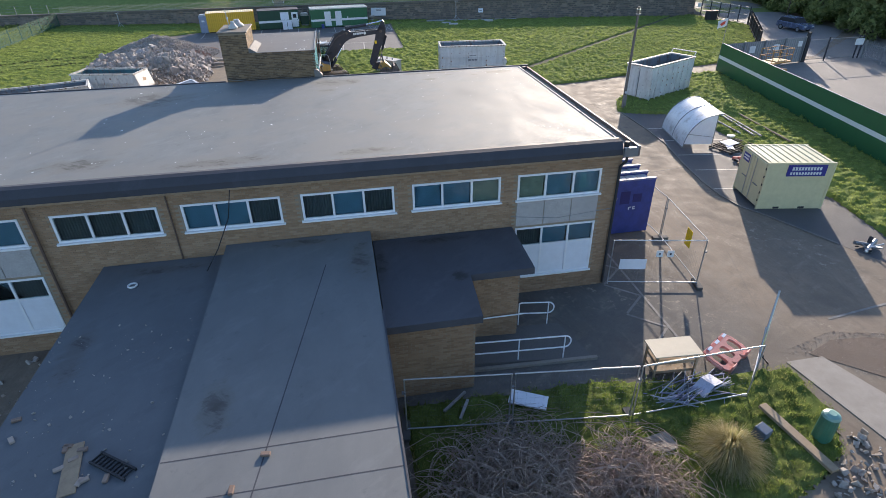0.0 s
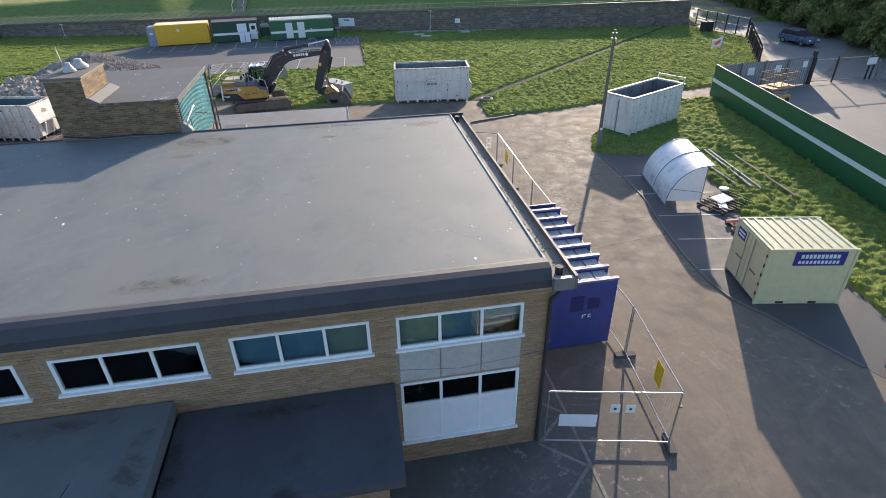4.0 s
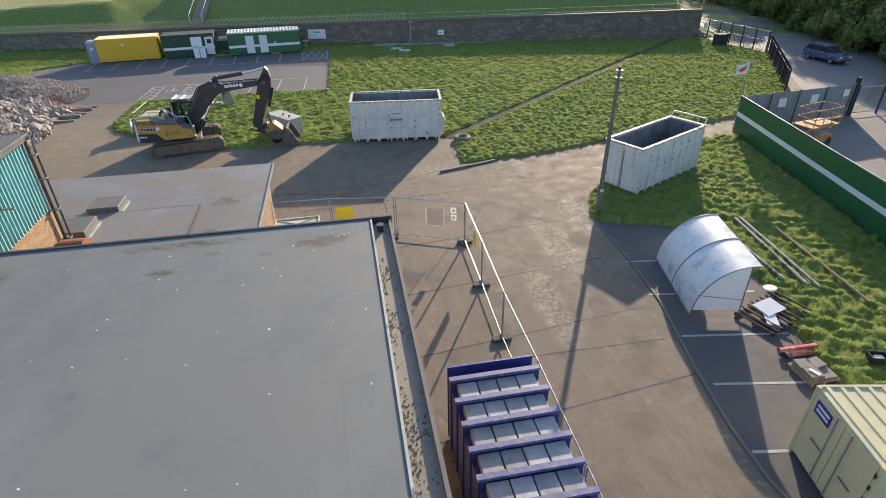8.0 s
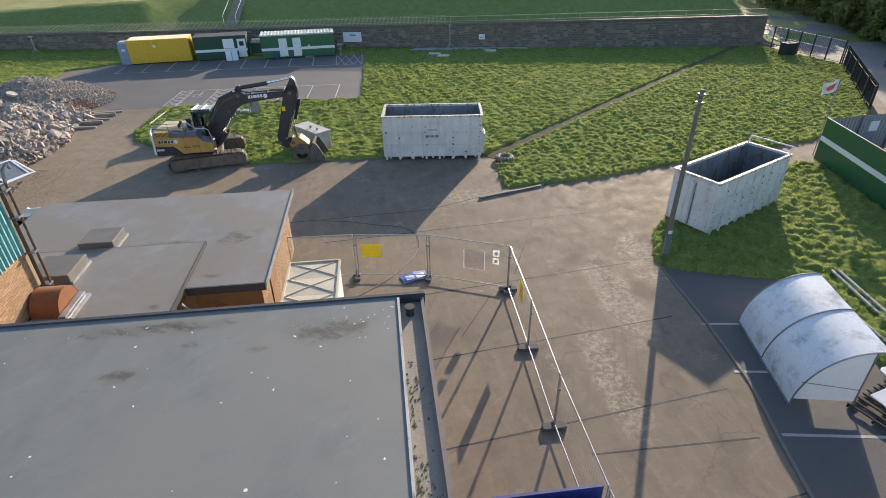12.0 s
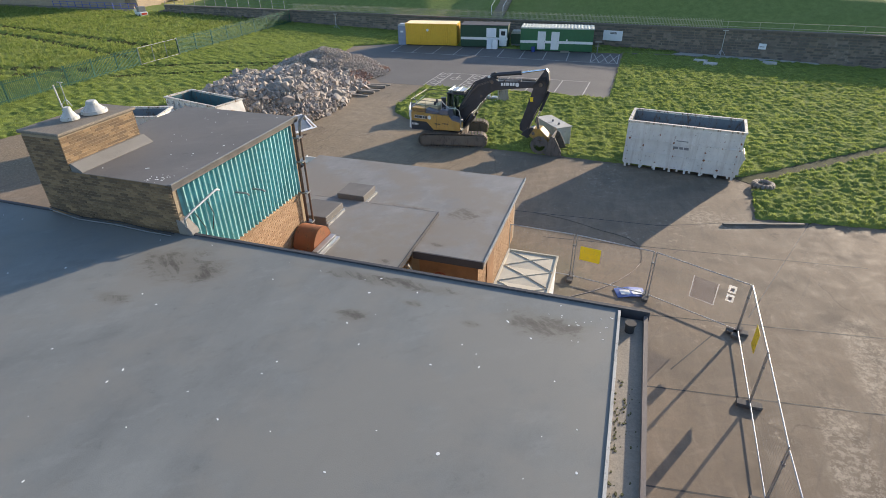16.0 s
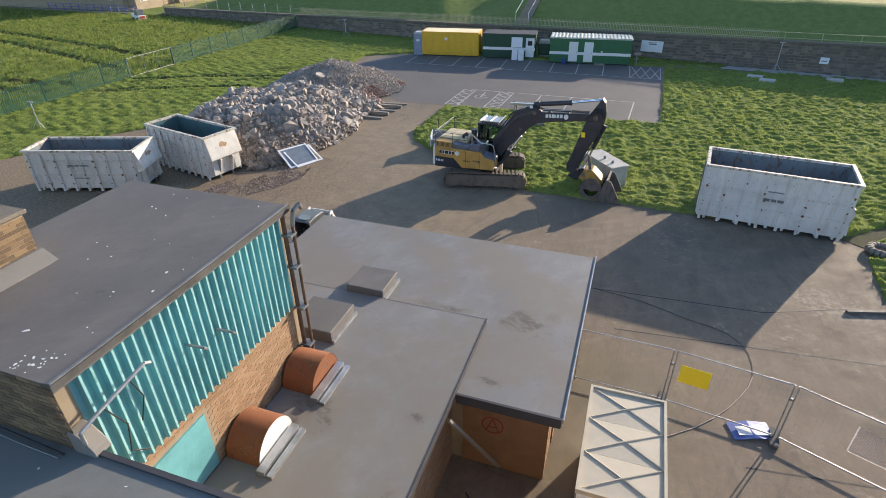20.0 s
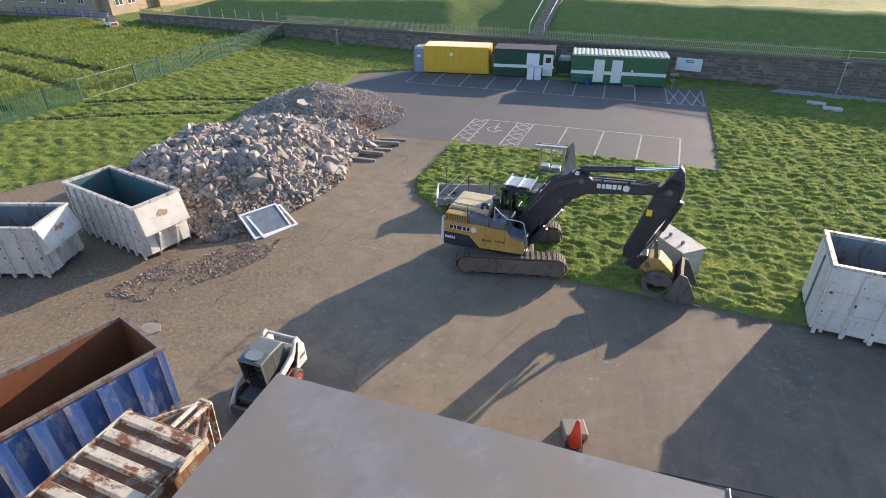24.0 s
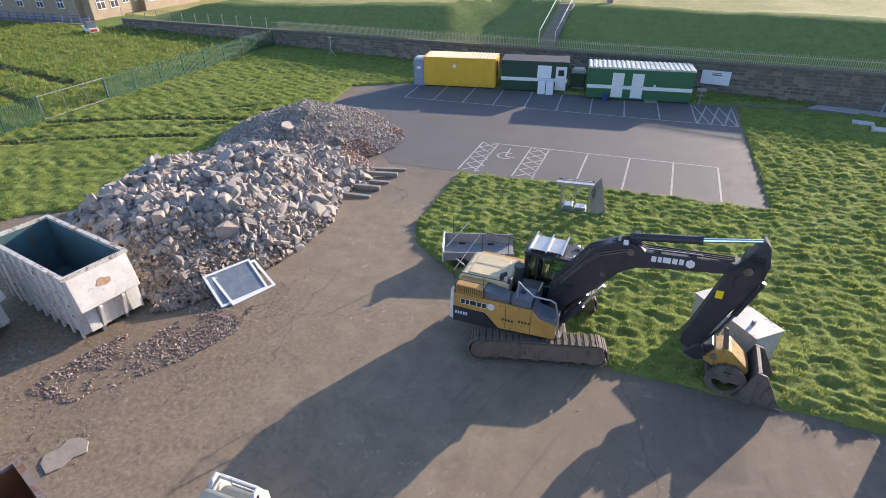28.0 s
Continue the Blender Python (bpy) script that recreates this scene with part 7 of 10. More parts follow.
    part("arm_rib", B().side([(5.55, 4.45), (5.82, 4.75), (5.96, 4.3), (5.9, 3.85), (5.72, 3.5), (5.35, 3.4), (5.3, 3.75), (5.5, 4.05)], -0.262, -0.24), M_exgrey, arm)
    part("link_rod", B().side([(5.42, 2.2), (5.55, 2.15), (5.7, 1.45), (5.56, 1.4)], -0.3, -0.25), M_bucket, arm)
    part("bucket_cylinder", B().tube((6.02, -0.05, 3.7), (5.6, -0.05, 2.5), 0.09, 12), M_exgrey, arm)
    part("cylinder_rod", B().tube((5.6, -0.05, 2.5), (5.35, -0.05, 1.7), 0.05, 10), M_chrome, arm)
    part("warning_label", B().box(4.97, 5.16, -0.248, -0.24, 3.05, 3.3), M_yellowsign, arm)
    part("coupler", B().side([(4.55, 0.98), (4.8, 1.35), (5.3, 1.5), (5.45, 1.25), (5.3, 0.95), (4.95, 0.8)], -0.3, 0.24), M_exgrey, th, "dark quick coupler", bevel=0.03)
    # selector grab: a barred round shell and a solid pan
    cx, cz, R1, R2 = 5.82, 0.55, 0.55, 0.36
    bk = part("bucket", B().tube((cx, -0.55, cz), (cx, 0.5, cz), 0.13, 12), M_bucket, th, "worn steel selector grab")
    for y in (-0.62, 0.5):
        n_ = 22
        P = lambda i, q, yy: (cx + q * math.cos(2 * math.pi * i / n_), yy, cz + q * math.sin(2 * math.pi * i / n_))
        v, f = [], []
        for i in range(n_):
            v += [P(i, R2, y), P(i, R1, y), P(i, R2, y + 0.07), P(i, R1, y + 0.07)]
            a, c = 4 * i, 4 * ((i + 1) % n_)
            f += [(a, a + 1, c + 1, c), (a + 2, c + 2, c + 3, a + 3), (a + 1, a + 3, c + 3, c + 1), (a, c, c + 2, a + 2)]
        ring = B().add(v, f)
        part("shell_ring", ring, M_bucket, bk)
        part("ring_web", B().side([(cx - 0.36, cz - 0.02), (cx + 0.36, cz - 0.02), (cx + 0.3, cz + 0.3), (cx - 0.3, cz + 0.3)], y + 0.02, y + 0.05), M_bucket, bk)
    for i in range(12):
        w = math.radians(110 + 14 * i)
        part("shell_bar", B().tube((cx + 0.5 * math.cos(w), -0.56, cz + 0.5 * math.sin(w)), (cx + 0.5 * math.cos(w), 0.52, cz + 0.5 * math.sin(w)), 0.035, 6), M_bucket, bk)
    pan = [(6.12, 0.12), (6.45, 0.0), (7.15, 0.04), (7.2, 0.3), (6.95, 0.8), (6.75, 1.15), (6.5, 1.22), (6.35, 0.8)]
    for y in (-0.72, 0.56):
        part("pan_cheek", B().side(pan, y, y + 0.06), M_bucket, bk)
    part("pan_plate", B().side([(6.12, 0.1), (6.45, -0.02), (7.18, 0.02), (7.18, 0.09), (6.47, 0.06), (6.15, 0.17)], -0.66, 0.56), M_bucket, bk)
    part("pan_plate", B().side([(6.42, 0.25), (6.5, 0.25), (6.62, 1.2), (6.52, 1.22)], -0.66, 0.56), M_bucket, bk)
    for i in range(5):
        part("tooth", B().side([(7.1, 0.0), (7.42, 0.03), (7.1, 0.1)], -0.68 + 0.29 * i, -0.58 + 0.29 * i), M_bucket, bk)
    part("bracket", B().side([(5.1, 1.0), (5.35, 1.45), (5.75, 1.5), (6.35, 0.95), (6.25, 0.7), (5.6, 0.72)], -0.42, 0.36), M_hitch, th, "worn yellow grab bracket", bevel=0.03)
    for x, z in ((5.35, 1.2), (5.95, 0.98)):
        part("pin", B().tube((x, -0.47, z), (x, 0.42, z), 0.09, 12), M_bucket, th)


excavator()


def trailer():
    """A low steel tray on wheels behind the excavator."""
    th = thing("flat_trailer", along((-5.85, 54.75), (-3.1, 55.5)), "low grey steel trailer with a white end plate behind the excavator", "trailer")
    Mg_ = plain("tray_grey", (0.26, 0.265, 0.27), 0.6, var=0.25)
    part("tray", B().box(0, 2.8, 0, 1.3, 0.42, 0.5), Mg_, th)
    part("side", B().box(0, 2.8, 0, 0.05, 0.5, 0.78), Mg_, th)
    part("side", B().box(0, 2.8, 1.25, 1.3, 0.5, 0.95), Mg_, th)
    part("end_plate", B().box(-0.06, 0.0, -0.03, 1.33, 0.35, 0.98), M_stripe, th, "white end plate")
    for x in (0.7, 1.9):
        for y in (-0.02, 1.12):
            part("wheel", B().tube((x, y, 0.27), (x, y + 0.2, 0.27), 0.27, 16), M_dark, th)
    part("post", B().tube((0.35, 1.28, 0.5), (0.35, 1.28, 1.7), 0.02, 6), M_exgrey, th)
    part("rail", B().path([(0.1, 0.1, 0.98), (1.0, 1.28, 1.5)], 0.02, 6), M_galv, th)


trailer()


def skid_loader():
    th = thing("skid_loader", pose(-6.65, 42.05, 0, 0, 0, 269) @ Matrix.Diagonal((0.82, 0.82, 0.82, 1)), "white compact skid-steer loader with grey cab and red wheels", "loader")
    Mw = worn("loader_white", (0.74, 0.72, 0.68), (0.30, 0.24, 0.19), 0.36, 0.45, 3.0)
    Mg = plain("loader_grey", (0.11, 0.125, 0.125), 0.55, var=0.2)
    Mr = plain("loader_roof", (0.15, 0.17, 0.165), 0.45, var=0.3)
    part("chassis", B().box(-1.2, 0.3, -0.5, 0.5, 0.35, 1.05), Mg, th, bevel=0.05)
    part("foot_well", B().box(0.3, 0.95, -0.5, 0.5, 0.35, 0.62), Mg, th, bevel=0.03)
    part("front_panel", B().box(0.28, 0.34, -0.42, 0.42, 0.62, 1.05), M_dark, th)
    part("engine_cover", B().side([(-1.45, 0.5), (-0.72, 0.5), (-0.72, 1.62), (-1.2, 1.5), (-1.42, 1.2)], -0.5, 0.5), Mg, th, "dark grey engine cover", bevel=0.05)
    part("tail_gate", B().side([(-1.58, 0.5), (-1.46, 0.5), (-1.44, 1.22), (-1.52, 1.18)], -0.55, 0.55), Mw, th, bevel=0.03)
    hub = worn("faded_hub", (0.45, 0.05, 0.04), (0.34, 0.17, 0.14), 0.38, 0.6, 4.0)
    for sx in (-0.65, 0.6):
        for sy in (-1, 1):
            w = part("wheel", B().tube((sx, sy * 0.55, 0.4), (sx, sy * 0.85, 0.4), 0.42, 22), bpy.data.materials.get("dusty_tyre") or plain("dusty_tyre", (0.085, 0.07, 0.06), 0.85), th, bevel=0.05)
            hb = part("hub", B().tube((sx, sy * 0.84, 0.4), (sx, sy * 0.865, 0.4), 0.25, 18), hub, w)
            part("hub_cap", B().tube((sx, sy * 0.862, 0.4), (sx, sy * 0.885, 0.4), 0.11, 12), M_galv, hb)
    cab = part("cab", B().box(-0.72, -0.66, -0.47, 0.47, 1.0, 2.02), Mg, th, "dark grey cab frame")
    for y in (-0.47, 0.41):
        part("pillar", B().side([(0.44, 1.0), (0.5, 1.0), (0.6, 2.02), (0.52, 2.02)], y, y + 0.06), Mg, cab)
    for y in (-0.465, 0.445):
        part("side_screen", B().side([(-0.66, 1.0), (0.45, 1.0), (0.53, 2.02), (-0.66, 2.02)], y, y + 0.02), bpy.data.materials.get("screen_mesh") or plain("screen_mesh", (0.062, 0.07, 0.068), 0.6, var=0.35, grain=70), cab, "dark mesh side screen")
        part("screen_bar", B().box(-0.12, -0.07, y - 0.01, y + 0.03, 1.0, 2.02), Mg, cab)
        part("roof_edge", B().path([(-0.7, y + 0.01, 2.03), (0.5, y + 0.01, 2.06)], 0.022, 6), M_greysteel, cab, "pale worn roof edge")
    part("cab_roof", B().side([(-0.74, 2.0), (0.66, 2.0), (0.62, 2.08), (0.1, 2.13), (-0.6, 2.11)], -0.49, 0.49), Mr, cab, bevel=0.03)
    part("roof_hatch", B().prism([(0.24 * math.copysign(abs(math.cos(w)) ** 0.7, math.cos(w)) + 0.3, 0.31 * math.copysign(abs(math.sin(w)) ** 0.7, math.sin(w))) for w in (i * math.pi / 9 for i in range(18))], 2.1, 2.145), plain("hatch_grey", (0.21, 0.25, 0.25), 0.4, var=0.2), cab, "paler oval roof hatch")
    for y in (-0.3, 0.3):
        part("front_bar", B().path([(0.6, y, 2.0), (0.55, y * 0.8, 1.5), (0.5, y, 1.05)], 0.018, 6), M_dark, cab)
    part("seat", B().box(-0.45, 0.05, -0.25, 0.25, 1.0, 1.15).box(-0.5, -0.38, -0.25, 0.25, 1.15, 1.7), M_dark, cab, bevel=0.03)
    part("lever", B().path([(0.3, -0.3, 1.0), (0.25, -0.25, 1.4)], 0.02, 6), M_dark, cab)
    part("lap_bar", B().path([(-0.4, -0.3, 1.35), (0.15, -0.3, 1.3), (0.15, 0.3, 1.3), (-0.4, 0.3, 1.35)], 0.02, 6), M_galv, cab)
    for y in (-0.72, 0.6):
        o = -0.012 if y < 0 else 0.132
        arm = part("lift_arm", B().side([(-1.3, 1.62), (-1.26, 1.86), (-0.98, 1.86), (-0.7, 1.5), (0.75, 0.98), (1.25, 0.42), (1.15, 0.26), (0.6, 0.72), (-0.8, 1.2), (-1.02, 1.5)], y, y + 0.12), Mw, th, bevel=0.025)
        part("arm_end", B().box(1.08, 1.24, y, y + 0.12, 0.12, 0.42), Mw, arm, bevel=0.02)
        tw = part("arm_tower", B().side([(-1.55, 0.6), (-0.82, 0.6), (-0.95, 1.2), (-1.12, 1.5), (-1.5, 1.45)], y, y + 0.12), Mw, th, bevel=0.03)
        part("link", B().side([(-1.5, 1.35), (-1.3, 1.35), (-1.0, 1.9), (-1.22, 1.95)], y + 0.02, y + 0.1), Mw, tw, bevel=0.02)
        part("cylinder", B().tube((-0.78, y + o, 0.95), (-0.98, y + o, 1.42), 0.05, 10).tube((-0.98, y + o, 1.42), (-1.1, y + o, 1.76), 0.03, 8), M_dark, tw, "black lift cylinder")
        part("pivot", B().tube((-0.8, y - 0.02, 0.95), (-0.8, y + 0.14, 0.95), 0.1, 12), M_dark, tw)
        part("fender", B().path([(-1.1, y + 0.06, 0.6), (-0.98, y + 0.06, 0.82), (-0.65, y + 0.06, 0.9), (-0.3, y + 0.06, 0.8), (-0.2, y + 0.06, 0.62)], 0.05, 6), hub, th)
        part("decal", B().box(-1.42, -1.12, y + o - 0.003, y + o + 0.003, 0.98, 1.1) if y > 0 else B().box(-1.42, -1.12, y - 0.004, y - 0.001, 0.98, 1.1), M_greysteel, tw)
    part("cross_bar", B().box(-1.3, -1.2, -0.6, 0.6, 1.72, 1.84), Mw, th, bevel=0.02)
    part("front_plate", B().box(1.2, 1.3, -0.6, 0.6, 0.15, 0.5), Mg, th)


skid_loader()

# ---- rubble ----


def rubble_mat():
    n = Nodes("rubble")
    info = n.t.nodes.new("ShaderNodeObjectInfo")
    add = n.t.nodes.new("ShaderNodeMath")
    add.operation = "ADD"
    n.link(info.outputs["Random"], add.inputs[0])
    n.link(n.geo.outputs["Random Per Island"], add.inputs[1])
    fr = n.t.nodes.new("ShaderNodeMath")
    fr.operation = "FRACT"
    n.link(add.outputs[0], fr.inputs[0])
    col = n.ramp(fr.outputs[0], [(0.0, (0.24, 0.212, 0.185)), (0.3, (0.345, 0.31, 0.275)), (0.65, (0.395, 0.35, 0.31)), (0.84, (0.33, 0.25, 0.20)), (1.0, (0.47, 0.43, 0.385))])
    fine = n.noise(n.coord(), 18.0, 5.0, 0.7)
    big_ = n.noise(n.coord(), 2.2, 5.0, 0.7)
    col = n.mix(0.3, col, n.ramp(fine, [(0.3, (0.16, 0.135, 0.11)), (0.7, (0.60, 0.54, 0.47))]))
    col = n.mix(n.ramp(big_, [(0.5, 0.0), (0.7, 0.35)]), col, (0.27, 0.22, 0.175))
    n.bump(fine, 0.6, 0.03)
    return n.done(col, 0.95)


M_rubble = rubble_mat()
HEAPS = [(-18.0, 55.7, 6.0, 7.3, 2.05, 1.6), (-19.6, 67.0, 5.5, 6.6, 2.1, 1.0), (-16.7, 61.4, 4.4, 4.0, 1.2, 1.4), (-16.3, 67.4, 3.3, 3.8, 0.95, 1.0), (-15.3, 52.6, 2.4, 3.4, 1.2, 1.4), (-15.7, 50.9, 2.3, 2.5, 0.5, 1.0)]


def heap_height(x, y):
    """Heaps with broad tops and talus sides: centre, radii, height, steepness."""
    h = np.zeros(np.shape(x))
    for cx, cy, rx, ry, top, k in HEAPS:
        d = np.sqrt(((x - cx) / rx) ** 2 + ((y - cy) / ry) ** 2)
        u = np.clip((1 - d) * k, 0, 1)
        h = np.maximum(h, top * (np.sin(u * math.pi / 2) if k > 1 else 0.5 * np.sin(u * math.pi / 2) + 0.5 * u))
    h = h * (1.0 + 0.11 * wavy(x, y, 91, 1.2) + 0.07 * wavy(x, y, 92, 3.0))
    u, w = (x + 20.65) * 0.9757 - (y - 47.95) * 0.2191, (x + 20.65) * 0.2191 + (y - 47.95) * 0.9757     # clear of the skip that stands in its foot
    return np.where((u > -0.6) & (u < 5.5) & (w < 2.3), 0.0, h)


def hull_of(points):
    """Vertices and triangles of the convex hull of points."""
    bm = bmesh.new()
    for p in points:
        bm.verts.new(p)
    bmesh.ops.convex_hull(bm, input=bm.verts)
    loose = [q for q in bm.verts if not q.link_faces]
    bmesh.ops.delete(bm, geom=loose, context="VERTS")
    bmesh.ops.recalc_face_normals(bm, faces=bm.faces)
    bm.verts.index_update()
    out = np.array([q.co[:] for q in bm.verts]), np.array([[q.index for q in f.verts] for f in bm.faces])
    bm.free()
    return out


def chunk_shapes(r, n, points=11):
    """Broken lumps: jittered blocks with corners struck off, some of them slabs."""
    out = []
    for _ in range(n):
        pts = []
        for c in ((x, y, z) for z in (-1, 1) for y in (-1, 1) for x in (-1, 1)):
            c = np.array(c) * r.uniform(0.42, 1.0, 3)
            if r.uniform() < (points - 8) / 10.0:
                for k in range(3):
                    q = c.copy()
                    q[k] *= r.uniform(0.2, 0.7)
                    pts.append(q)
            else:
                pts.append(c)
        out.append(hull_of(np.array(pts) * np.array([1.0, r.uniform(0.5, 0.95), r.uniform(0.2, 0.62)])))
    return out


def turn_rows(r, n):
    q = r.normal(0, 1, (n, 4))
    q /= np.linalg.norm(q, axis=1)[:, None]
    w, x, y, z = q.T
    return np.stack([np.stack([1 - 2 * (y * y + z * z), 2 * (x * y - z * w), 2 * (x * z + y * w)], -1),
                     np.stack([2 * (x * y + z * w), 1 - 2 * (x * x + z * z), 2 * (y * z - x * w)], -1),
                     np.stack([2 * (x * z - y * w), 2 * (y * z + x * w), 1 - 2 * (x * x + y * y)], -1)], 1)


def scatter(name, x, y, z, s, r, material, parent=None, points=9):
    shapes = chunk_shapes(r, 20, points)
    pick = r.randint(0, 20, len(x))
    rot = turn_rows(r, len(x))
    vs, fs, base = [], [], 0
    for k, (sv, sf) in enumerate(shapes):
        m = np.nonzero(pick == k)[0]
        if not len(m):
            continue
        v = np.einsum("nij,kj->nki", rot[m], sv) * s[m][:, None, None]
        v += np.stack([x[m], y[m], z[m]], -1)[:, None, :]
        vs.append(v.reshape(-1, 3))
        fs.append((base + np.arange(len(m))[:, None, None] * len(sv) + sf[None]).reshape(-1, 3))
        base += len(m) * len(sv)
    ob = new(name, array_mesh(name, np.concatenate(vs), np.concatenate(fs), material))
    ob.parent = parent
    return tagged(ob, kind="stuff")


def rubble_heap():
    r = np.random.RandomState(8)
    th = thing("rubble_heap", pose(0, 0, 0), "long heap of broken concrete and brick rubble", "rubble")
    step = 0.4
    xs, ys = np.arange(-28, -9, step), np.arange(45, 77.5, step)
    X, Y = np.meshgrid(xs, ys)
    Z = heap_height(X, Y) * 0.99 - 0.1 + np.where(heap_height(X, Y) > 0.1, 0.10 * r.uniform(-1, 1, X.shape), 0)
    idx = np.arange(X.size).reshape(X.shape)
    f = np.stack([idx[:-1, :-1], idx[:-1, 1:], idx[1:, 1:], idx[1:, :-1]], -1).reshape(-1, 4)
    keep = (heap_height(X, Y).ravel()[f] > 0.12).all(1)
    fill = new("fine_rubble", array_mesh("fine_rubble", np.stack([X, Y, Z], -1).reshape(-1, 3), f[keep], ground_mat("rubble_fines", (0.33, 0.275, 0.225), (0.20, 0.16, 0.125), (0.44, 0.38, 0.32), 1.5, 0.95)))
    fill.parent = th
    for n, y0, y1, smin, smax in ((9000, 46, 63.0, 0.07, 0.36), (26000, 60.5, 76, 0.04, 0.13), (24000, 46, 63, 0.03, 0.11)):
        x, y = r.uniform(-27, -10, n), r.uniform(y0, y1, n)
        h = heap_height(x, y)
        foot = np.clip((52.6 - y + 0.35 * (x + 15)) / 2.5, 0, 1)          # the skip side of the heap is finer
        ok = (h > 0.04) & ((smax < 0.2) | (r.uniform(0, 1, n) > foot * 0.9))
        x, y, h = x[ok], y[ok], h[ok]
        s = smin + (smax - smin) * r.uniform(0, 1, len(x)) ** 2.2
        scatter("rubble", x, y, h * 0.97 + s * r.uniform(-0.35, 0.35, len(x)), s, r, M_rubble, th, 13)
    n = 14000
    x, y = r.uniform(-21, -11, n), r.uniform(46.5, 54.0, n)
    h = heap_height(x, y)
    ok = (h > 0.02) & (52.6 - y + 0.35 * (x + 15) + 1.2 * wavy(x, y, 71, 0.8) > r.uniform(0, 1.5, n))
    x, y, h = x[ok], y[ok], h[ok]
    s = 0.04 + 0.16 * r.uniform(0, 1, len(x)) ** 2
    scatter("brick_rubble", x, y, h * 0.97 + s * 0.4, s, r, brick_mat("brown_rubble", (0.20, 0.145, 0.105), (0.31, 0.245, 0.19), (0.38, 0.33, 0.275)), th)
    for x, y, s, tilt in ((-19.0, 64.6, 0.85, 20), (-16.6, 60.4, 0.5, 12), (-21.9, 56.2, 0.8, -16), (-20.6, 55.2, 0.55, 24), (-15.9, 65.0, 0.45, 30)):
        h = float(heap_height(np.array(x), np.array(y)))
        part("slab", B().prism([(s * r.uniform(0.8, 1.1) * math.cos(w * 0.9), 0.6 * s * r.uniform(0.75, 1.1) * math.sin(w * 0.9)) for w in range(7)], -0.05, 0.1, pose(x, y, h + 0.12, tilt, 6, 20 + 40 * tilt)), M_rubble, th, bevel=0.02)
    n = 9000
    x, y = r.uniform(-18, -10, n), r.uniform(62, 76, n)
    h = heap_height(x, y)
    ok = (h > 0.04) & (wavy(x, y, 77, 0.9) + (x + 14) * 0.35 > 0.1)
    x, y, h = x[ok], y[ok], h[ok]
    s = r.uniform(0.05, 0.1, len(x))
    scatter("brick_rubble", x, y, h * 0.95 + s * 0.6, s, r, brick_mat("red_rubble", (0.20, 0.10, 0.07), (0.33, 0.19, 0.14), (0.40, 0.30, 0.24)), th)
    meshes = []
    for sh in chunk_shapes(r, 12, 13):
        meshes.append(B().add(sh[0], [tuple(int(i) for i in q) for q in sh[1]]).mesh("chunk", M_rubble, 0.04))
    k = 0
    while k < 290:
        x, y = r.uniform(-24.5, -11.8), r.uniform(48, 63.0)
        h = float(heap_height(np.array(x), np.array(y)))
        if h < 0.12 or (52.6 - y + 0.35 * (x + 15) > 0.5 and r.uniform() < 0.85):
            continue
        o = new("chunk", meshes[k % 12])
        o.parent = th
        s = 0.17 + 0.36 * r.uniform() ** 2.6
        o.matrix_basis = Matrix.Translation((x, y, h + s * 0.05)) @ Euler(r.uniform(0, 6.28, 3)).to_matrix().to_4x4() @ Matrix.Diagonal((s, s, s, 1))
        k += 1


rubble_heap()


def debris(name, n, x0, x1, y0, y1, s0, s1, seed, material, label, shape=None, base=0.0, clumped=False):
    r = np.random.RandomState(seed)
    x, y = r.uniform(x0, x1, n), r.uniform(y0, y1, n)
    if clumped:
        ok = wavy(x, y, seed, 2.2) + 0.6 * wavy(x, y, seed + 1, 5.0) + r.normal(0, 0.55, n) > 0.25
        x, y = x[ok], y[ok]
    if shape:
        ok = inside(shape, x, y)
        x, y = x[ok], y[ok]
    s = s0 + (s1 - s0) * r.uniform(0, 1, len(x)) ** 3
    ob = scatter(name, x, y, base + s * 0.3, s, r, material)
    return tagged(ob, label, "debris")


M_drift = brick_mat("drift_bits", (0.11, 0.072, 0.058), (0.30, 0.22, 0.17), (0.56, 0.48, 0.40))
M_brickbits = brick_mat("brick_bits", (0.14, 0.088, 0.068), (0.29, 0.205, 0.155), (0.50, 0.42, 0.35))
debris("debris", 56000, -16.8, -11, 43.6, 51.4, 0.01, 0.06, 13, M_drift, "dense dark drift of brick crumbs and splinters beside the heap", [(-15.6, 44.4), (-13.9, 44.5), (-12.7, 46.2), (-12.0, 47.1), (-11.3, 48.7), (-11.6, 50.2), (-12.8, 51.2), (-14.0, 48.9), (-14.9, 47.3), (-15.4, 46.0)], clumped=True)
debris("debris", 30000, -24, -9, 42, 52, 0.006, 0.03, 3, M_brickbits, "strewn brick crumbs and splinters on the earth", [(-24, 43.5), (-14, 41.5), (-10.8, 45.5), (-10.3, 52), (-14, 52), (-16, 46), (-24, 47)], clumped=True)
debris("debris", 900, -14, 3, 40, 58, 0.008, 0.03, 4, M_brickbits, "sparse grit on the yard")
debris("debris", 1500, -30, -8.4, 4, 16, 0.03, 0.2, 5, M_rubble, "broken brick rubble beside the link wing")
debris("debris", 260, -8.0, -4.4, 1.5, 13, 0.01, 0.05, 6, M_rubble, "crumbs of brick on the low roof", base=3.0)
sheet("earth_patch", [(14.0, 11.15), (14.7, 10.5), (15.5, 9.75), (17.4, 9.6), (17.6, 11.1), (16.4, 11.5), (15.2, 11.6)], 0.012, M_soil, "dark earth spilled on the tarmac", "earth")
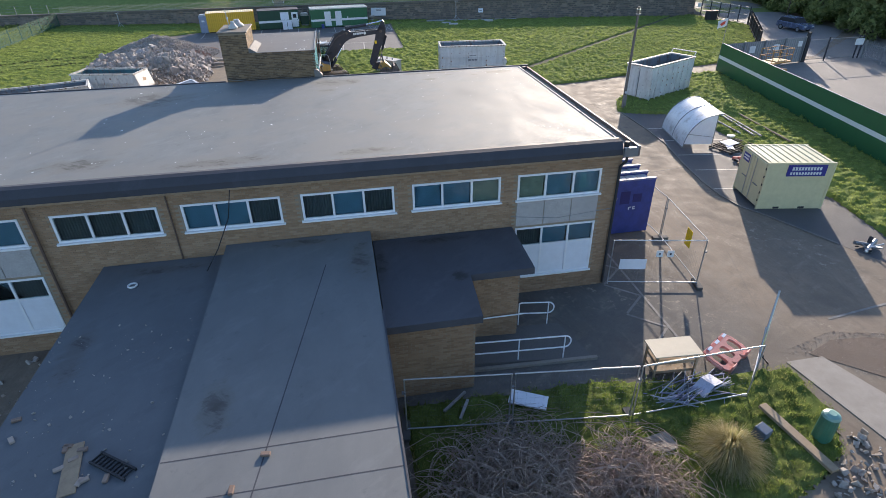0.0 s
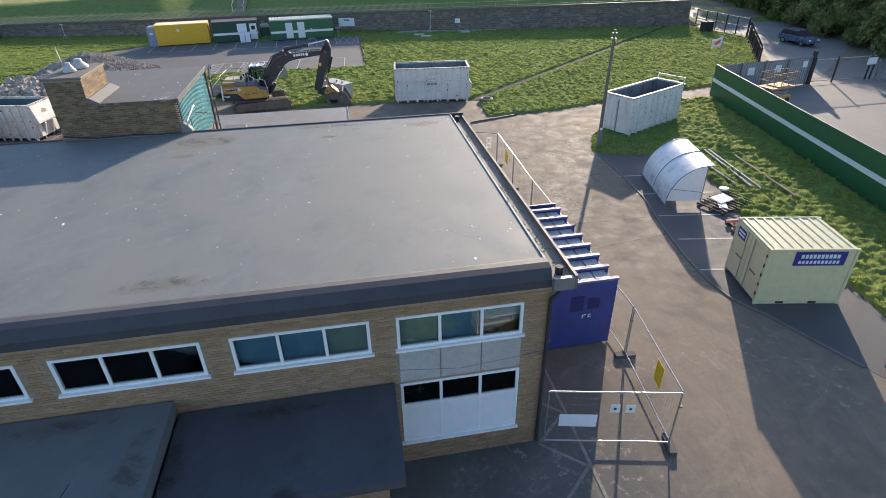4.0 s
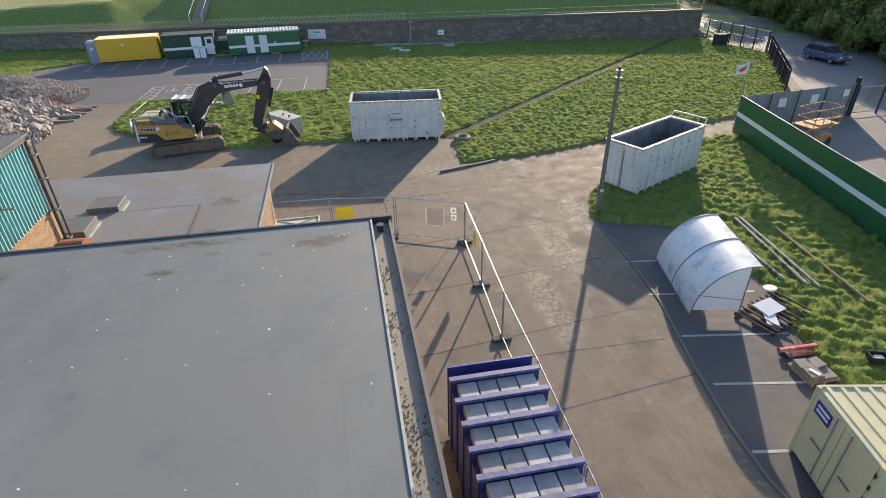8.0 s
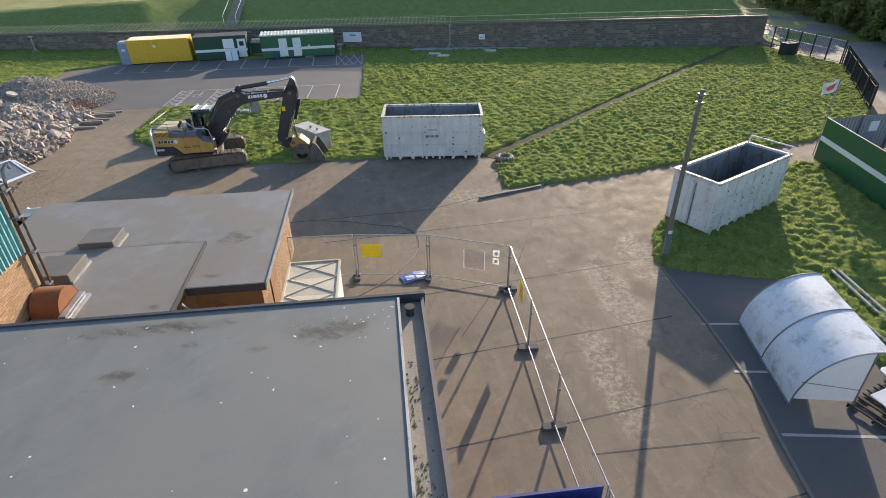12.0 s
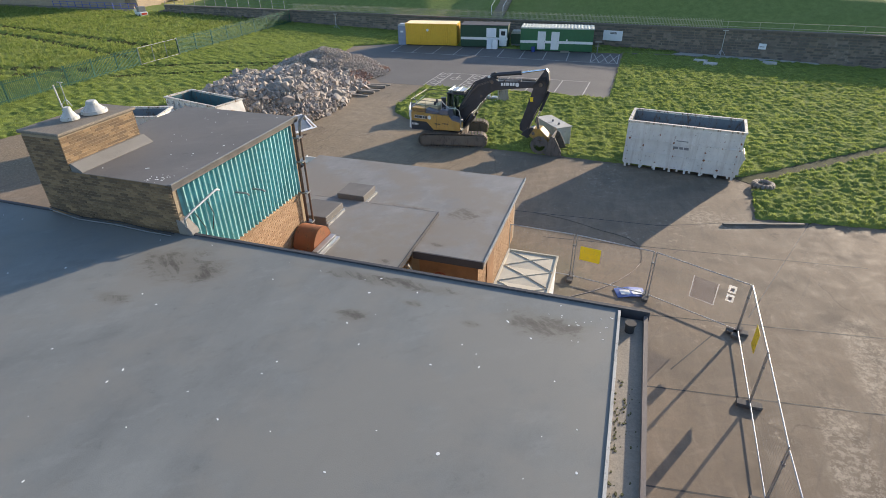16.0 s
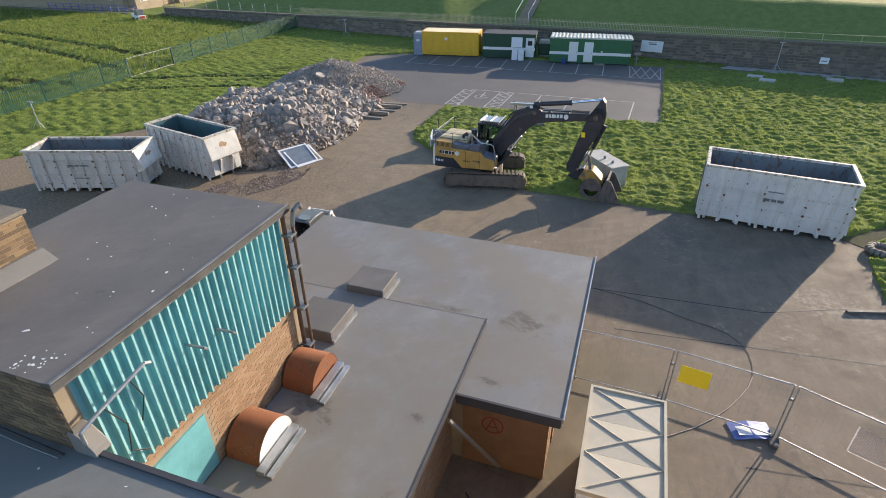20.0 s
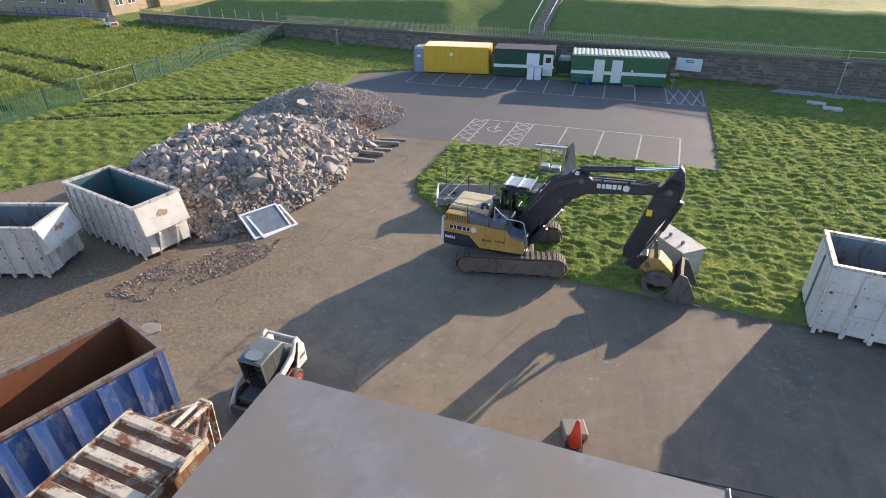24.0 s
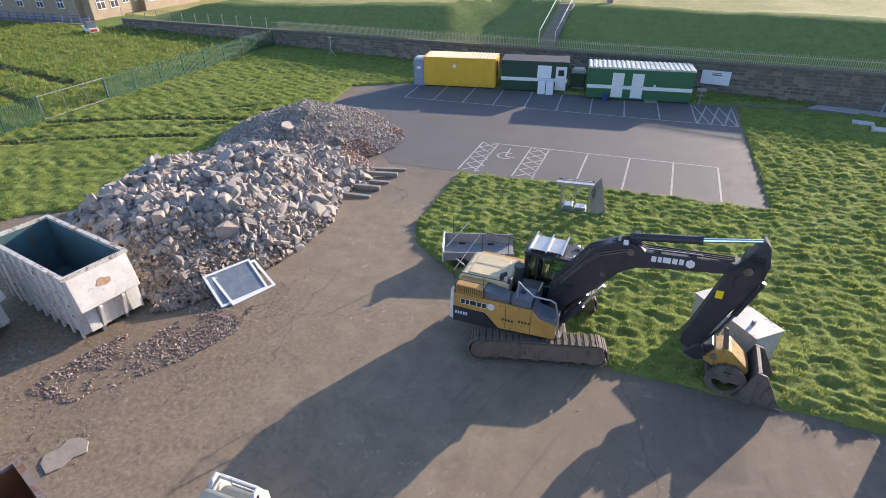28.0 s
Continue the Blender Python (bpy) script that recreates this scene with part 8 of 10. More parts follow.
debris("debris", 6000, 13.0, 18.0, 9.4, 12.2, 0.005, 0.026, 7, M_drift, "dark earth and grit spilled on the tarmac", [(13.2, 11.4), (14.7, 10.3), (15.5, 9.5), (17.8, 9.4), (17.9, 11.4), (15.5, 12.0)], clumped=True)
debris("debris", 420, 9.5, 14.0, 5.4, 8.2, 0.04, 0.14, 9, M_rubble, "pale rockery stones at the garden's edge", [(10.0, 5.4), (11.0, 6.9), (12.0, 7.5), (12.8, 8.6), (13.1, 8.2), (13.2, 5.4)], base=0.02)


def roof_bricks():
    r = random.Random(12)
    me = B().box(-0.09, 0.1, -0.05, 0.045, 0, 0.06).mesh("brick", M_brickbits, 0.01)
    i = 0
    for cx, cy, n in ((-6.3, 7.2, 7), (-5.9, 8.4, 6), (-7.2, 6.4, 5), (-5.3, 7.6, 4), (-7.6, 9.6, 2), (-4.9, 6.2, 3)):
        for _ in range(n):
            o = new("loose_brick", me)
            o.matrix_basis = pose(cx + r.uniform(-0.5, 0.5), cy + r.uniform(-0.5, 0.5), 3.004, 0, 0, r.uniform(0, 180))
            tagged(o, "loose yellow brick lying on the low roof", "brick", "bricks on the low roof")
    for x, y in ((-2.2, 7.6), (-2.75, 6.9), (-3.3, 6.4), (-1.9, 6.2)):
        o = new("loose_brick", me)
        o.matrix_basis = pose(x, y, 3.354, 0, 0, r.uniform(0, 180))
        tagged(o, "loose brick lying on the raised felt roof", "brick", "bricks on the low roof")
    solid("board", B().box(-0.16, 0.16, -0.65, 0.65, 0, 0.03), M_wood, "weathered plywood offcut on the low roof", "board", m=pose(-6.05, 8.3, 3.004, 0, 0, 12), bevel=0.004)
    th = thing("metal_grating", pose(-5.25, 8.2, 3.004, 0, 0, -35), "black metal grating lying on the low roof", "grating")
    part("grating_frame", B().box(-0.5, 0.5, -0.15, -0.11, 0, 0.06).box(-0.5, 0.5, 0.11, 0.15, 0, 0.06), M_dark, th)
    for i in range(10):
        part("bar", B().box(-0.48 + i * 0.1, -0.46 + i * 0.1, -0.11, 0.11, 0.01, 0.05), M_dark, th)
    solid("roof_ring", B().path([(0.12 * math.cos(2 * math.pi * i / 12), 0.12 * math.sin(2 * math.pi * i / 12), 0.03) for i in range(13)], 0.03, 6), M_stripe, "small white ring lying on the felt", "ring", m=pose(-6.75, 14.9, 3.005))


roof_bricks()

# ---- site fences ----


def site_fence(p, q, label="grey steel mesh site fence panel on blocks", block=True, lean=0.0):
    """One mesh panel with its tubes, wires and a foot block at its start."""
    th = thing("fence_panel", along(p, q) @ pose(0, 0, 0, lean, 0, 0), label, "fence", "site fence panels")
    L = math.hypot(q[0] - p[0], q[1] - p[1]) - 0.04
    H = 2.0
    for x in (0.03, L - 0.03):
        part("post", B().tube((x, 0, 0.05), (x, 0, H), 0.021, 8), M_galv, th)
    for z in (0.16, H):
        part("rail", B().tube((0.03, 0, z), (L - 0.03, 0, z), 0.021, 8), M_galv, th)
    b = B()
    n_ = int(L / 0.12)
    for i in range(1, n_):
        x = L * i / n_
        b.box(x - 0.0006, x + 0.0006, -0.0006, 0.0006, 0.16, H)
    for i in range(1, 8):
        z = 0.16 + (H - 0.16) * i / 8
        b.box(0.03, L - 0.03, -0.0006, 0.0006, z - 0.0006, z + 0.0006)
    part("mesh", b, M_greysteel, th)
    if block:
        part("clamp", B().box(-0.05, 0.05, -0.035, 0.035, 1.5, 1.56), M_greysteel, th)
        bl = part("block", B().prism([(-0.34, -0.1), (-0.26, -0.12), (0.26, -0.12), (0.34, -0.1), (0.34, 0.1), (0.26, 0.12), (-0.26, 0.12), (-0.34, 0.1)], 0, 0.13, pose(0, 0, 0, 0, 0, 90)), plain("foot_block", (0.10, 0.095, 0.09), 0.85, var=0.3) if "foot_block" not in bpy.data.materials else bpy.data.materials["foot_block"], th, "dark rubber foot block", bevel=0.01)
    return th


EAST = [(13.38, 35.9), (13.3, 32.45), (13.2, 29.1), (13.22, 25.7), (13.18, 22.3), (13.15, 19.0), (12.67, 15.4), (9.25, 16.15)]
fp = [site_fence(p, q) for p, q in zip(EAST, EAST[1:])]
NORTH = [(13.38, 35.9), (10.4, 37.2), (7.55, 37.65), (4.95, 37.75)]
fn = [site_fence(p, q) for p, q in zip(NORTH, NORTH[1:])]
GARDEN = [(0.75, 10.5), (3.66, 10.15), (7.07, 9.75), (10.85, 9.85)]
for p, q in zip(GARDEN, GARDEN[1:]):
    site_fence(p, q, "grey mesh site fence panel across the garden")


def notice(parent, x, y, z, w, h, material, name="notice", label="", lines=()):
    """A sign fixed to a panel, at x along it; y is its side."""
    nt = part(name, B().box(x, x + w, y, y + 0.008, z, z + h), material, parent, label)
    return nt


notice(fp[0], 1.7, 0.022, 0.95, 0.5, 0.75, M_yellowsign, label="yellow warning sign")
notice(fp[5], 2.0, 0.022, 0.95, 0.45, 0.75, M_yellowsign, label="yellow warning sign with black mark")
part("black_mark", B().box(2.2, 2.26, 0.031, 0.034, 1.25, 1.55), M_dark, fp[5])
notice(fn[1], 1.86, -0.03, 0.95, 0.78, 0.6, M_yellowsign, label="yellow warning sign")
ps = notice(fn[0], 0.95, -0.03, 0.75, 0.85, 0.85, M_poly, label="clear plastic poster sleeve")
for x in (0.95, 1.77):
    part("sleeve_edge", B().box(x, x + 0.03, -0.034, -0.031, 0.75, 1.6), M_notice, ps)
for z in (1.1, 1.45):
    nt = notice(fn[0], 0.4, -0.03, z, 0.25, 0.28, M_notice, label="small white safety notice")
    part("symbol", B().box(0.46, 0.58, -0.034, -0.031, z + 0.06, z + 0.2), M_red, fn[0])
notice(fp[6], 2.1, 0.022, 0.75, 1.0, 0.45, M_whitepanel, label="white board on the fence")
for x in (1.15, 1.55):
    notice(fp[6], x, 0.022, 1.3, 0.25, 0.28, M_stripe, label="small white safety notice")
    part("symbol", B().box(x + 0.09, x + 0.16, 0.031, 0.034, 1.4, 1.47), M_dark, fp[6])



def palisade(name, p, q, h, material, label, pitch=0.16, posts=2.75, skip=None):
    th = thing(name, along(p, q), label, "fence")
    L = math.hypot(q[0] - p[0], q[1] - p[1])
    n_ = int(L / posts)
    for i in range(n_ + 1):
        part("post", B().box(i * L / n_ - 0.06, i * L / n_ + 0.06, 0.05, 0.15, 0, h - 0.1), material, th)
    for z in (0.3, h - 0.35):
        part("rail", B().box(0, L, 0.02, 0.05, z, z + 0.06), material, th)
    b = B()
    for i in range(int(L / pitch)):
        x = i * pitch + 0.04
        if skip and skip[0] < x < skip[1]:
            continue
        b.add([(x - 0.035, 0, 0.05), (x + 0.035, 0, 0.05), (x + 0.035, 0, h - 0.08), (x, 0, h), (x - 0.035, 0, h - 0.08), (x, 0.018, 0.05), (x, 0.018, h)], [(0, 1, 2, 3, 4), (1, 5, 6, 3, 2), (5, 0, 4, 3, 6)])
    pl = part("pale", b, material, th)
    tagged(pl, kind="stuff")
    return th


M_palgreen = plain("palisade_green", (0.02, 0.10, 0.06), 0.5, var=0.2)
palisade("palisade_fence", (-38.7, 36.0), (-38.7, 64.0), 1.9, M_palgreen, "dark-green palisade fence across the grass")
palisade("palisade_fence", (-38.7, 69.6), (-38.9, 92.6), 1.9, M_palgreen, "dark-green palisade fence running to the wall")
gt = thing("field_gate", along((-38.7, 64.0), (-38.7, 69.6)), "pale metal site panels closing a fence gap", "gate")
for x in (0.0, 1.85, 3.7, 5.55):
    part("post", B().tube((x, 0, 0), (x, 0, 1.8), 0.03, 8), M_greysteel, gt)
for z in (0.2, 1.78):
    part("rail", B().tube((0, 0, z), (5.55, 0, z), 0.025, 8), M_greysteel, gt)
for x, y, h in ((-33.3, 50.6, 1.9), (-29.9, 89.4, 1.9), (17.3, 83.75, 2.5), (-38.0, 74.0, 0.0)):
    if h:
        th = thing("tripod_light", pose(x, y, 0), "slim grey mast on a tripod foot", "mast")
        part("mast", B().tube((0, 0, 0), (0, 0, h), 0.04, 8), M_galv, th)
        for i in range(3):
            w = i * 2.09
            part("leg", B().tube((0, 0, 0.7), (0.55 * math.cos(w), 0.55 * math.sin(w), 0.0), 0.025, 6), M_galv, th)
        part("head", B().box(-0.25, 0.25, -0.05, 0.05, h, h + 0.06), M_galv, th)

# gate and dark fence by the lane
palisade("dark_fence", (44.6, 54.6), (53.2, 68.0), 2.0, M_dark, "black palisade fence beside the lane", 0.13)
solid("dark_boarding", B().box(0, 15.5, -0.03, -0.005, 0.1, 1.8), M_exgrey, "black boarding on the lane fence", "boarding", m=along((44.7, 54.7), (53.2, 68.0)))
th = thing("metal_gate", along((53.4, 68.6), (52.0, 79.6)), "tall galvanised gate with dark posts by the lane", "gate")
for i in range(7):
    part("post", B().box(i * 1.8 - 0.05, i * 1.8 + 0.05, -0.05, 0.05, 0, 2.3), M_exgrey, th)
for z in (0.25, 1.2, 2.15):
    part("rail", B().box(0, 10.8, -0.02, 0.02, z, z + 0.06), M_galv, th)
for i in range(54):
    part("bar", B().box(i * 0.2 - 0.01, i * 0.2 + 0.01, -0.01, 0.01, 0.25, 2.2), M_galv, th)
part("notice", B().box(9.2, 9.8, 0.03, 0.04, 1.2, 1.7), M_stripe, th)
th = thing("wheeled_bin", pose(51.2, 73.4, 0, 0, 0, 10), "black wheeled refuse bin by the gate", "bin")
part("body", B().prism([(-0.65, -0.5), (0.65, -0.5), (0.65, 0.5), (-0.65, 0.5)], 0.15, 1.2), M_dark, th, bevel=0.05)
part("lid", B().box(-0.7, 0.7, -0.55, 0.55, 1.2, 1.32), M_dark, th, bevel=0.04)
for x in (-0.5, 0.5):
    part("wheel", B().tube((x, -0.4, 0.09), (x, -0.32, 0.09), 0.09, 10), M_dark, th)
lf = palisade("lane_fence", (50.6, 79.3), (51.6, 104.0), 1.2, M_galv, "pale steel railing along the top of the bank", 0.4)
lf.location.z = 2.1

# yard behind the hoarding


def access_platform():
    th = thing("access_platform", pose(37.6, 43.6, 0, 0, 0, 14), "orange scissor-lift platform with guard rails", "lift")
    Mo = worn("lift_orange", (0.55, 0.25, 0.06), (0.30, 0.17, 0.09), 0.42, 0.55, 3.0)
    part("base", B().box(-1.15, 1.15, -0.6, 0.6, 0.25, 0.7), Mo, th, bevel=0.04)
    for x in (-0.75, 0.75):
        for y in (-0.62, 0.5):
            part("wheel", B().tube((x, y, 0.28), (x, y + 0.14, 0.28), 0.28, 16), M_dark, th)
    for k in range(3):
        for y in (-0.4, 0.4):
            part("scissor_arm", B().tube((-0.95, y, 0.75 + 0.18 * k), (0.95, y, 0.9 + 0.18 * k), 0.04, 6), M_greysteel, th)
    part("platform", B().box(-1.25, 1.25, -0.65, 0.65, 1.3, 1.4), Mo, th)
    for x in (-1.22, -0.4, 0.4, 1.22):
        for y in (-0.62, 0.62):
            part("rail_post", B().tube((x, y, 1.4), (x, y, 2.45), 0.025, 6), Mo, th)
    for z in (1.9, 2.45):
        part("guard_rail", B().path([(-1.22, -0.62, z), (1.22, -0.62, z), (1.22, 0.62, z), (-1.22, 0.62, z), (-1.22, -0.62, z)], 0.025, 6), Mo, th)
    part("deck_board", B().box(-0.5, 0.9, -0.5, 0.5, 1.402, 1.46), plain("deck_ply", (0.5, 0.36, 0.16), 0.7), th)


access_platform()
th = thing("yard_gate", along((44.6, 48.1), (51.0, 48.4)), "mesh yard gates between dark posts", "gate")
for x in (0.1, 2.4, 5.9, 6.4):
    part("post", B().box(x - 0.05, x + 0.05, -0.05, 0.05, 0, 2.2), M_exgrey, th)
for z in (0.2, 2.0):
    part("rail", B().box(0.1, 6.4, -0.02, 0.02, z, z + 0.05), M_greysteel, th)
b = B()
for i in range(50):
    b.box(0.15 + i * 0.125, 0.156 + i * 0.125, -0.004, 0.004, 0.2, 2.0)
tagged(part("wires", b, M_greysteel, th), kind="stuff")
part("notice", B().box(5.5, 6.5, -0.08, -0.06, 1.3, 1.9), M_stripe, th)
palisade("yard_fence", (51.2, 48.2), (43.6, 18.0), 1.8, M_greysteel, "grey wire fence round the yard", 0.3)

# flag on the hoarding's corner
th = thing("flag", pose(34.75, 47.35, 0), "small red and white flag on a thin pole", "flag")
part("pole", B().tube((0, 0, 0), (0.1, 0, 4.6), 0.025, 8), M_greysteel, th)
b = B()
nx = 8
v = []
for j in range(4):
    for i in range(nx + 1):
        v.append((0.1 - 0.95 * i / nx, 0.07 * math.sin(i * 1.1 + j * 0.5), 4.5 - 0.22 * j - 0.16 * i / nx * 1.6))
b.add(v, [(j * (nx + 1) + i, j * (nx + 1) + i + 1, (j + 1) * (nx + 1) + i + 1, (j + 1) * (nx + 1) + i) for j in range(3) for i in range(nx)])
fl = part("cloth", b, M_stripe, th, smooth=True)
part("emblem", B().add([(-0.15, -0.09, 4.3), (-0.5, -0.09, 4.15), (-0.7, -0.09, 4.0), (-0.5, -0.09, 3.85), (-0.25, -0.09, 4.0)], [(0, 1, 2, 3, 4)]), M_red, fl)

# car on the lane


def car():
    th = thing("car", along((56.6, 64.0), (56.2, 68.0)) @ pose(0, 0, 0, 0, 0, 180), "blue-grey estate car parked on the lane", "car")
    Mc = plain("car_paint", (0.15, 0.18, 0.27), 0.25, 0.3, var=0.05, relief=0)
    part("body", B().side([(-2.1, 0.35), (2.1, 0.35), (2.15, 0.6), (2.0, 0.85), (1.0, 0.95), (-2.05, 0.98), (-2.15, 0.7)], -0.86, 0.86), Mc, th, bevel=0.06)
    part("cabin", B().side([(-2.0, 0.98), (1.0, 0.95), (0.35, 1.42), (-1.7, 1.46)], -0.75, 0.75), M_dark, th, "dark glazed cabin", bevel=0.04)
    part("roof", B().box(-1.65, 0.3, -0.7, 0.7, 1.44, 1.5), Mc, th, bevel=0.02)
    for x in (-1.3, 1.3):
        for y in (-0.88, 0.7):
            w = part("wheel", B().tube((x, y, 0.31), (x, y + 0.18, 0.31), 0.31, 18), M_dark, th)
            part("hub", B().tube((x, y - 0.005 if y < 0 else y + 0.18, 0.31), (x, y if y < 0 else y + 0.187, 0.31), 0.19, 14), M_galv, w)
    for y in (-0.72, 0.45):
        part("headlight", B().box(2.05, 2.13, y, y + 0.28, 0.62, 0.78), M_stripe, th)
        part("tail_light", B().box(-2.16, -2.1, y, y + 0.28, 0.7, 0.9), M_red, th)


car()

# white sign boards on the wall
for x, w, z in ((5.25, 2.1, 0.72), (20.6, 0.7, 0.9)):
    th = thing("wall_sign", pose(x, WALL_Y(x) - 0.32, z, 0, 0, -8.8), "white sign board fixed on the stone wall", "sign")
    part("board", B().box(0, w, -0.02, 0.02, 0, 1.05 if w > 1 else 0.55), M_whitepanel, th)
    marks(th, pose(0, -0.022, 0), [(w * 0.32, w * 0.68, 0.84, 0.9), (w * 0.36, w * 0.7, 0.68, 0.79)] if w > 1 else [(0.1, 0.55, 0.2, 0.28)], M_greysteel)
# inspection covers in the lawn
for x, y in ((15.15, 80.05), (15.95, 78.85), (21.4, 80.7)):
    solid("access_cover", B().box(-0.62, 0.62, -0.42, 0.42, 0, 0.3), M_cover, "pale concrete access cover in the lawn", "cover", "covers", m=pose(x, y, 0, 0, 0, -12), bevel=0.02)
# planter tyre at the path's end
th = thing("tyre_planter", pose(16.15, 49.25, 0), "weathered grey-brown tyre planter at the path's end", "planter")
part("tyre", B().path([(0.42 * math.cos(2 * math.pi * i / 16), 0.42 * math.sin(2 * math.pi * i / 16), 0.16) for i in range(17)], 0.17, 8), plain("white_tyre", (0.22, 0.19, 0.16), 0.8, var=0.35), th, smooth=True)
part("soil", B().tube((0, 0, 0), (0, 0, 0.2), 0.36, 14), M_soil, th)

# steel tank behind the bucket, trestle on the lawn
M_tank = worn("tank_cream", (0.52, 0.50, 0.45), (0.30, 0.26, 0.21), 0.4, 0.6)
th = thing("fuel_tank", along((3.3, 54.15), (5.05, 52.0)), "small white steel bunded tank on the grass", "tank")
part("body", B().box(0, 2.5, 0, 1.05, 0.1, 1.2), M_tank, th, bevel=0.03)
part("lid", B().box(-0.03, 2.53, -0.03, 1.08, 1.2, 1.27), M_tank, th)
part("base", B().box(0.1, 2.4, 0.1, 0.95, 0, 0.1), M_greysteel, th)
for x in (1.2, 1.9):
    part("lifting_eye", B().box(x, x + 0.08, 0.4, 0.5, 1.27, 1.4), M_greysteel, th)
th = thing("steel_rack", along((-2.2, 61.2), (-0.5, 61.3)), "grey steel rack with a slanting wing plate on the grass", "rack")
for x in (0.0, 1.25):
    part("upright", B().box(x, x + 0.1, -0.1, 0.0, 0, 1.5), M_galv, th)
    part("rear_upright", B().box(x, x + 0.08, 0.7, 0.78, 0, 1.4), M_bucket, th)
part("top_bar", B().box(-0.25, 1.45, -0.16, 0.06, 1.48, 1.62), M_galv, th)
part("brace", B().path([(0.1, 0.72, 0.15), (1.28, 0.72, 1.35)], 0.025, 6), M_galv, th)
part("post", B().box(0.62, 0.68, -0.08, -0.02, 0.1, 1.48), M_galv, th)
part("rear_bar", B().box(-0.2, 1.45, 0.7, 0.76, 1.4, 1.47), M_bucket, th)
for y in (0.2, 0.45):
    part("slat", B().box(0.0, 1.35, y, y + 0.06, 1.49, 1.53), M_galv, th)
part("shelf", B().box(0.0, 1.35, -0.3, 0.8, 0.05, 0.14), M_galv, th)
part("scrap", B().box(0.15, 0.6, 0.0, 0.5, 0.14, 0.4).box(0.7, 1.2, 0.1, 0.6, 0.14, 0.3), M_galv, th, bevel=0.02)
part("wing", B().add([(1.4, -0.2, 0.05), (2.15, 0.15, 0.05), (1.75, 0.5, 1.75), (1.42, 0.3, 1.4), (1.38, -0.16, 0.05), (2.13, 0.19, 0.05), (1.73, 0.54, 1.75), (1.4, 0.34, 1.4)], [(0, 1, 2, 3), (7, 6, 5, 4), (0, 4, 5, 1), (1, 5, 6, 2), (2, 6, 7, 3), (3, 7, 4, 0)]), worn("wing_plate", (0.30, 0.26, 0.21), (0.15, 0.11, 0.085), 0.45, 0.7), th, "slanting rusty wing plate")

# window frames leaning on the rubble
for k, (m_, s) in enumerate(((pose(-12.2, 50.55, 0.02, -63, 0, 62), 0.95), (pose(-11.98, 50.8, 0.0, -66, 0, 66), 0.92))):
    th = thing("window_frame", m_, "discarded white window frame leaning on the rubble", "window", "discarded windows")
    w, h = 1.95 * s, 1.6 * s
    part("jambs", B().box(-w / 2, w / 2, -0.04, 0.04, 0, 0.09).box(-w / 2, w / 2, -0.04, 0.04, h - 0.09, h).box(-w / 2, -w / 2 + 0.09, -0.04, 0.04, 0.09, h - 0.09).box(w / 2 - 0.09, w / 2, -0.04, 0.04, 0.09, h - 0.09), M_pvc, th)
    if k == 0:
        # opaque pane, its blue-grey colour standing for the sky reflected in glass
        g = part("pane", B().box(-w / 2 + 0.09, w / 2 - 0.09, -0.008, 0.008, 0.09, h - 0.09), plain("sky_tinted_glass", (0.20, 0.235, 0.27), 0.2, var=0.3, relief=0.02), th)
# concrete lintels stacked by the heap
for i in range(5):
    solid("concrete_beam", B().box(0, 2.1, -0.12, 0.12, 0, 0.2), M_pathc, "grey concrete beam laid beside the rubble", "beam", "beams", m=pose(-13.6 + 0.12 * i, 59.6 + 0.85 * i, 0.006 + 0.12 * (i % 2), 0, 3, 8 + 3 * i), bevel=0.015)
# broken concrete block, blue board, cone, hoses
solid("concrete_block", B().prism([(-0.9, -0.26), (-0.4, -0.36), (0.1, -0.3), (0.62, -0.42), (0.95, -0.1), (0.84, 0.2), (0.5, 0.4), (0.05, 0.3), (-0.5, 0.38), (-0.8, 0.18)], 0, 0.035), M_crumbled, "rough flat lump of broken concrete on the earth", "block", m=pose(-12.45, 43.1, 0, 0, 0, 74) @ Matrix.Diagonal((0.62, 1.05, 1, 1)), bevel=0.015)
th = thing("blue_board", pose(9.85, 37.3, 0.01, 0, 0, 18), "bent blue and white board lying on the ground", "board")
part("sheet", B().side([(-0.55, 0.0), (0.0, 0.06), (0.55, 0.0), (0.55, 0.03), (0.0, 0.1), (-0.55, 0.03)], -0.3, 0.3), plain("blue_board", (0.12, 0.18, 0.45), 0.5), th)
part("stripe", B().box(-0.4, 0.4, -0.2, 0.1, 0.085, 0.095), M_stripe, th)


def cone(m):
    th = thing("traffic_cone", m, "orange-red traffic cone with black base", "cone")
    part("base", B().box(-0.24, 0.24, -0.24, 0.24, 0, 0.06), M_dark, th, bevel=0.02)
    part("body", B().tube((0, 0, 0.06), (0, 0, 0.92), 0.2, 16, 0.05), M_red, th, smooth=True)


cone(pose(2.15, 43.1, 0))
solid("wheel_block", B().box(-0.35, 0.3, -0.3, 0.3, 0, 0.25), M_pathc, "small grey concrete block by the cone", "block", m=pose(2.1, 43.5, 0, 0, 0, 20), bevel=0.04)
# thin dark tube added to stand for a broken crack in the concrete
pts = [(5.17, 42.93), (6.0, 42.8), (6.73, 42.67), (7.6, 42.36), (8.46, 42.01), (9.1, 41.85), (9.61, 41.64), (9.98, 41.25), (10.2, 40.76), (10.24, 40.2), (10.19, 39.67)]
solid("cable", B().path([(x, y, 0.015) for x, y in pts], 0.008, 6), plain("crack_dark", (0.085, 0.075, 0.066), 0.85), "dark crack across the yard, drawn as a thin tube", "cable")
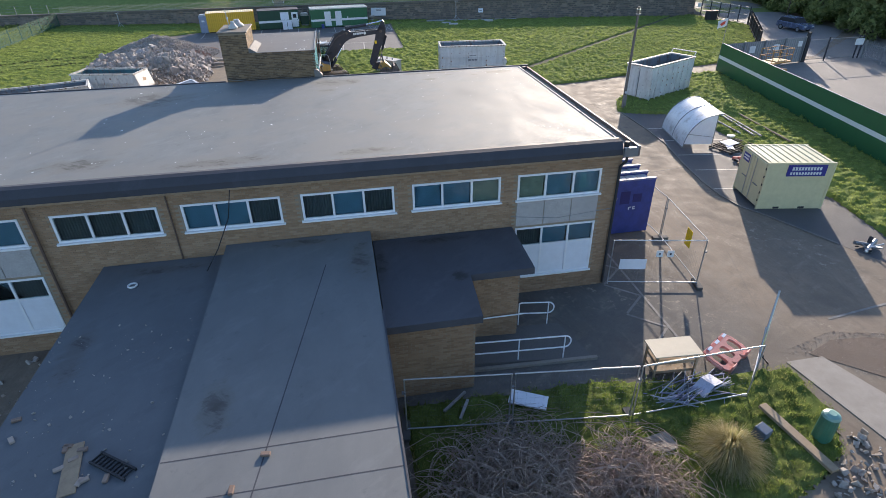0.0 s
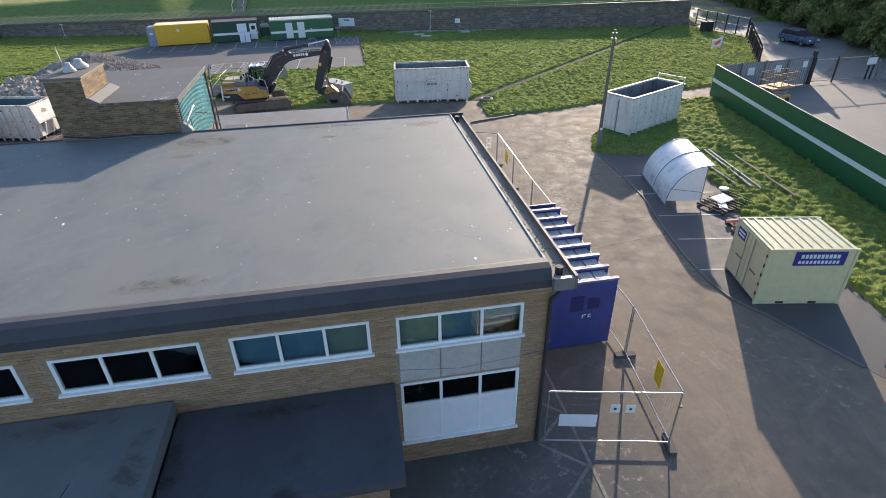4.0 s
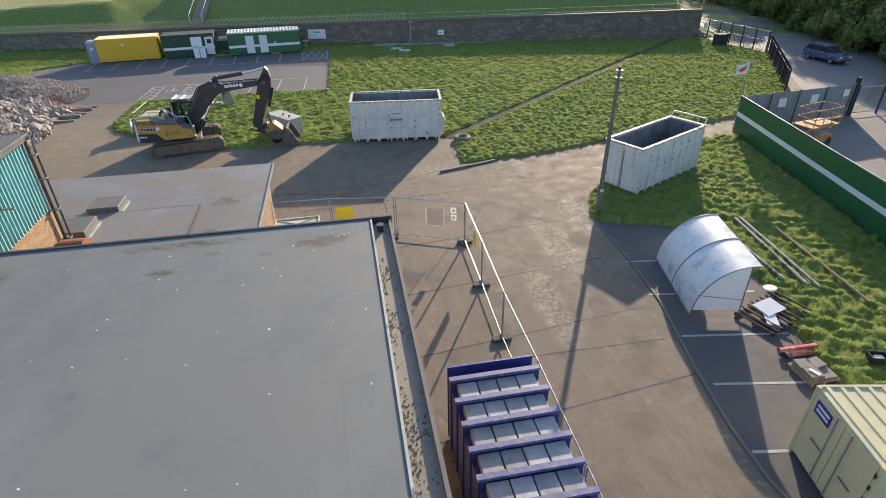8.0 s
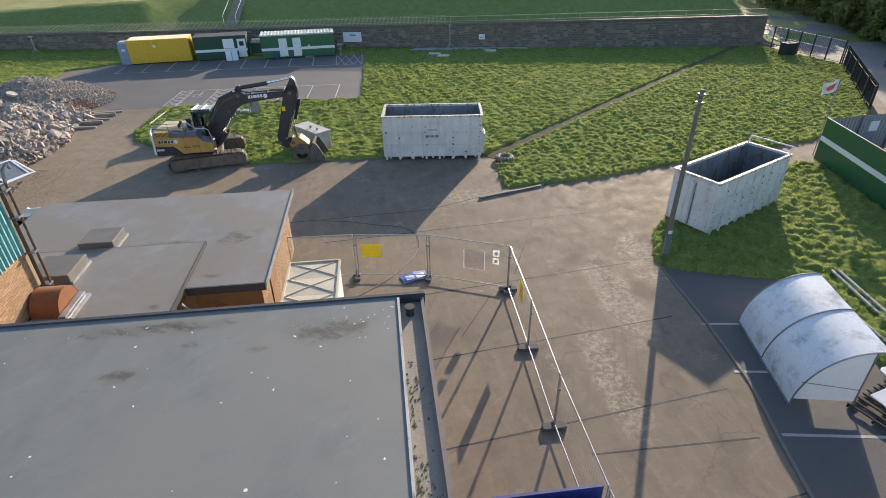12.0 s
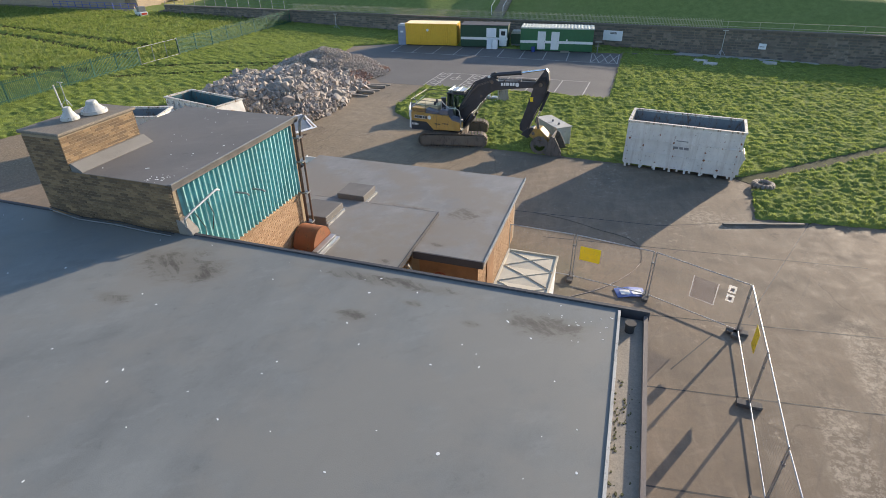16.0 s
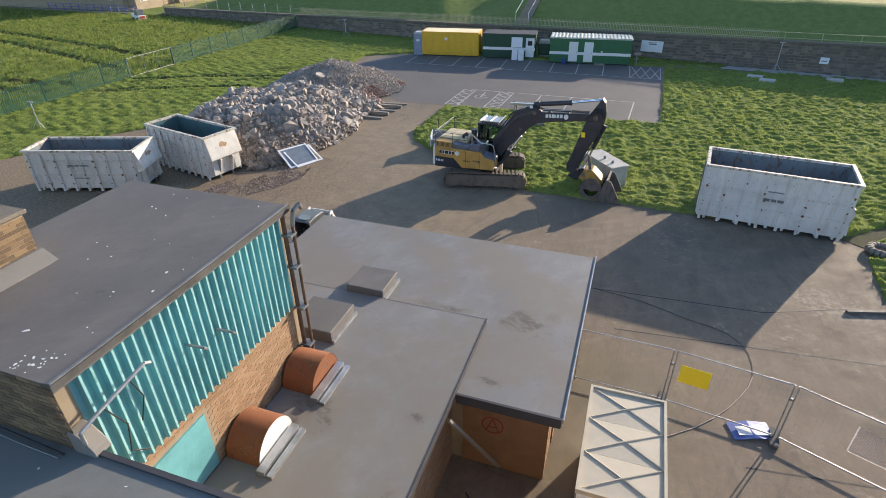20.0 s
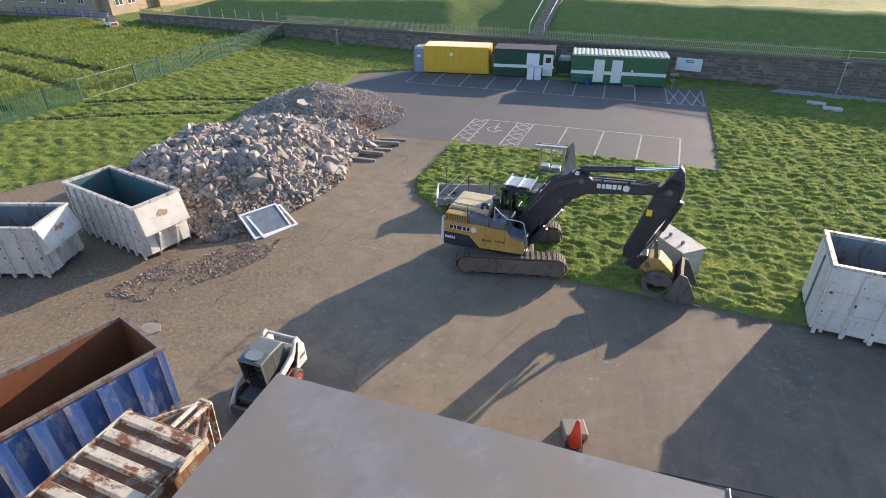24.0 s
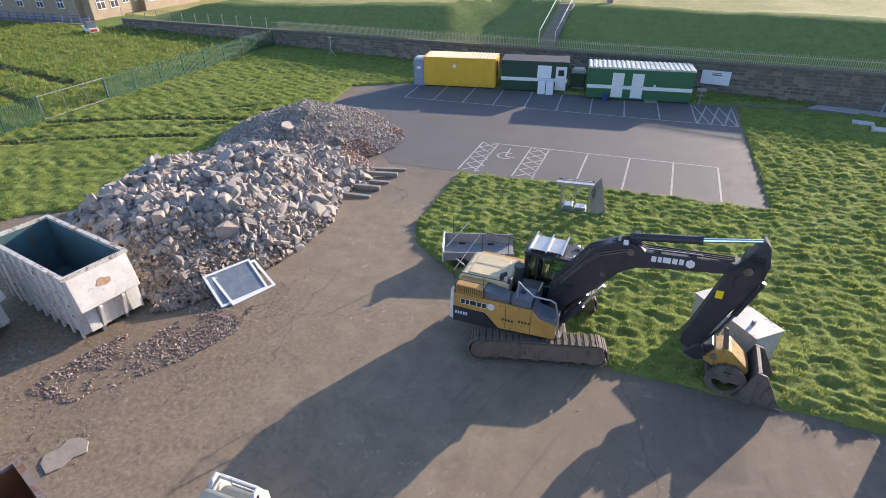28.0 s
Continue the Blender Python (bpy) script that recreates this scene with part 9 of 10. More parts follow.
solid("hose", B().path([(7.0, 35.9, 0.014), (7.83, 36.5, 0.014), (8.4, 36.95, 0.014), (8.89, 37.44, 0.014), (9.35, 38.0, 0.014), (9.73, 38.6, 0.014), (10.0, 39.1, 0.014), (10.17, 39.6, 0.014)], 0.014, 8), plain("hose_grey", (0.46, 0.37, 0.32), 0.7), "pale hose curving across the concrete", "hose")
solid("cable", B().path([(3.0, 33.0, 0.02), (3.8, 32.2, 0.02), (4.6, 31.6, 0.02), (5.1, 32.0, 0.02), (5.3, 32.9, 0.02)], 0.02, 6), M_dark, "thin cable looped by the plywood screen", "cable")
th = thing("gas_bottle", pose(3.0, 29.9, 0), "red gas bottle standing behind the building", "bottle")
part("body", B().tube((0, 0, 0), (0, 0, 0.75), 0.15, 14).tube((0, 0, 0.75), (0, 0, 0.9), 0.15, 14, 0.06), M_red, th, smooth=False)
part("collar", B().tube((0, 0, 0.9), (0, 0, 1.02), 0.08, 10), M_red, th)

# bars, racks and barriers by the shelter
M_tube = worn("weathered_tube", (0.40, 0.41, 0.40), (0.16, 0.17, 0.12), 0.46, 0.6, 1.5)
for i, (p, q) in enumerate((((26.4, 35.2), (25.6, 29.6)), ((26.65, 35.1), (25.95, 29.4)), ((25.2, 34.6), (25.0, 30.2)), ((27.6, 34.0), (27.0, 28.2)))):
    solid("steel_tube", B().tube((*p, 0.22), (*q, 0.24), 0.06, 8), M_tube if i != 3 else M_wood, "long pale steel tube lying in the grass", "tube", "tubes in the grass")
th = thing("cycle_rack", pose(23.3, 28.5, 0, 0, 0, 20), "stack of black cycle racks under a loose board", "rack")
for i in range(14):
    part("rack_bar", B().box(-1.2 + 0.18 * i, -1.16 + 0.18 * i, -0.75, 0.75, 0.1 + 0.05 * (i % 3), 0.15 + 0.05 * (i % 3)), M_dark, th)
for y in (-0.7, 0.0, 0.7):
    part("rack_rail", B().box(-1.25, 1.3, y - 0.03, y + 0.03, 0.03, 0.1), M_dark, th)
solid("loose_board", B().box(-0.45, 0.45, -0.35, 0.35, 0, 0.03), M_whitepanel, "small grey-white board lying on the racks", "board", m=pose(23.12, 28.6, 0.3, 4, -3, 14))
solid("loose_board", B().box(-0.2, 0.2, -0.32, 0.32, 0, 0.03), M_whitepanel, "small grey-white board lying on the tarmac", "board", m=pose(22.8, 28.05, 0.22, 3, 0, -22))
solid("white_tray", B().prism([(0.28 * math.cos(i * 0.7), 0.2 * math.sin(i * 0.7)) for i in range(9)], 0, 0.08), M_stripe, "small round white tray on the racks", "tray", m=pose(23.9, 29.6, 0.3))


M_redband = worn("faded_band", (0.58, 0.12, 0.09), (0.55, 0.30, 0.26), 0.4, 0.55, 3.0)


def water_barrier(m, label):
    """A plastic site barrier: three round-cornered openings, red and white bands along its top."""
    th = thing("road_barrier", m, label, "barrier", "plastic barriers")
    mt = worn("barrier_plastic", (0.64, 0.27, 0.22), (0.46, 0.19, 0.155), 0.4, 0.55, 2.0)
    L, H, t, k = 1.5, 0.92, 0.1, 16
    b = B()
    for c in range(3):
        x0, x1 = L * c / 3, L * (c + 1) / 3
        cx, cz = (x0 + x1) / 2, 0.42
        outer, inner = [], []
        for i in range(k):
            w = 2 * math.pi * (i + 0.5) / k
            dx, dz = math.cos(w), math.sin(w)
            q = 1 / max(abs(dx), abs(dz))
            outer.append((min(max(cx + dx * q * 0.25, x0), x1), 0.42 + (dz * q * 0.42 if dz < 0 else dz * q * 0.5)))
            inner.append((cx + math.copysign(abs(dx) ** 0.6, dx) * 0.165, cz + math.copysign(abs(dz) ** 0.6, dz) * 0.24))
        v = [(x, y, z) for y in (-t / 2, t / 2) for ring in (outer, inner) for x, z in ring]
        f = []
        for i in range(k):
            j = (i + 1) % k
            f += [(i, j, k + j, k + i), (2 * k + i, 3 * k + i, 3 * k + j, 2 * k + j), (k + i, k + j, 3 * k + j, 3 * k + i), (i, 2 * k + i, 2 * k + j, j)]
        b.add(v, f)
    body = part("body", b, mt, th, "faded red plastic body with three openings")
    for i in range(6):
        part("band", B().box(0.04 + i * 0.24, 0.27 + i * 0.24, -t / 2 - 0.006, -t / 2, 0.79, 0.88), M_whitepanel if i % 2 else M_redband, body)
    for x in (0.12, 1.12):
        part("foot", B().box(x, x + 0.28, -0.2, 0.2, -0.06, 0.0), mt, th, bevel=0.02)
    for x in (-0.04, L + 0.02):
        part("lug", B().tube((x, 0, 0.2), (x, 0, 0.7), 0.045, 8), mt, th)


water_barrier(pose(10.8, 10.78, 0.12, -78, 0, 31), "faded red plastic barrier with white bands tipped on its back")
th = thing("red_rail", pose(22.0, 26.6, 0.006, 0, 0, -1), "faded red barrier rail lying on the tarmac", "barrier")
Mrr = worn("faded_red", (0.60, 0.10, 0.08), (0.62, 0.40, 0.36), 0.45, 0.6, 3.0)
part("beam", B().box(0, 1.4, -0.06, 0.06, 0.08, 0.22), Mrr, th, bevel=0.015)
part("beam", B().box(0.28, 1.1, -0.26, -0.14, 0.05, 0.15), Mrr, th, bevel=0.015)
for x in (0.12, 1.2):
    part("foot", B().box(x, x + 0.08, -0.28, 0.2, 0, 0.08), M_dark, th)
th = thing("slab_stack", pose(22.42, 25.55, 0.006, 0, 0, 1), "low brown timber pallet stacked with slabs on the tarmac", "pallet")
for x in (-0.5, -0.04, 0.42):
    part("bearer", B().box(x, x + 0.08, -0.5, 0.5, 0, 0.1), M_wood, th)
for i in range(6):
    part("board", B().box(-0.54, 0.54, -0.5 + 0.17 * i, -0.36 + 0.17 * i, 0.1, 0.13), M_wood, th)
Msl = plain("slab_brown", (0.27, 0.235, 0.20), 0.85, var=0.3)
for k, (x, y, z, a) in enumerate(((-0.25, -0.2, 0.13, 3), (0.25, -0.22, 0.13, -2), (-0.22, 0.24, 0.13, 1), (0.24, 0.22, 0.13, 5), (-0.2, -0.18, 0.21, -4), (0.22, 0.2, 0.21, 8), (-0.2, 0.24, 0.21, -7))):
    part("slab", B().box(-0.23, 0.23, -0.21, 0.21, 0, 0.075, pose(x, y, z, 0, 0, a)), Msl, th, bevel=0.01)
part("offcut", B().box(-0.06, 0.06, -0.17, 0.17, 0, 0.03, pose(-0.2, -0.2, 0.287, 0, 0, 24)), M_stripe, th)
th = thing("black_crate", pose(24.7, 25.55, 0.14, 0, 0, -20), "black plastic crate holding white scrap on the verge", "crate")
part("base", B().box(-0.27, 0.27, -0.2, 0.2, 0, 0.03), M_dark, th)
for x in (-0.27, 0.24):
    part("side", B().box(x, x + 0.03, -0.2, 0.2, 0.03, 0.26), M_dark, th)
for y in (-0.2, 0.17):
    part("side", B().box(-0.24, 0.24, y, y + 0.03, 0.03, 0.26), M_dark, th)
part("scrap", B().prism([(-0.2, -0.1), (0.05, -0.14), (0.2, -0.04), (0.14, 0.12), (-0.1, 0.1)], 0.03, 0.2), M_stripe, th, bevel=0.03)
th = thing("scrap_metal", pose(21.3, 16.4, 0), "heap of small dark scrap on the tarmac", "scrap")
r_ = random.Random(5)
for i in range(9):
    part("scrap", B().tube((r_.uniform(-0.6, 0.6), r_.uniform(-0.4, 0.4), 0.05), (r_.uniform(-0.6, 0.6), r_.uniform(-0.4, 0.4), r_.uniform(0.1, 0.45)), r_.uniform(0.03, 0.09), 7), r_.choice([M_dark, M_greysteel, M_galv]), th)

# ---- garden in front of the building ----


def handrail(p, q, posts, label):
    th = thing("handrail", along(p, q), label, "handrail", "ramp handrails")
    L = math.hypot(q[0] - p[0], q[1] - p[1])
    R, top, mid = 0.2, 0.95, 0.5
    arc = [(L + R * math.sin(math.pi * i / 8), 0, (top + mid) / 2 + (top - mid) / 2 * math.cos(math.pi * i / 8)) for i in range(9)]
    part("tube", B().path([(0, 0, 0), (0, 0, top - 0.05), (0.06, 0, top)] + arc + [(0, 0, mid)], 0.024, 8), M_pvc, th)
    for i in range(1, posts):
        part("post", B().tube((L * i / (posts - 1), 0, 0), (L * i / (posts - 1), 0, top), 0.022, 8), M_pvc, th)
    return th


handrail((3.15, 12.72), (6.1, 12.5), 3, "white tubular handrail beside the ramp")
handrail((5.2, 14.45), (6.2, 14.3), 2, "short white tubular handrail by the porch")
solid("entrance_ramp", B().add([(3.1, 12.6, 0), (7.1, 12.4, 0.0), (6.6, 14.3, 0.0), (3.1, 14.15, 0), (3.1, 12.6, 0.22), (7.1, 12.4, 0.012), (6.6, 14.3, 0.012), (3.1, 14.15, 0.22)], [(4, 5, 6, 7), (0, 1, 5, 4), (1, 2, 6, 5), (2, 3, 7, 6), (3, 0, 4, 7)]), M_tarmac, "dark tarmac entrance ramp", "ramp", kind="structure")
solid("kerb", B().box(0, 4.1, -0.06, 0.06, 0, 0.1), M_pathc, "low kerb beside the ramp", "kerb", kind="structure", m=along((3.1, 12.5), (7.2, 12.3)))

th = thing("work_table", along((8.4, 11.05), (9.85, 10.95)), "trestle table with a cream board top and stacked timber", "table")
part("top", B().box(0, 1.5, 0, 0.85, 0.86, 0.9), plain("table_board", (0.46, 0.40, 0.29), 0.6, var=0.12), th, bevel=0.006)
for x in (0.08, 1.36):
    for y in (0.06, 0.72):
        part("leg", B().box(x, x + 0.06, y, y + 0.06, 0, 0.86), M_wood, th)
for z in (0.15, 0.5):
    part("shelf_board", B().box(0.1, 1.4, 0.1, 0.75, z, z + 0.1), M_wood, th)


def scrap_pile():
    r = random.Random(21)
    th = thing("scrap_pile", pose(9.3, 10.35, 0), "tangled pile of pale metal strips and window beads", "scrap")
    ms = [M_greysteel, plain("grey_strip", (0.40, 0.40, 0.43), 0.5), plain("lilac_strip", (0.25, 0.25, 0.37), 0.5), plain("pale_strip", (0.52, 0.53, 0.58), 0.5)]
    for i in range(84):
        a = r.gauss(0.15, 0.5)
        ln = r.uniform(0.5, 1.5)
        c = Vector((r.uniform(-0.9, 1.0), r.uniform(-0.4, 0.35), r.uniform(0.04, 0.26)))
        d = Vector((math.cos(a), math.sin(a), r.uniform(-0.12, 0.12))) * ln / 2
        part("strip", B().box(-ln / 2, ln / 2, -r.uniform(0.012, 0.05), 0.012, -0.008, 0.008, look(c, c + d) @ pose(0, 0, 0, 0, 90, 0)), r.choice(ms), th)
    part("white_sheet", B().side([(-0.45, 0.1), (0.0, 0.3), (0.5, 0.16), (0.5, 0.18), (0.0, 0.32), (-0.45, 0.12)], -0.25, 0.2, pose(0.45, 0.0, 0.06, 0, 0, 25)), plain("grey_sheet", (0.46, 0.47, 0.55), 0.5), th)


scrap_pile()
th = thing("leaning_panel", pose(0, 0, 0), "bent fence panel leaning with pale tape on its edge", "fence")
part("post", B().path([(10.9, 9.9, 0.0), (12.14, 11.2, 0.3), (12.85, 11.95, 2.12)], 0.03, 8), M_galv, th)
part("tape", B().box(-0.03, 0.03, -0.008, 0.008, 0, 1.9, look((12.17, 11.2, 0.38), (12.85, 11.95, 2.12)) @ pose(0, 0, 0, 180, 0, 0)), plain("cream_tape", (0.72, 0.68, 0.48), 0.6), th)
part("pole", B().path([(11.8, 10.75, 0.0), (12.3, 11.45, 1.15)], 0.02, 8), M_galv, th)
part("hazard_tape", B().add([(12.31, 11.35, 0.95), (12.45, 11.5, 1.2), (12.2, 11.2, 0.25), (12.05, 11.1, 0.3)], [(0, 1, 2, 3)]), plain("tape_yellow", (0.62, 0.62, 0.12), 0.5), th, "slack yellow hazard tape")
part("foot", B().path([(12.14, 11.2, 0.3), (12.4, 11.0, 0.0)], 0.02, 6).path([(12.14, 11.2, 0.3), (12.5, 11.35, 0.0)], 0.02, 6), M_dark, th)
solid("white_board", B().box(-0.55, 0.55, -0.24, 0.24, 0, 0.06), M_whitepanel, "white appliance panel lying on the grass", "panel", m=pose(4.35, 10.75, 0.27, 8, 0, -28), bevel=0.01)
for m_, ln in ((pose(1.9, 10.9, 0.15, 0, -8, 35), 0.9), (pose(2.3, 10.55, 0.15, 0, -5, 60), 0.7)):
    solid("broken_rail", B().box(0, ln, -0.04, 0.04, 0, 0.05), M_galv, "broken pale metal rail on the grass", "rail", "broken rails", m=m_)
solid("timber_beam", B().box(-1.15, 1.15, -0.13, 0.13, 0, 0.1), M_wood, "weathered timber plank lying across the grass", "plank", m=pose(11.05, 8.2, 0.13, 0, 2, -80), bevel=0.01)
th = thing("green_post", pose(11.75, 8.1, 0), "stout green plastic bollard with a domed top", "bollard")
Mp = plain("green_plastic", (0.045, 0.16, 0.10), 0.45, var=0.2)
part("body", B().tube((0, 0, 0), (0, 0, 0.9), 0.24, 18, 0.22), Mp, th)
part("cap", B().tube((0, 0, 0.9), (0, 0, 0.97), 0.23, 18, 0.2).tube((0, 0, 0.97), (0, 0, 1.02), 0.2, 18, 0.1), plain("green_cap", (0.20, 0.36, 0.30), 0.4), th)
solid("garden_box", B().box(-0.17, 0.17, -0.17, 0.17, 0, 0.4), plain("slate_blue", (0.10, 0.13, 0.18), 0.5), "small blue-grey box in the grass", "box", m=pose(10.15, 8.45, 0.05, 6, 0, 20), bevel=0.02)
solid("paving_slab", B().box(-0.42, 0.42, -0.28, 0.28, 0, 0.06), M_pathc, "loose grey paving slab on the grass", "slab", m=pose(7.35, 8.7, 0.12, 3, 2, 10), bevel=0.01)


def grass_tuft():
    """Pampas-like tuft: many arching dry blades from one root."""
    r = np.random.RandomState(31)
    th = thing("grass_clump", pose(8.85, 8.0, 0) @ Matrix.Diagonal((0.86, 0.86, 0.95, 1)), "big dry arching grass clump, straw and green", "plant")
    n, k = 3400, 6
    a = r.uniform(0, 6.28, n)
    reach = r.uniform(0.25, 1.25, n)
    top = r.uniform(0.45, 1.05, n) * (1.15 - 0.35 * reach)
    t = np.linspace(0, 1, k)
    rad = 0.12 * r.uniform(0, 1, n)[:, None] + reach[:, None] * t[None] ** 1.1
    z = top[:, None] * (np.sin(t * 2.3)[None]) / math.sin(1.57)
    z = np.maximum(z, 0.02)
    z = z * r.uniform(0.7, 1.1, (n, 1))
    w = 0.010 * (1 - t[None] * 0.85) * np.ones((n, 1))
    aa = a[:, None] + r.normal(0, 0.12, (n, 1)) * t[None]
    x, y = rad * np.cos(aa), rad * np.sin(aa)
    p0 = np.stack([x - w * np.sin(aa), y + w * np.cos(aa), z], -1)
    p1 = np.stack([x + w * np.sin(aa), y - w * np.cos(aa), z], -1)
    v = np.stack([p0, p1], 2).reshape(-1, 3)
    base = (np.arange(n) * 2 * k)[:, None, None]
    f = (base + np.array([[2 * i, 2 * i + 1, 2 * i + 3, 2 * i + 2] for i in range(k - 1)])[None]).reshape(-1, 4)
    ob = new("blade", array_mesh("blade", v, f, blade_mat("dry_blade", (0.26, 0.26, 0.10), (0.45, 0.39, 0.22), (0.60, 0.53, 0.36))))
    ob.parent = th
    tagged(ob, kind="stuff")


grass_tuft()


def bramble(cx, cy, rx, ry, h, n, seed, label):
    """A tangle of bare arching canes."""
    r = np.random.RandomState(seed)
    th = thing("bramble", pose(cx, cy, 0), label, "shrub", "bare shrubs")
    mt = bpy.data.materials.get("cane") or brick_mat("cane", (0.20, 0.15, 0.125), (0.36, 0.28, 0.23), (0.52, 0.43, 0.35))
    vs, fs = [], []
    k = 7
    for i in range(n):
        if i in range(1, 71):                          # the outermost canes stand singly
            o = new("cane", array_mesh("cane", vs, fs, mt))
            o.parent = th
            vs, fs = [], []
        a = r.uniform(0, 6.28)
        q = math.sqrt(r.uniform())
        p = np.array([rx * q * math.cos(a), ry * q * math.sin(a), 0.0])
        d = np.array([r.normal(0, 1), r.normal(0, 1), 0.0])
        d /= np.linalg.norm(d)
        ln, hh, curl = r.uniform(0.6, 1.7), h * r.uniform(0.25, 1.15) * math.sqrt(1.15 - q * q), r.normal(0, 2.0)
        rad = r.uniform(0.006, 0.014)
        base = len(vs)
        for j in range(k):
            t = j / (k - 1)
            ang = math.atan2(d[1], d[0]) + curl * t
            c = p + np.array([math.cos(ang), math.sin(ang), 0]) * ln * t
            c[2] = hh * math.sin(min(2.6, 0.25 + t * 2.6)) + 0.02
            for m in range(3):
                w = 2.094 * m
                vs.append((c[0] + rad * math.cos(w) * -math.sin(ang), c[1] + rad * math.cos(w) * math.cos(ang), c[2] + rad * math.sin(w)))
        for j in range(k - 1):
            for m in range(3):
                fs.append((base + 3 * j + m, base + 3 * j + (m + 1) % 3, base + 3 * j + 3 + (m + 1) % 3, base + 3 * j + 3 + m))
    ob = new("cane", array_mesh("cane", vs, fs, mt))
    ob.parent = th
    tagged(ob, kind="stuff")
    debris("stone", int(40 * rx), cx - rx, cx + rx, cy - ry, cy + ry, 0.03, 0.12, seed + 1, M_rubble, "pale stones under the bare shrubs")


bramble(3.3, 8.1, 1.8, 1.5, 1.15, 1150, 41, "sprawling bare bramble with grey-brown canes")
bramble(6.0, 7.5, 0.95, 1.1, 1.0, 560, 43, "bare bramble with pale twining canes")
bramble(1.8, 6.6, 1.4, 1.4, 0.8, 260, 47, "low bare bramble beside the link wing")
bramble(4.6, 5.6, 1.8, 1.2, 0.8, 260, 49, "low bare bramble in the garden")

# ---- the distance ----


def stone_house():
    th = thing("stone_house", pose(-76.6, 100.4, 0), "large tan stone house with white-framed windows", "house")
    Ms = ground_mat("house_stone", (0.36, 0.28, 0.19), (0.24, 0.18, 0.12), (0.46, 0.38, 0.28), 1.0)
    part("wall", B().box(-34, 0, 0, 30, 0, 8.5), Ms, th)
    part("bay", B().box(0, 1.6, 1.0, 6.5, 0, 8.5), Ms, th)
    part("bay", B().box(0, 1.0, 11.5, 24.0, 0, 8.5), Ms, th)
    part("plinth", B().box(-34.2, 1.9, -0.25, 0.0, 0, 0.5), Ms, th)
    part("roof", B().side([(-34.5, 8.5), (2.0, 8.5), (-2.0, 12.5), (-30.0, 12.5)], -0.5, 30.5), M_feltdark, th)

    def win(x, y, z, w, h, face):
        wn = part("window", B().box(x - 0.02, x + 0.06, y, y + w, z, z + h) if face == "e" else B().box(x, x + w, y - 0.06, y + 0.02, z, z + h), M_pvc, th)
        for i in range(2):
            for j in range(2):
                a, c = 0.1 + i * (w / 2 - 0.03), z + 0.1 + j * (h / 2 - 0.03)
                if face == "e":
                    part("pane", B().box(x + 0.06, x + 0.07, y + a, y + a + w / 2 - 0.16, c, c + h / 2 - 0.16), M_dark, wn)
                else:
                    part("pane", B().box(x + a, x + a + w / 2 - 0.16, y - 0.07, y - 0.06, c, c + h / 2 - 0.16), M_dark, wn)

    for y in (2.0, 4.4):
        win(1.6, y, 1.3, 1.5, 2.0, "e")
        win(1.6, y, 5.0, 1.5, 1.8, "e")
    for y in (8.2, 9.8):
        win(0.0, y, 1.5, 1.2, 1.8, "e")
    for y in (12.2, 14.8, 17.6, 20.6):
        win(1.0, y, 1.3, 1.5, 2.0, "e")
        win(1.0, y, 5.0, 1.5, 1.8, "e")
    for x in (-3.5, -7.5, -11.5, -16.0, -21.0):
        win(x, 0.0, 1.6, 1.3, 1.7, "s")
        win(x, 0.0, 5.2, 1.3, 1.7, "s")
    fe = thing("blue_fence", along((-90.0, 97.6), (-71.5, 97.6)), "low blue railing in front of the house", "fence")
    Mb = plain("fence_blue", (0.06, 0.09, 0.35), 0.5)
    for i in range(12):
        part("post", B().box(i * 1.68 - 0.04, i * 1.68 + 0.04, -0.04, 0.04, 0, 1.3), Mb, fe)
    for z in (0.4, 0.8, 1.2):
        part("rail", B().box(0, 18.5, -0.02, 0.02, z, z + 0.06), Mb, fe)
    solid("kerb", B().box(0, 26, -0.15, 0.15, 0, 0.35), M_pathc, "pale kerb along the field's edge", "kerb", kind="structure", m=along((-96.0, 97.0), (-69.5, 96.8)))


stone_house()


def dumper():
    th = thing("utility_buggy", pose(-65.5, 92.3, 0, 0, 0, -20), "small white utility buggy parked by the wall", "vehicle")
    part("body", B().box(-0.9, 0.9, -0.6, 0.6, 0.3, 0.85), M_stripe, th, bevel=0.05)
    part("cab", B().box(-0.2, 0.6, -0.55, 0.55, 0.85, 1.6), M_greysteel, th, bevel=0.04)
    part("tray", B().box(-0.95, -0.25, -0.6, 0.6, 0.86, 1.1), M_stripe, th)
    part("red_panel", B().box(0.9, 0.93, -0.4, 0.4, 0.45, 0.75), M_red, th)
    for x in (-0.6, 0.6):
        for y in (-0.65, 0.5):
            part("wheel", B().tube((x, y, 0.28), (x, y + 0.15, 0.28), 0.28, 14), M_dark, th)


dumper()


def bank_steps():
    th = thing("bank_steps", pose(-7.9, 90.1, 0, 0, 0, -9), "pale concrete steps with white rails up the bank", "steps")
    for i in range(15):
        part("step", B().box(-0.7, 0.7, i * 0.37, i * 0.37 + 0.39, 1.2 + 0.19 * i, 2.45 + 0.19 * i), M_pathc, th)
    for x in (-0.75, 0.75):
        part("rail", B().path([(x, 0, 2.4), (x, 0, 3.4), (x, 5.5, 6.2), (x, 5.5, 5.2)], 0.035, 6), M_pvc, th)
    pl = thing("stone_marker", pose(-3.2, 97.8, 0), "small grey stone marker on the field's edge", "marker")
    part("post", B().box(-0.3, 0.3, -0.3, 0.3, 4.5, 6.0), M_pathc, pl, bevel=0.05)


bank_steps()

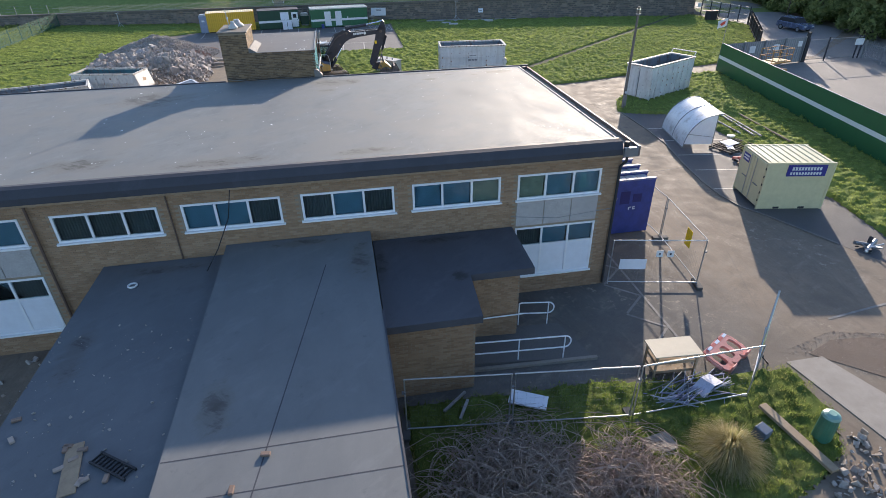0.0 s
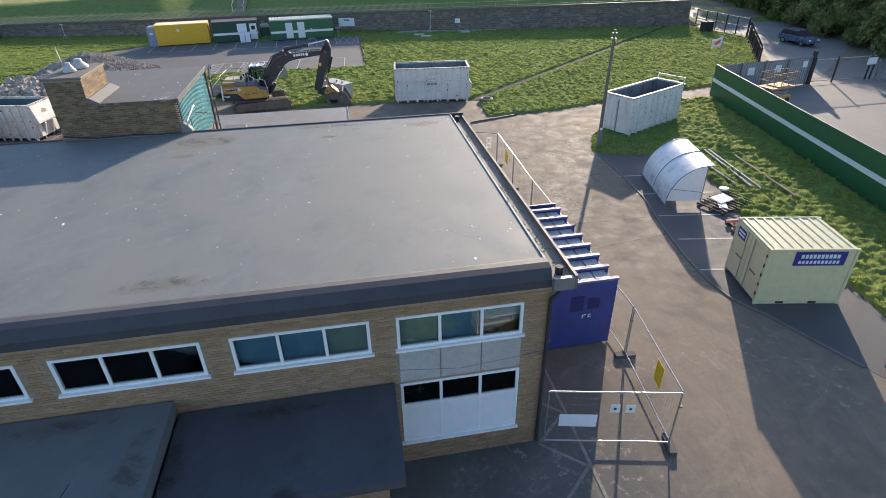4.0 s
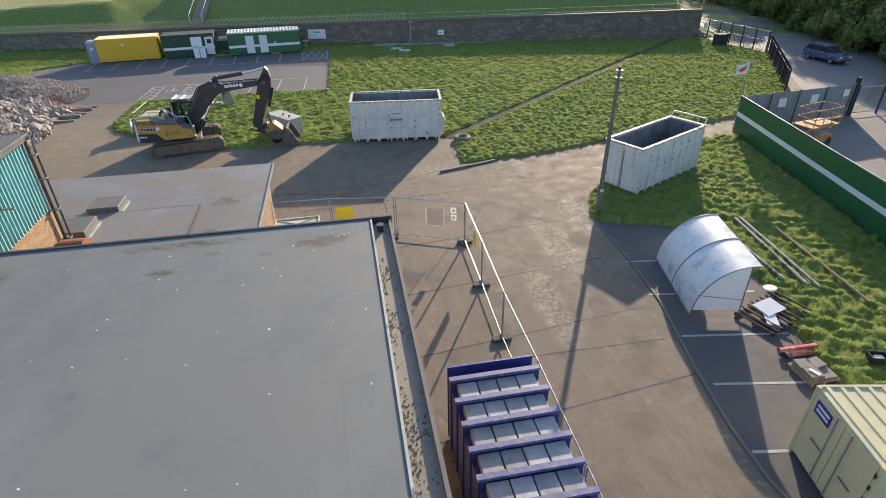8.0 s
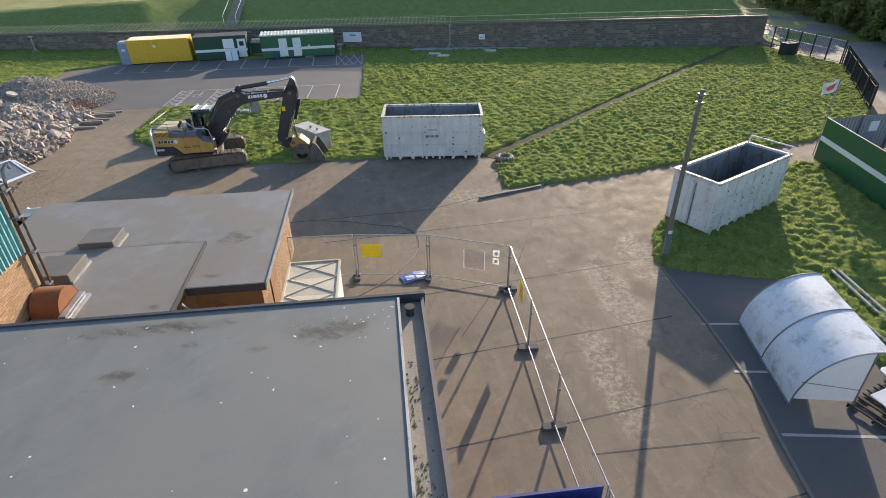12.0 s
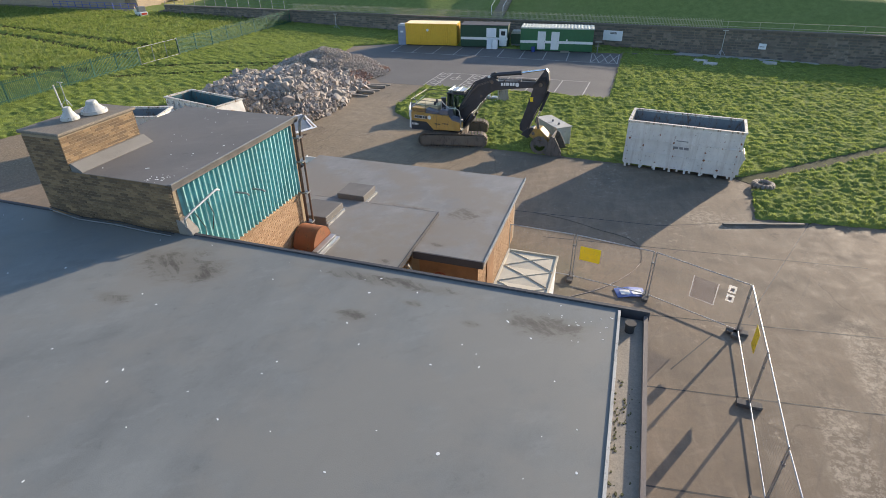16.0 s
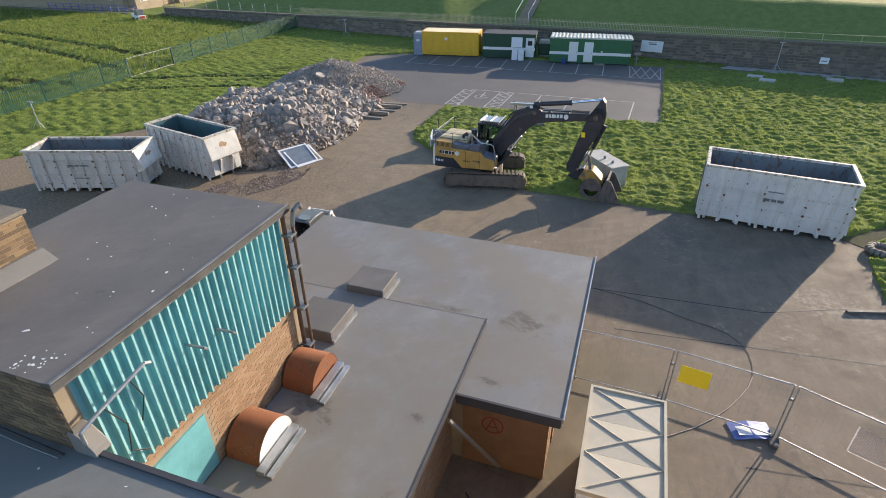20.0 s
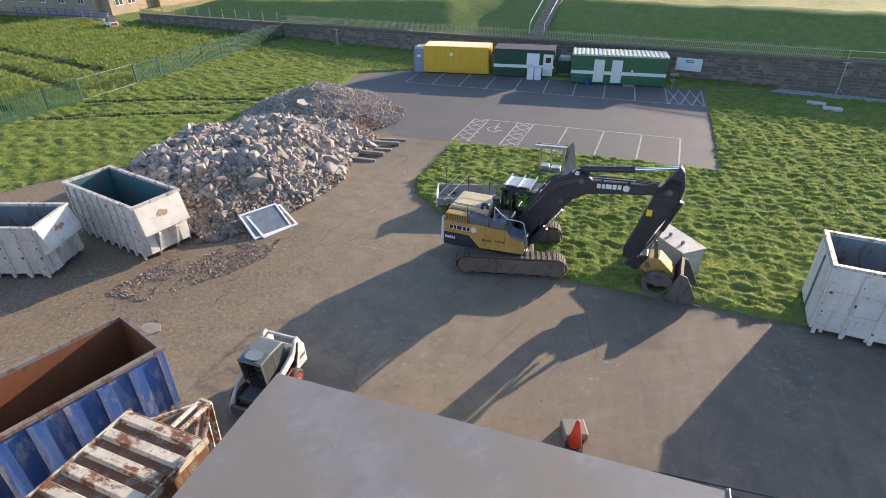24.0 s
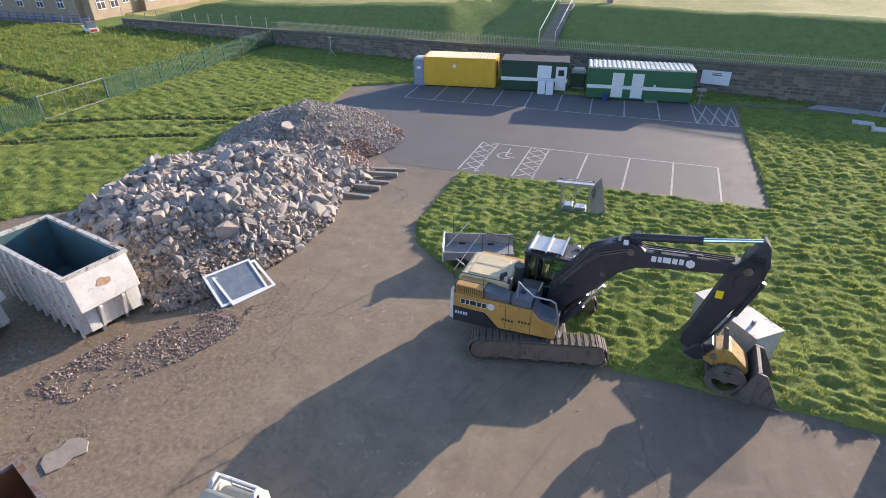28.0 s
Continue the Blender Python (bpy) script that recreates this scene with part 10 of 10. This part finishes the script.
LEAF = blade_mat("leaf", (0.13, 0.175, 0.07), (0.26, 0.32, 0.12), (0.38, 0.42, 0.18))
BARK = plain("bark", (0.09, 0.07, 0.05), 0.9, var=0.3)


def tree(x, y, h, r, seed, label, shrub=False):
    rr = np.random.RandomState(seed)
    th = thing("bush" if shrub else "tree", pose(x, y, 0), label, "bush" if shrub else "tree")
    b = B()
    if not shrub:
        b.tube((0, 0, -0.2), (0.1, 0.1, h * 0.5), 0.22, 8, 0.14)
    limbs = []
    for i in range(9):
        a, e = rr.uniform(0, 6.28), rr.uniform(0.4, 1.2)
        z0 = h * rr.uniform(0.05 if shrub else 0.25, 0.5)
        p = Vector((0.05, 0.05, z0))
        q = p + Vector((math.cos(a) * math.cos(e), math.sin(a) * math.cos(e), math.sin(e))) * r * rr.uniform(0.6, 1.0)
        b.tube(p, q, 0.09, 6, 0.03)
        limbs.append(q)
    part("trunk", b, BARK, th)
    clumps = []
    for i in range(34):
        a, e = rr.uniform(0, 6.28), rr.uniform(-1.05, 1.5)
        q = r * rr.uniform(0.45, 1.0)
        clumps.append((q * math.cos(a) * math.cos(e), q * math.sin(a) * math.cos(e), h * 0.5 + math.sin(e) * h * 0.46, rr.uniform(0.5, 1.1) * r * 0.34))
    n = 5200
    c = np.array(clumps)[rr.randint(0, 34, n)]
    d = rr.normal(0, 1, (n, 3))
    d /= np.linalg.norm(d, axis=1)[:, None]
    p = c[:, :3] + d * c[:, 3:4] * rr.uniform(0.5, 1.1, (n, 1)) ** 0.7
    p[:, 2] = np.maximum(p[:, 2], 0.15)
    u = rr.normal(0, 1, (n, 3))
    u /= np.linalg.norm(u, axis=1)[:, None]
    w = np.cross(u, d)
    s = rr.uniform(0.15, 0.40, (n, 1))
    v = np.stack([p - u * s, p + w * s * 0.5, p + u * s, p - w * s * 0.5], 1).reshape(-1, 3)
    ob = new("crown", array_mesh("crown", v, np.arange(len(v)).reshape(-1, 4), LEAF))
    ob.parent = th
    tagged(ob, kind="stuff")


TREES = [(61.0, 56, 6.0, 3.0), (62.5, 62, 6.5, 3.2), (64.0, 68, 6.5, 3.2), (65.5, 74, 6.8, 3.3), (67.0, 80, 6.8, 3.3), (68.8, 86, 6.8, 3.3), (70.8, 92, 6.5, 3.3), (73.0, 98, 6.5, 3.4), (68.0, 60, 10.0, 4.2), (70.0, 68, 11.0, 4.4), (72.0, 76, 11.0, 4.6), (74.0, 84, 11.0, 4.6), (77.0, 92, 10.5, 4.6), (80.0, 100, 10.5, 4.6), (63.0, 50, 6.5, 3.2), (69.0, 51, 9.0, 4.2), (78.0, 72, 12.0, 5.0), (81.0, 84, 12.0, 5.0), (86.0, 106, 11.0, 5.0), (60.5, 44, 5.5, 3.0), (72.0, 105, 9.0, 4.2), (76.0, 112, 10.0, 4.6), (81.0, 120, 11.0, 5.0), (74.0, 122, 9.0, 4.4), (86.0, 92, 13.0, 5.2), (90.0, 78, 13.0, 5.2), (84.0, 66, 12.0, 5.0), (92.0, 112, 13.0, 5.4), (69.5, 83, 11.0, 4.0), (71.5, 90, 12.5, 4.4), (73.5, 97, 12.5, 4.4), (68.5, 76, 10.0, 3.8), (79.0, 105, 13.0, 4.8)]
TREES += [(63.5 + 0.27 * 4.2 * k, 52 + 4.2 * k, 5.0 + 1.5 * (k % 3), 3.1) for k in range(17)]
TREES += [(69.0 + 0.25 * 5 * k, 56 + 5.0 * k, 6.5, 3.4) for k in range(14)]
for i, (x, y, h, r) in enumerate(TREES):
    tree(x, y, h, r, 100 + i, "dense dark-green tree in shade beside the lane" if h > 6.9 else "thick dark hedge bush beside the lane", h <= 6.9)
sgn = thing("lane_pole", pose(60.6, 70.5, 0), "slim dark wooden pole beside the lane", "pole")
part("shaft", B().tube((0, 0, 0), (0, 0, 6.5), 0.07, 8), BARK, sgn)
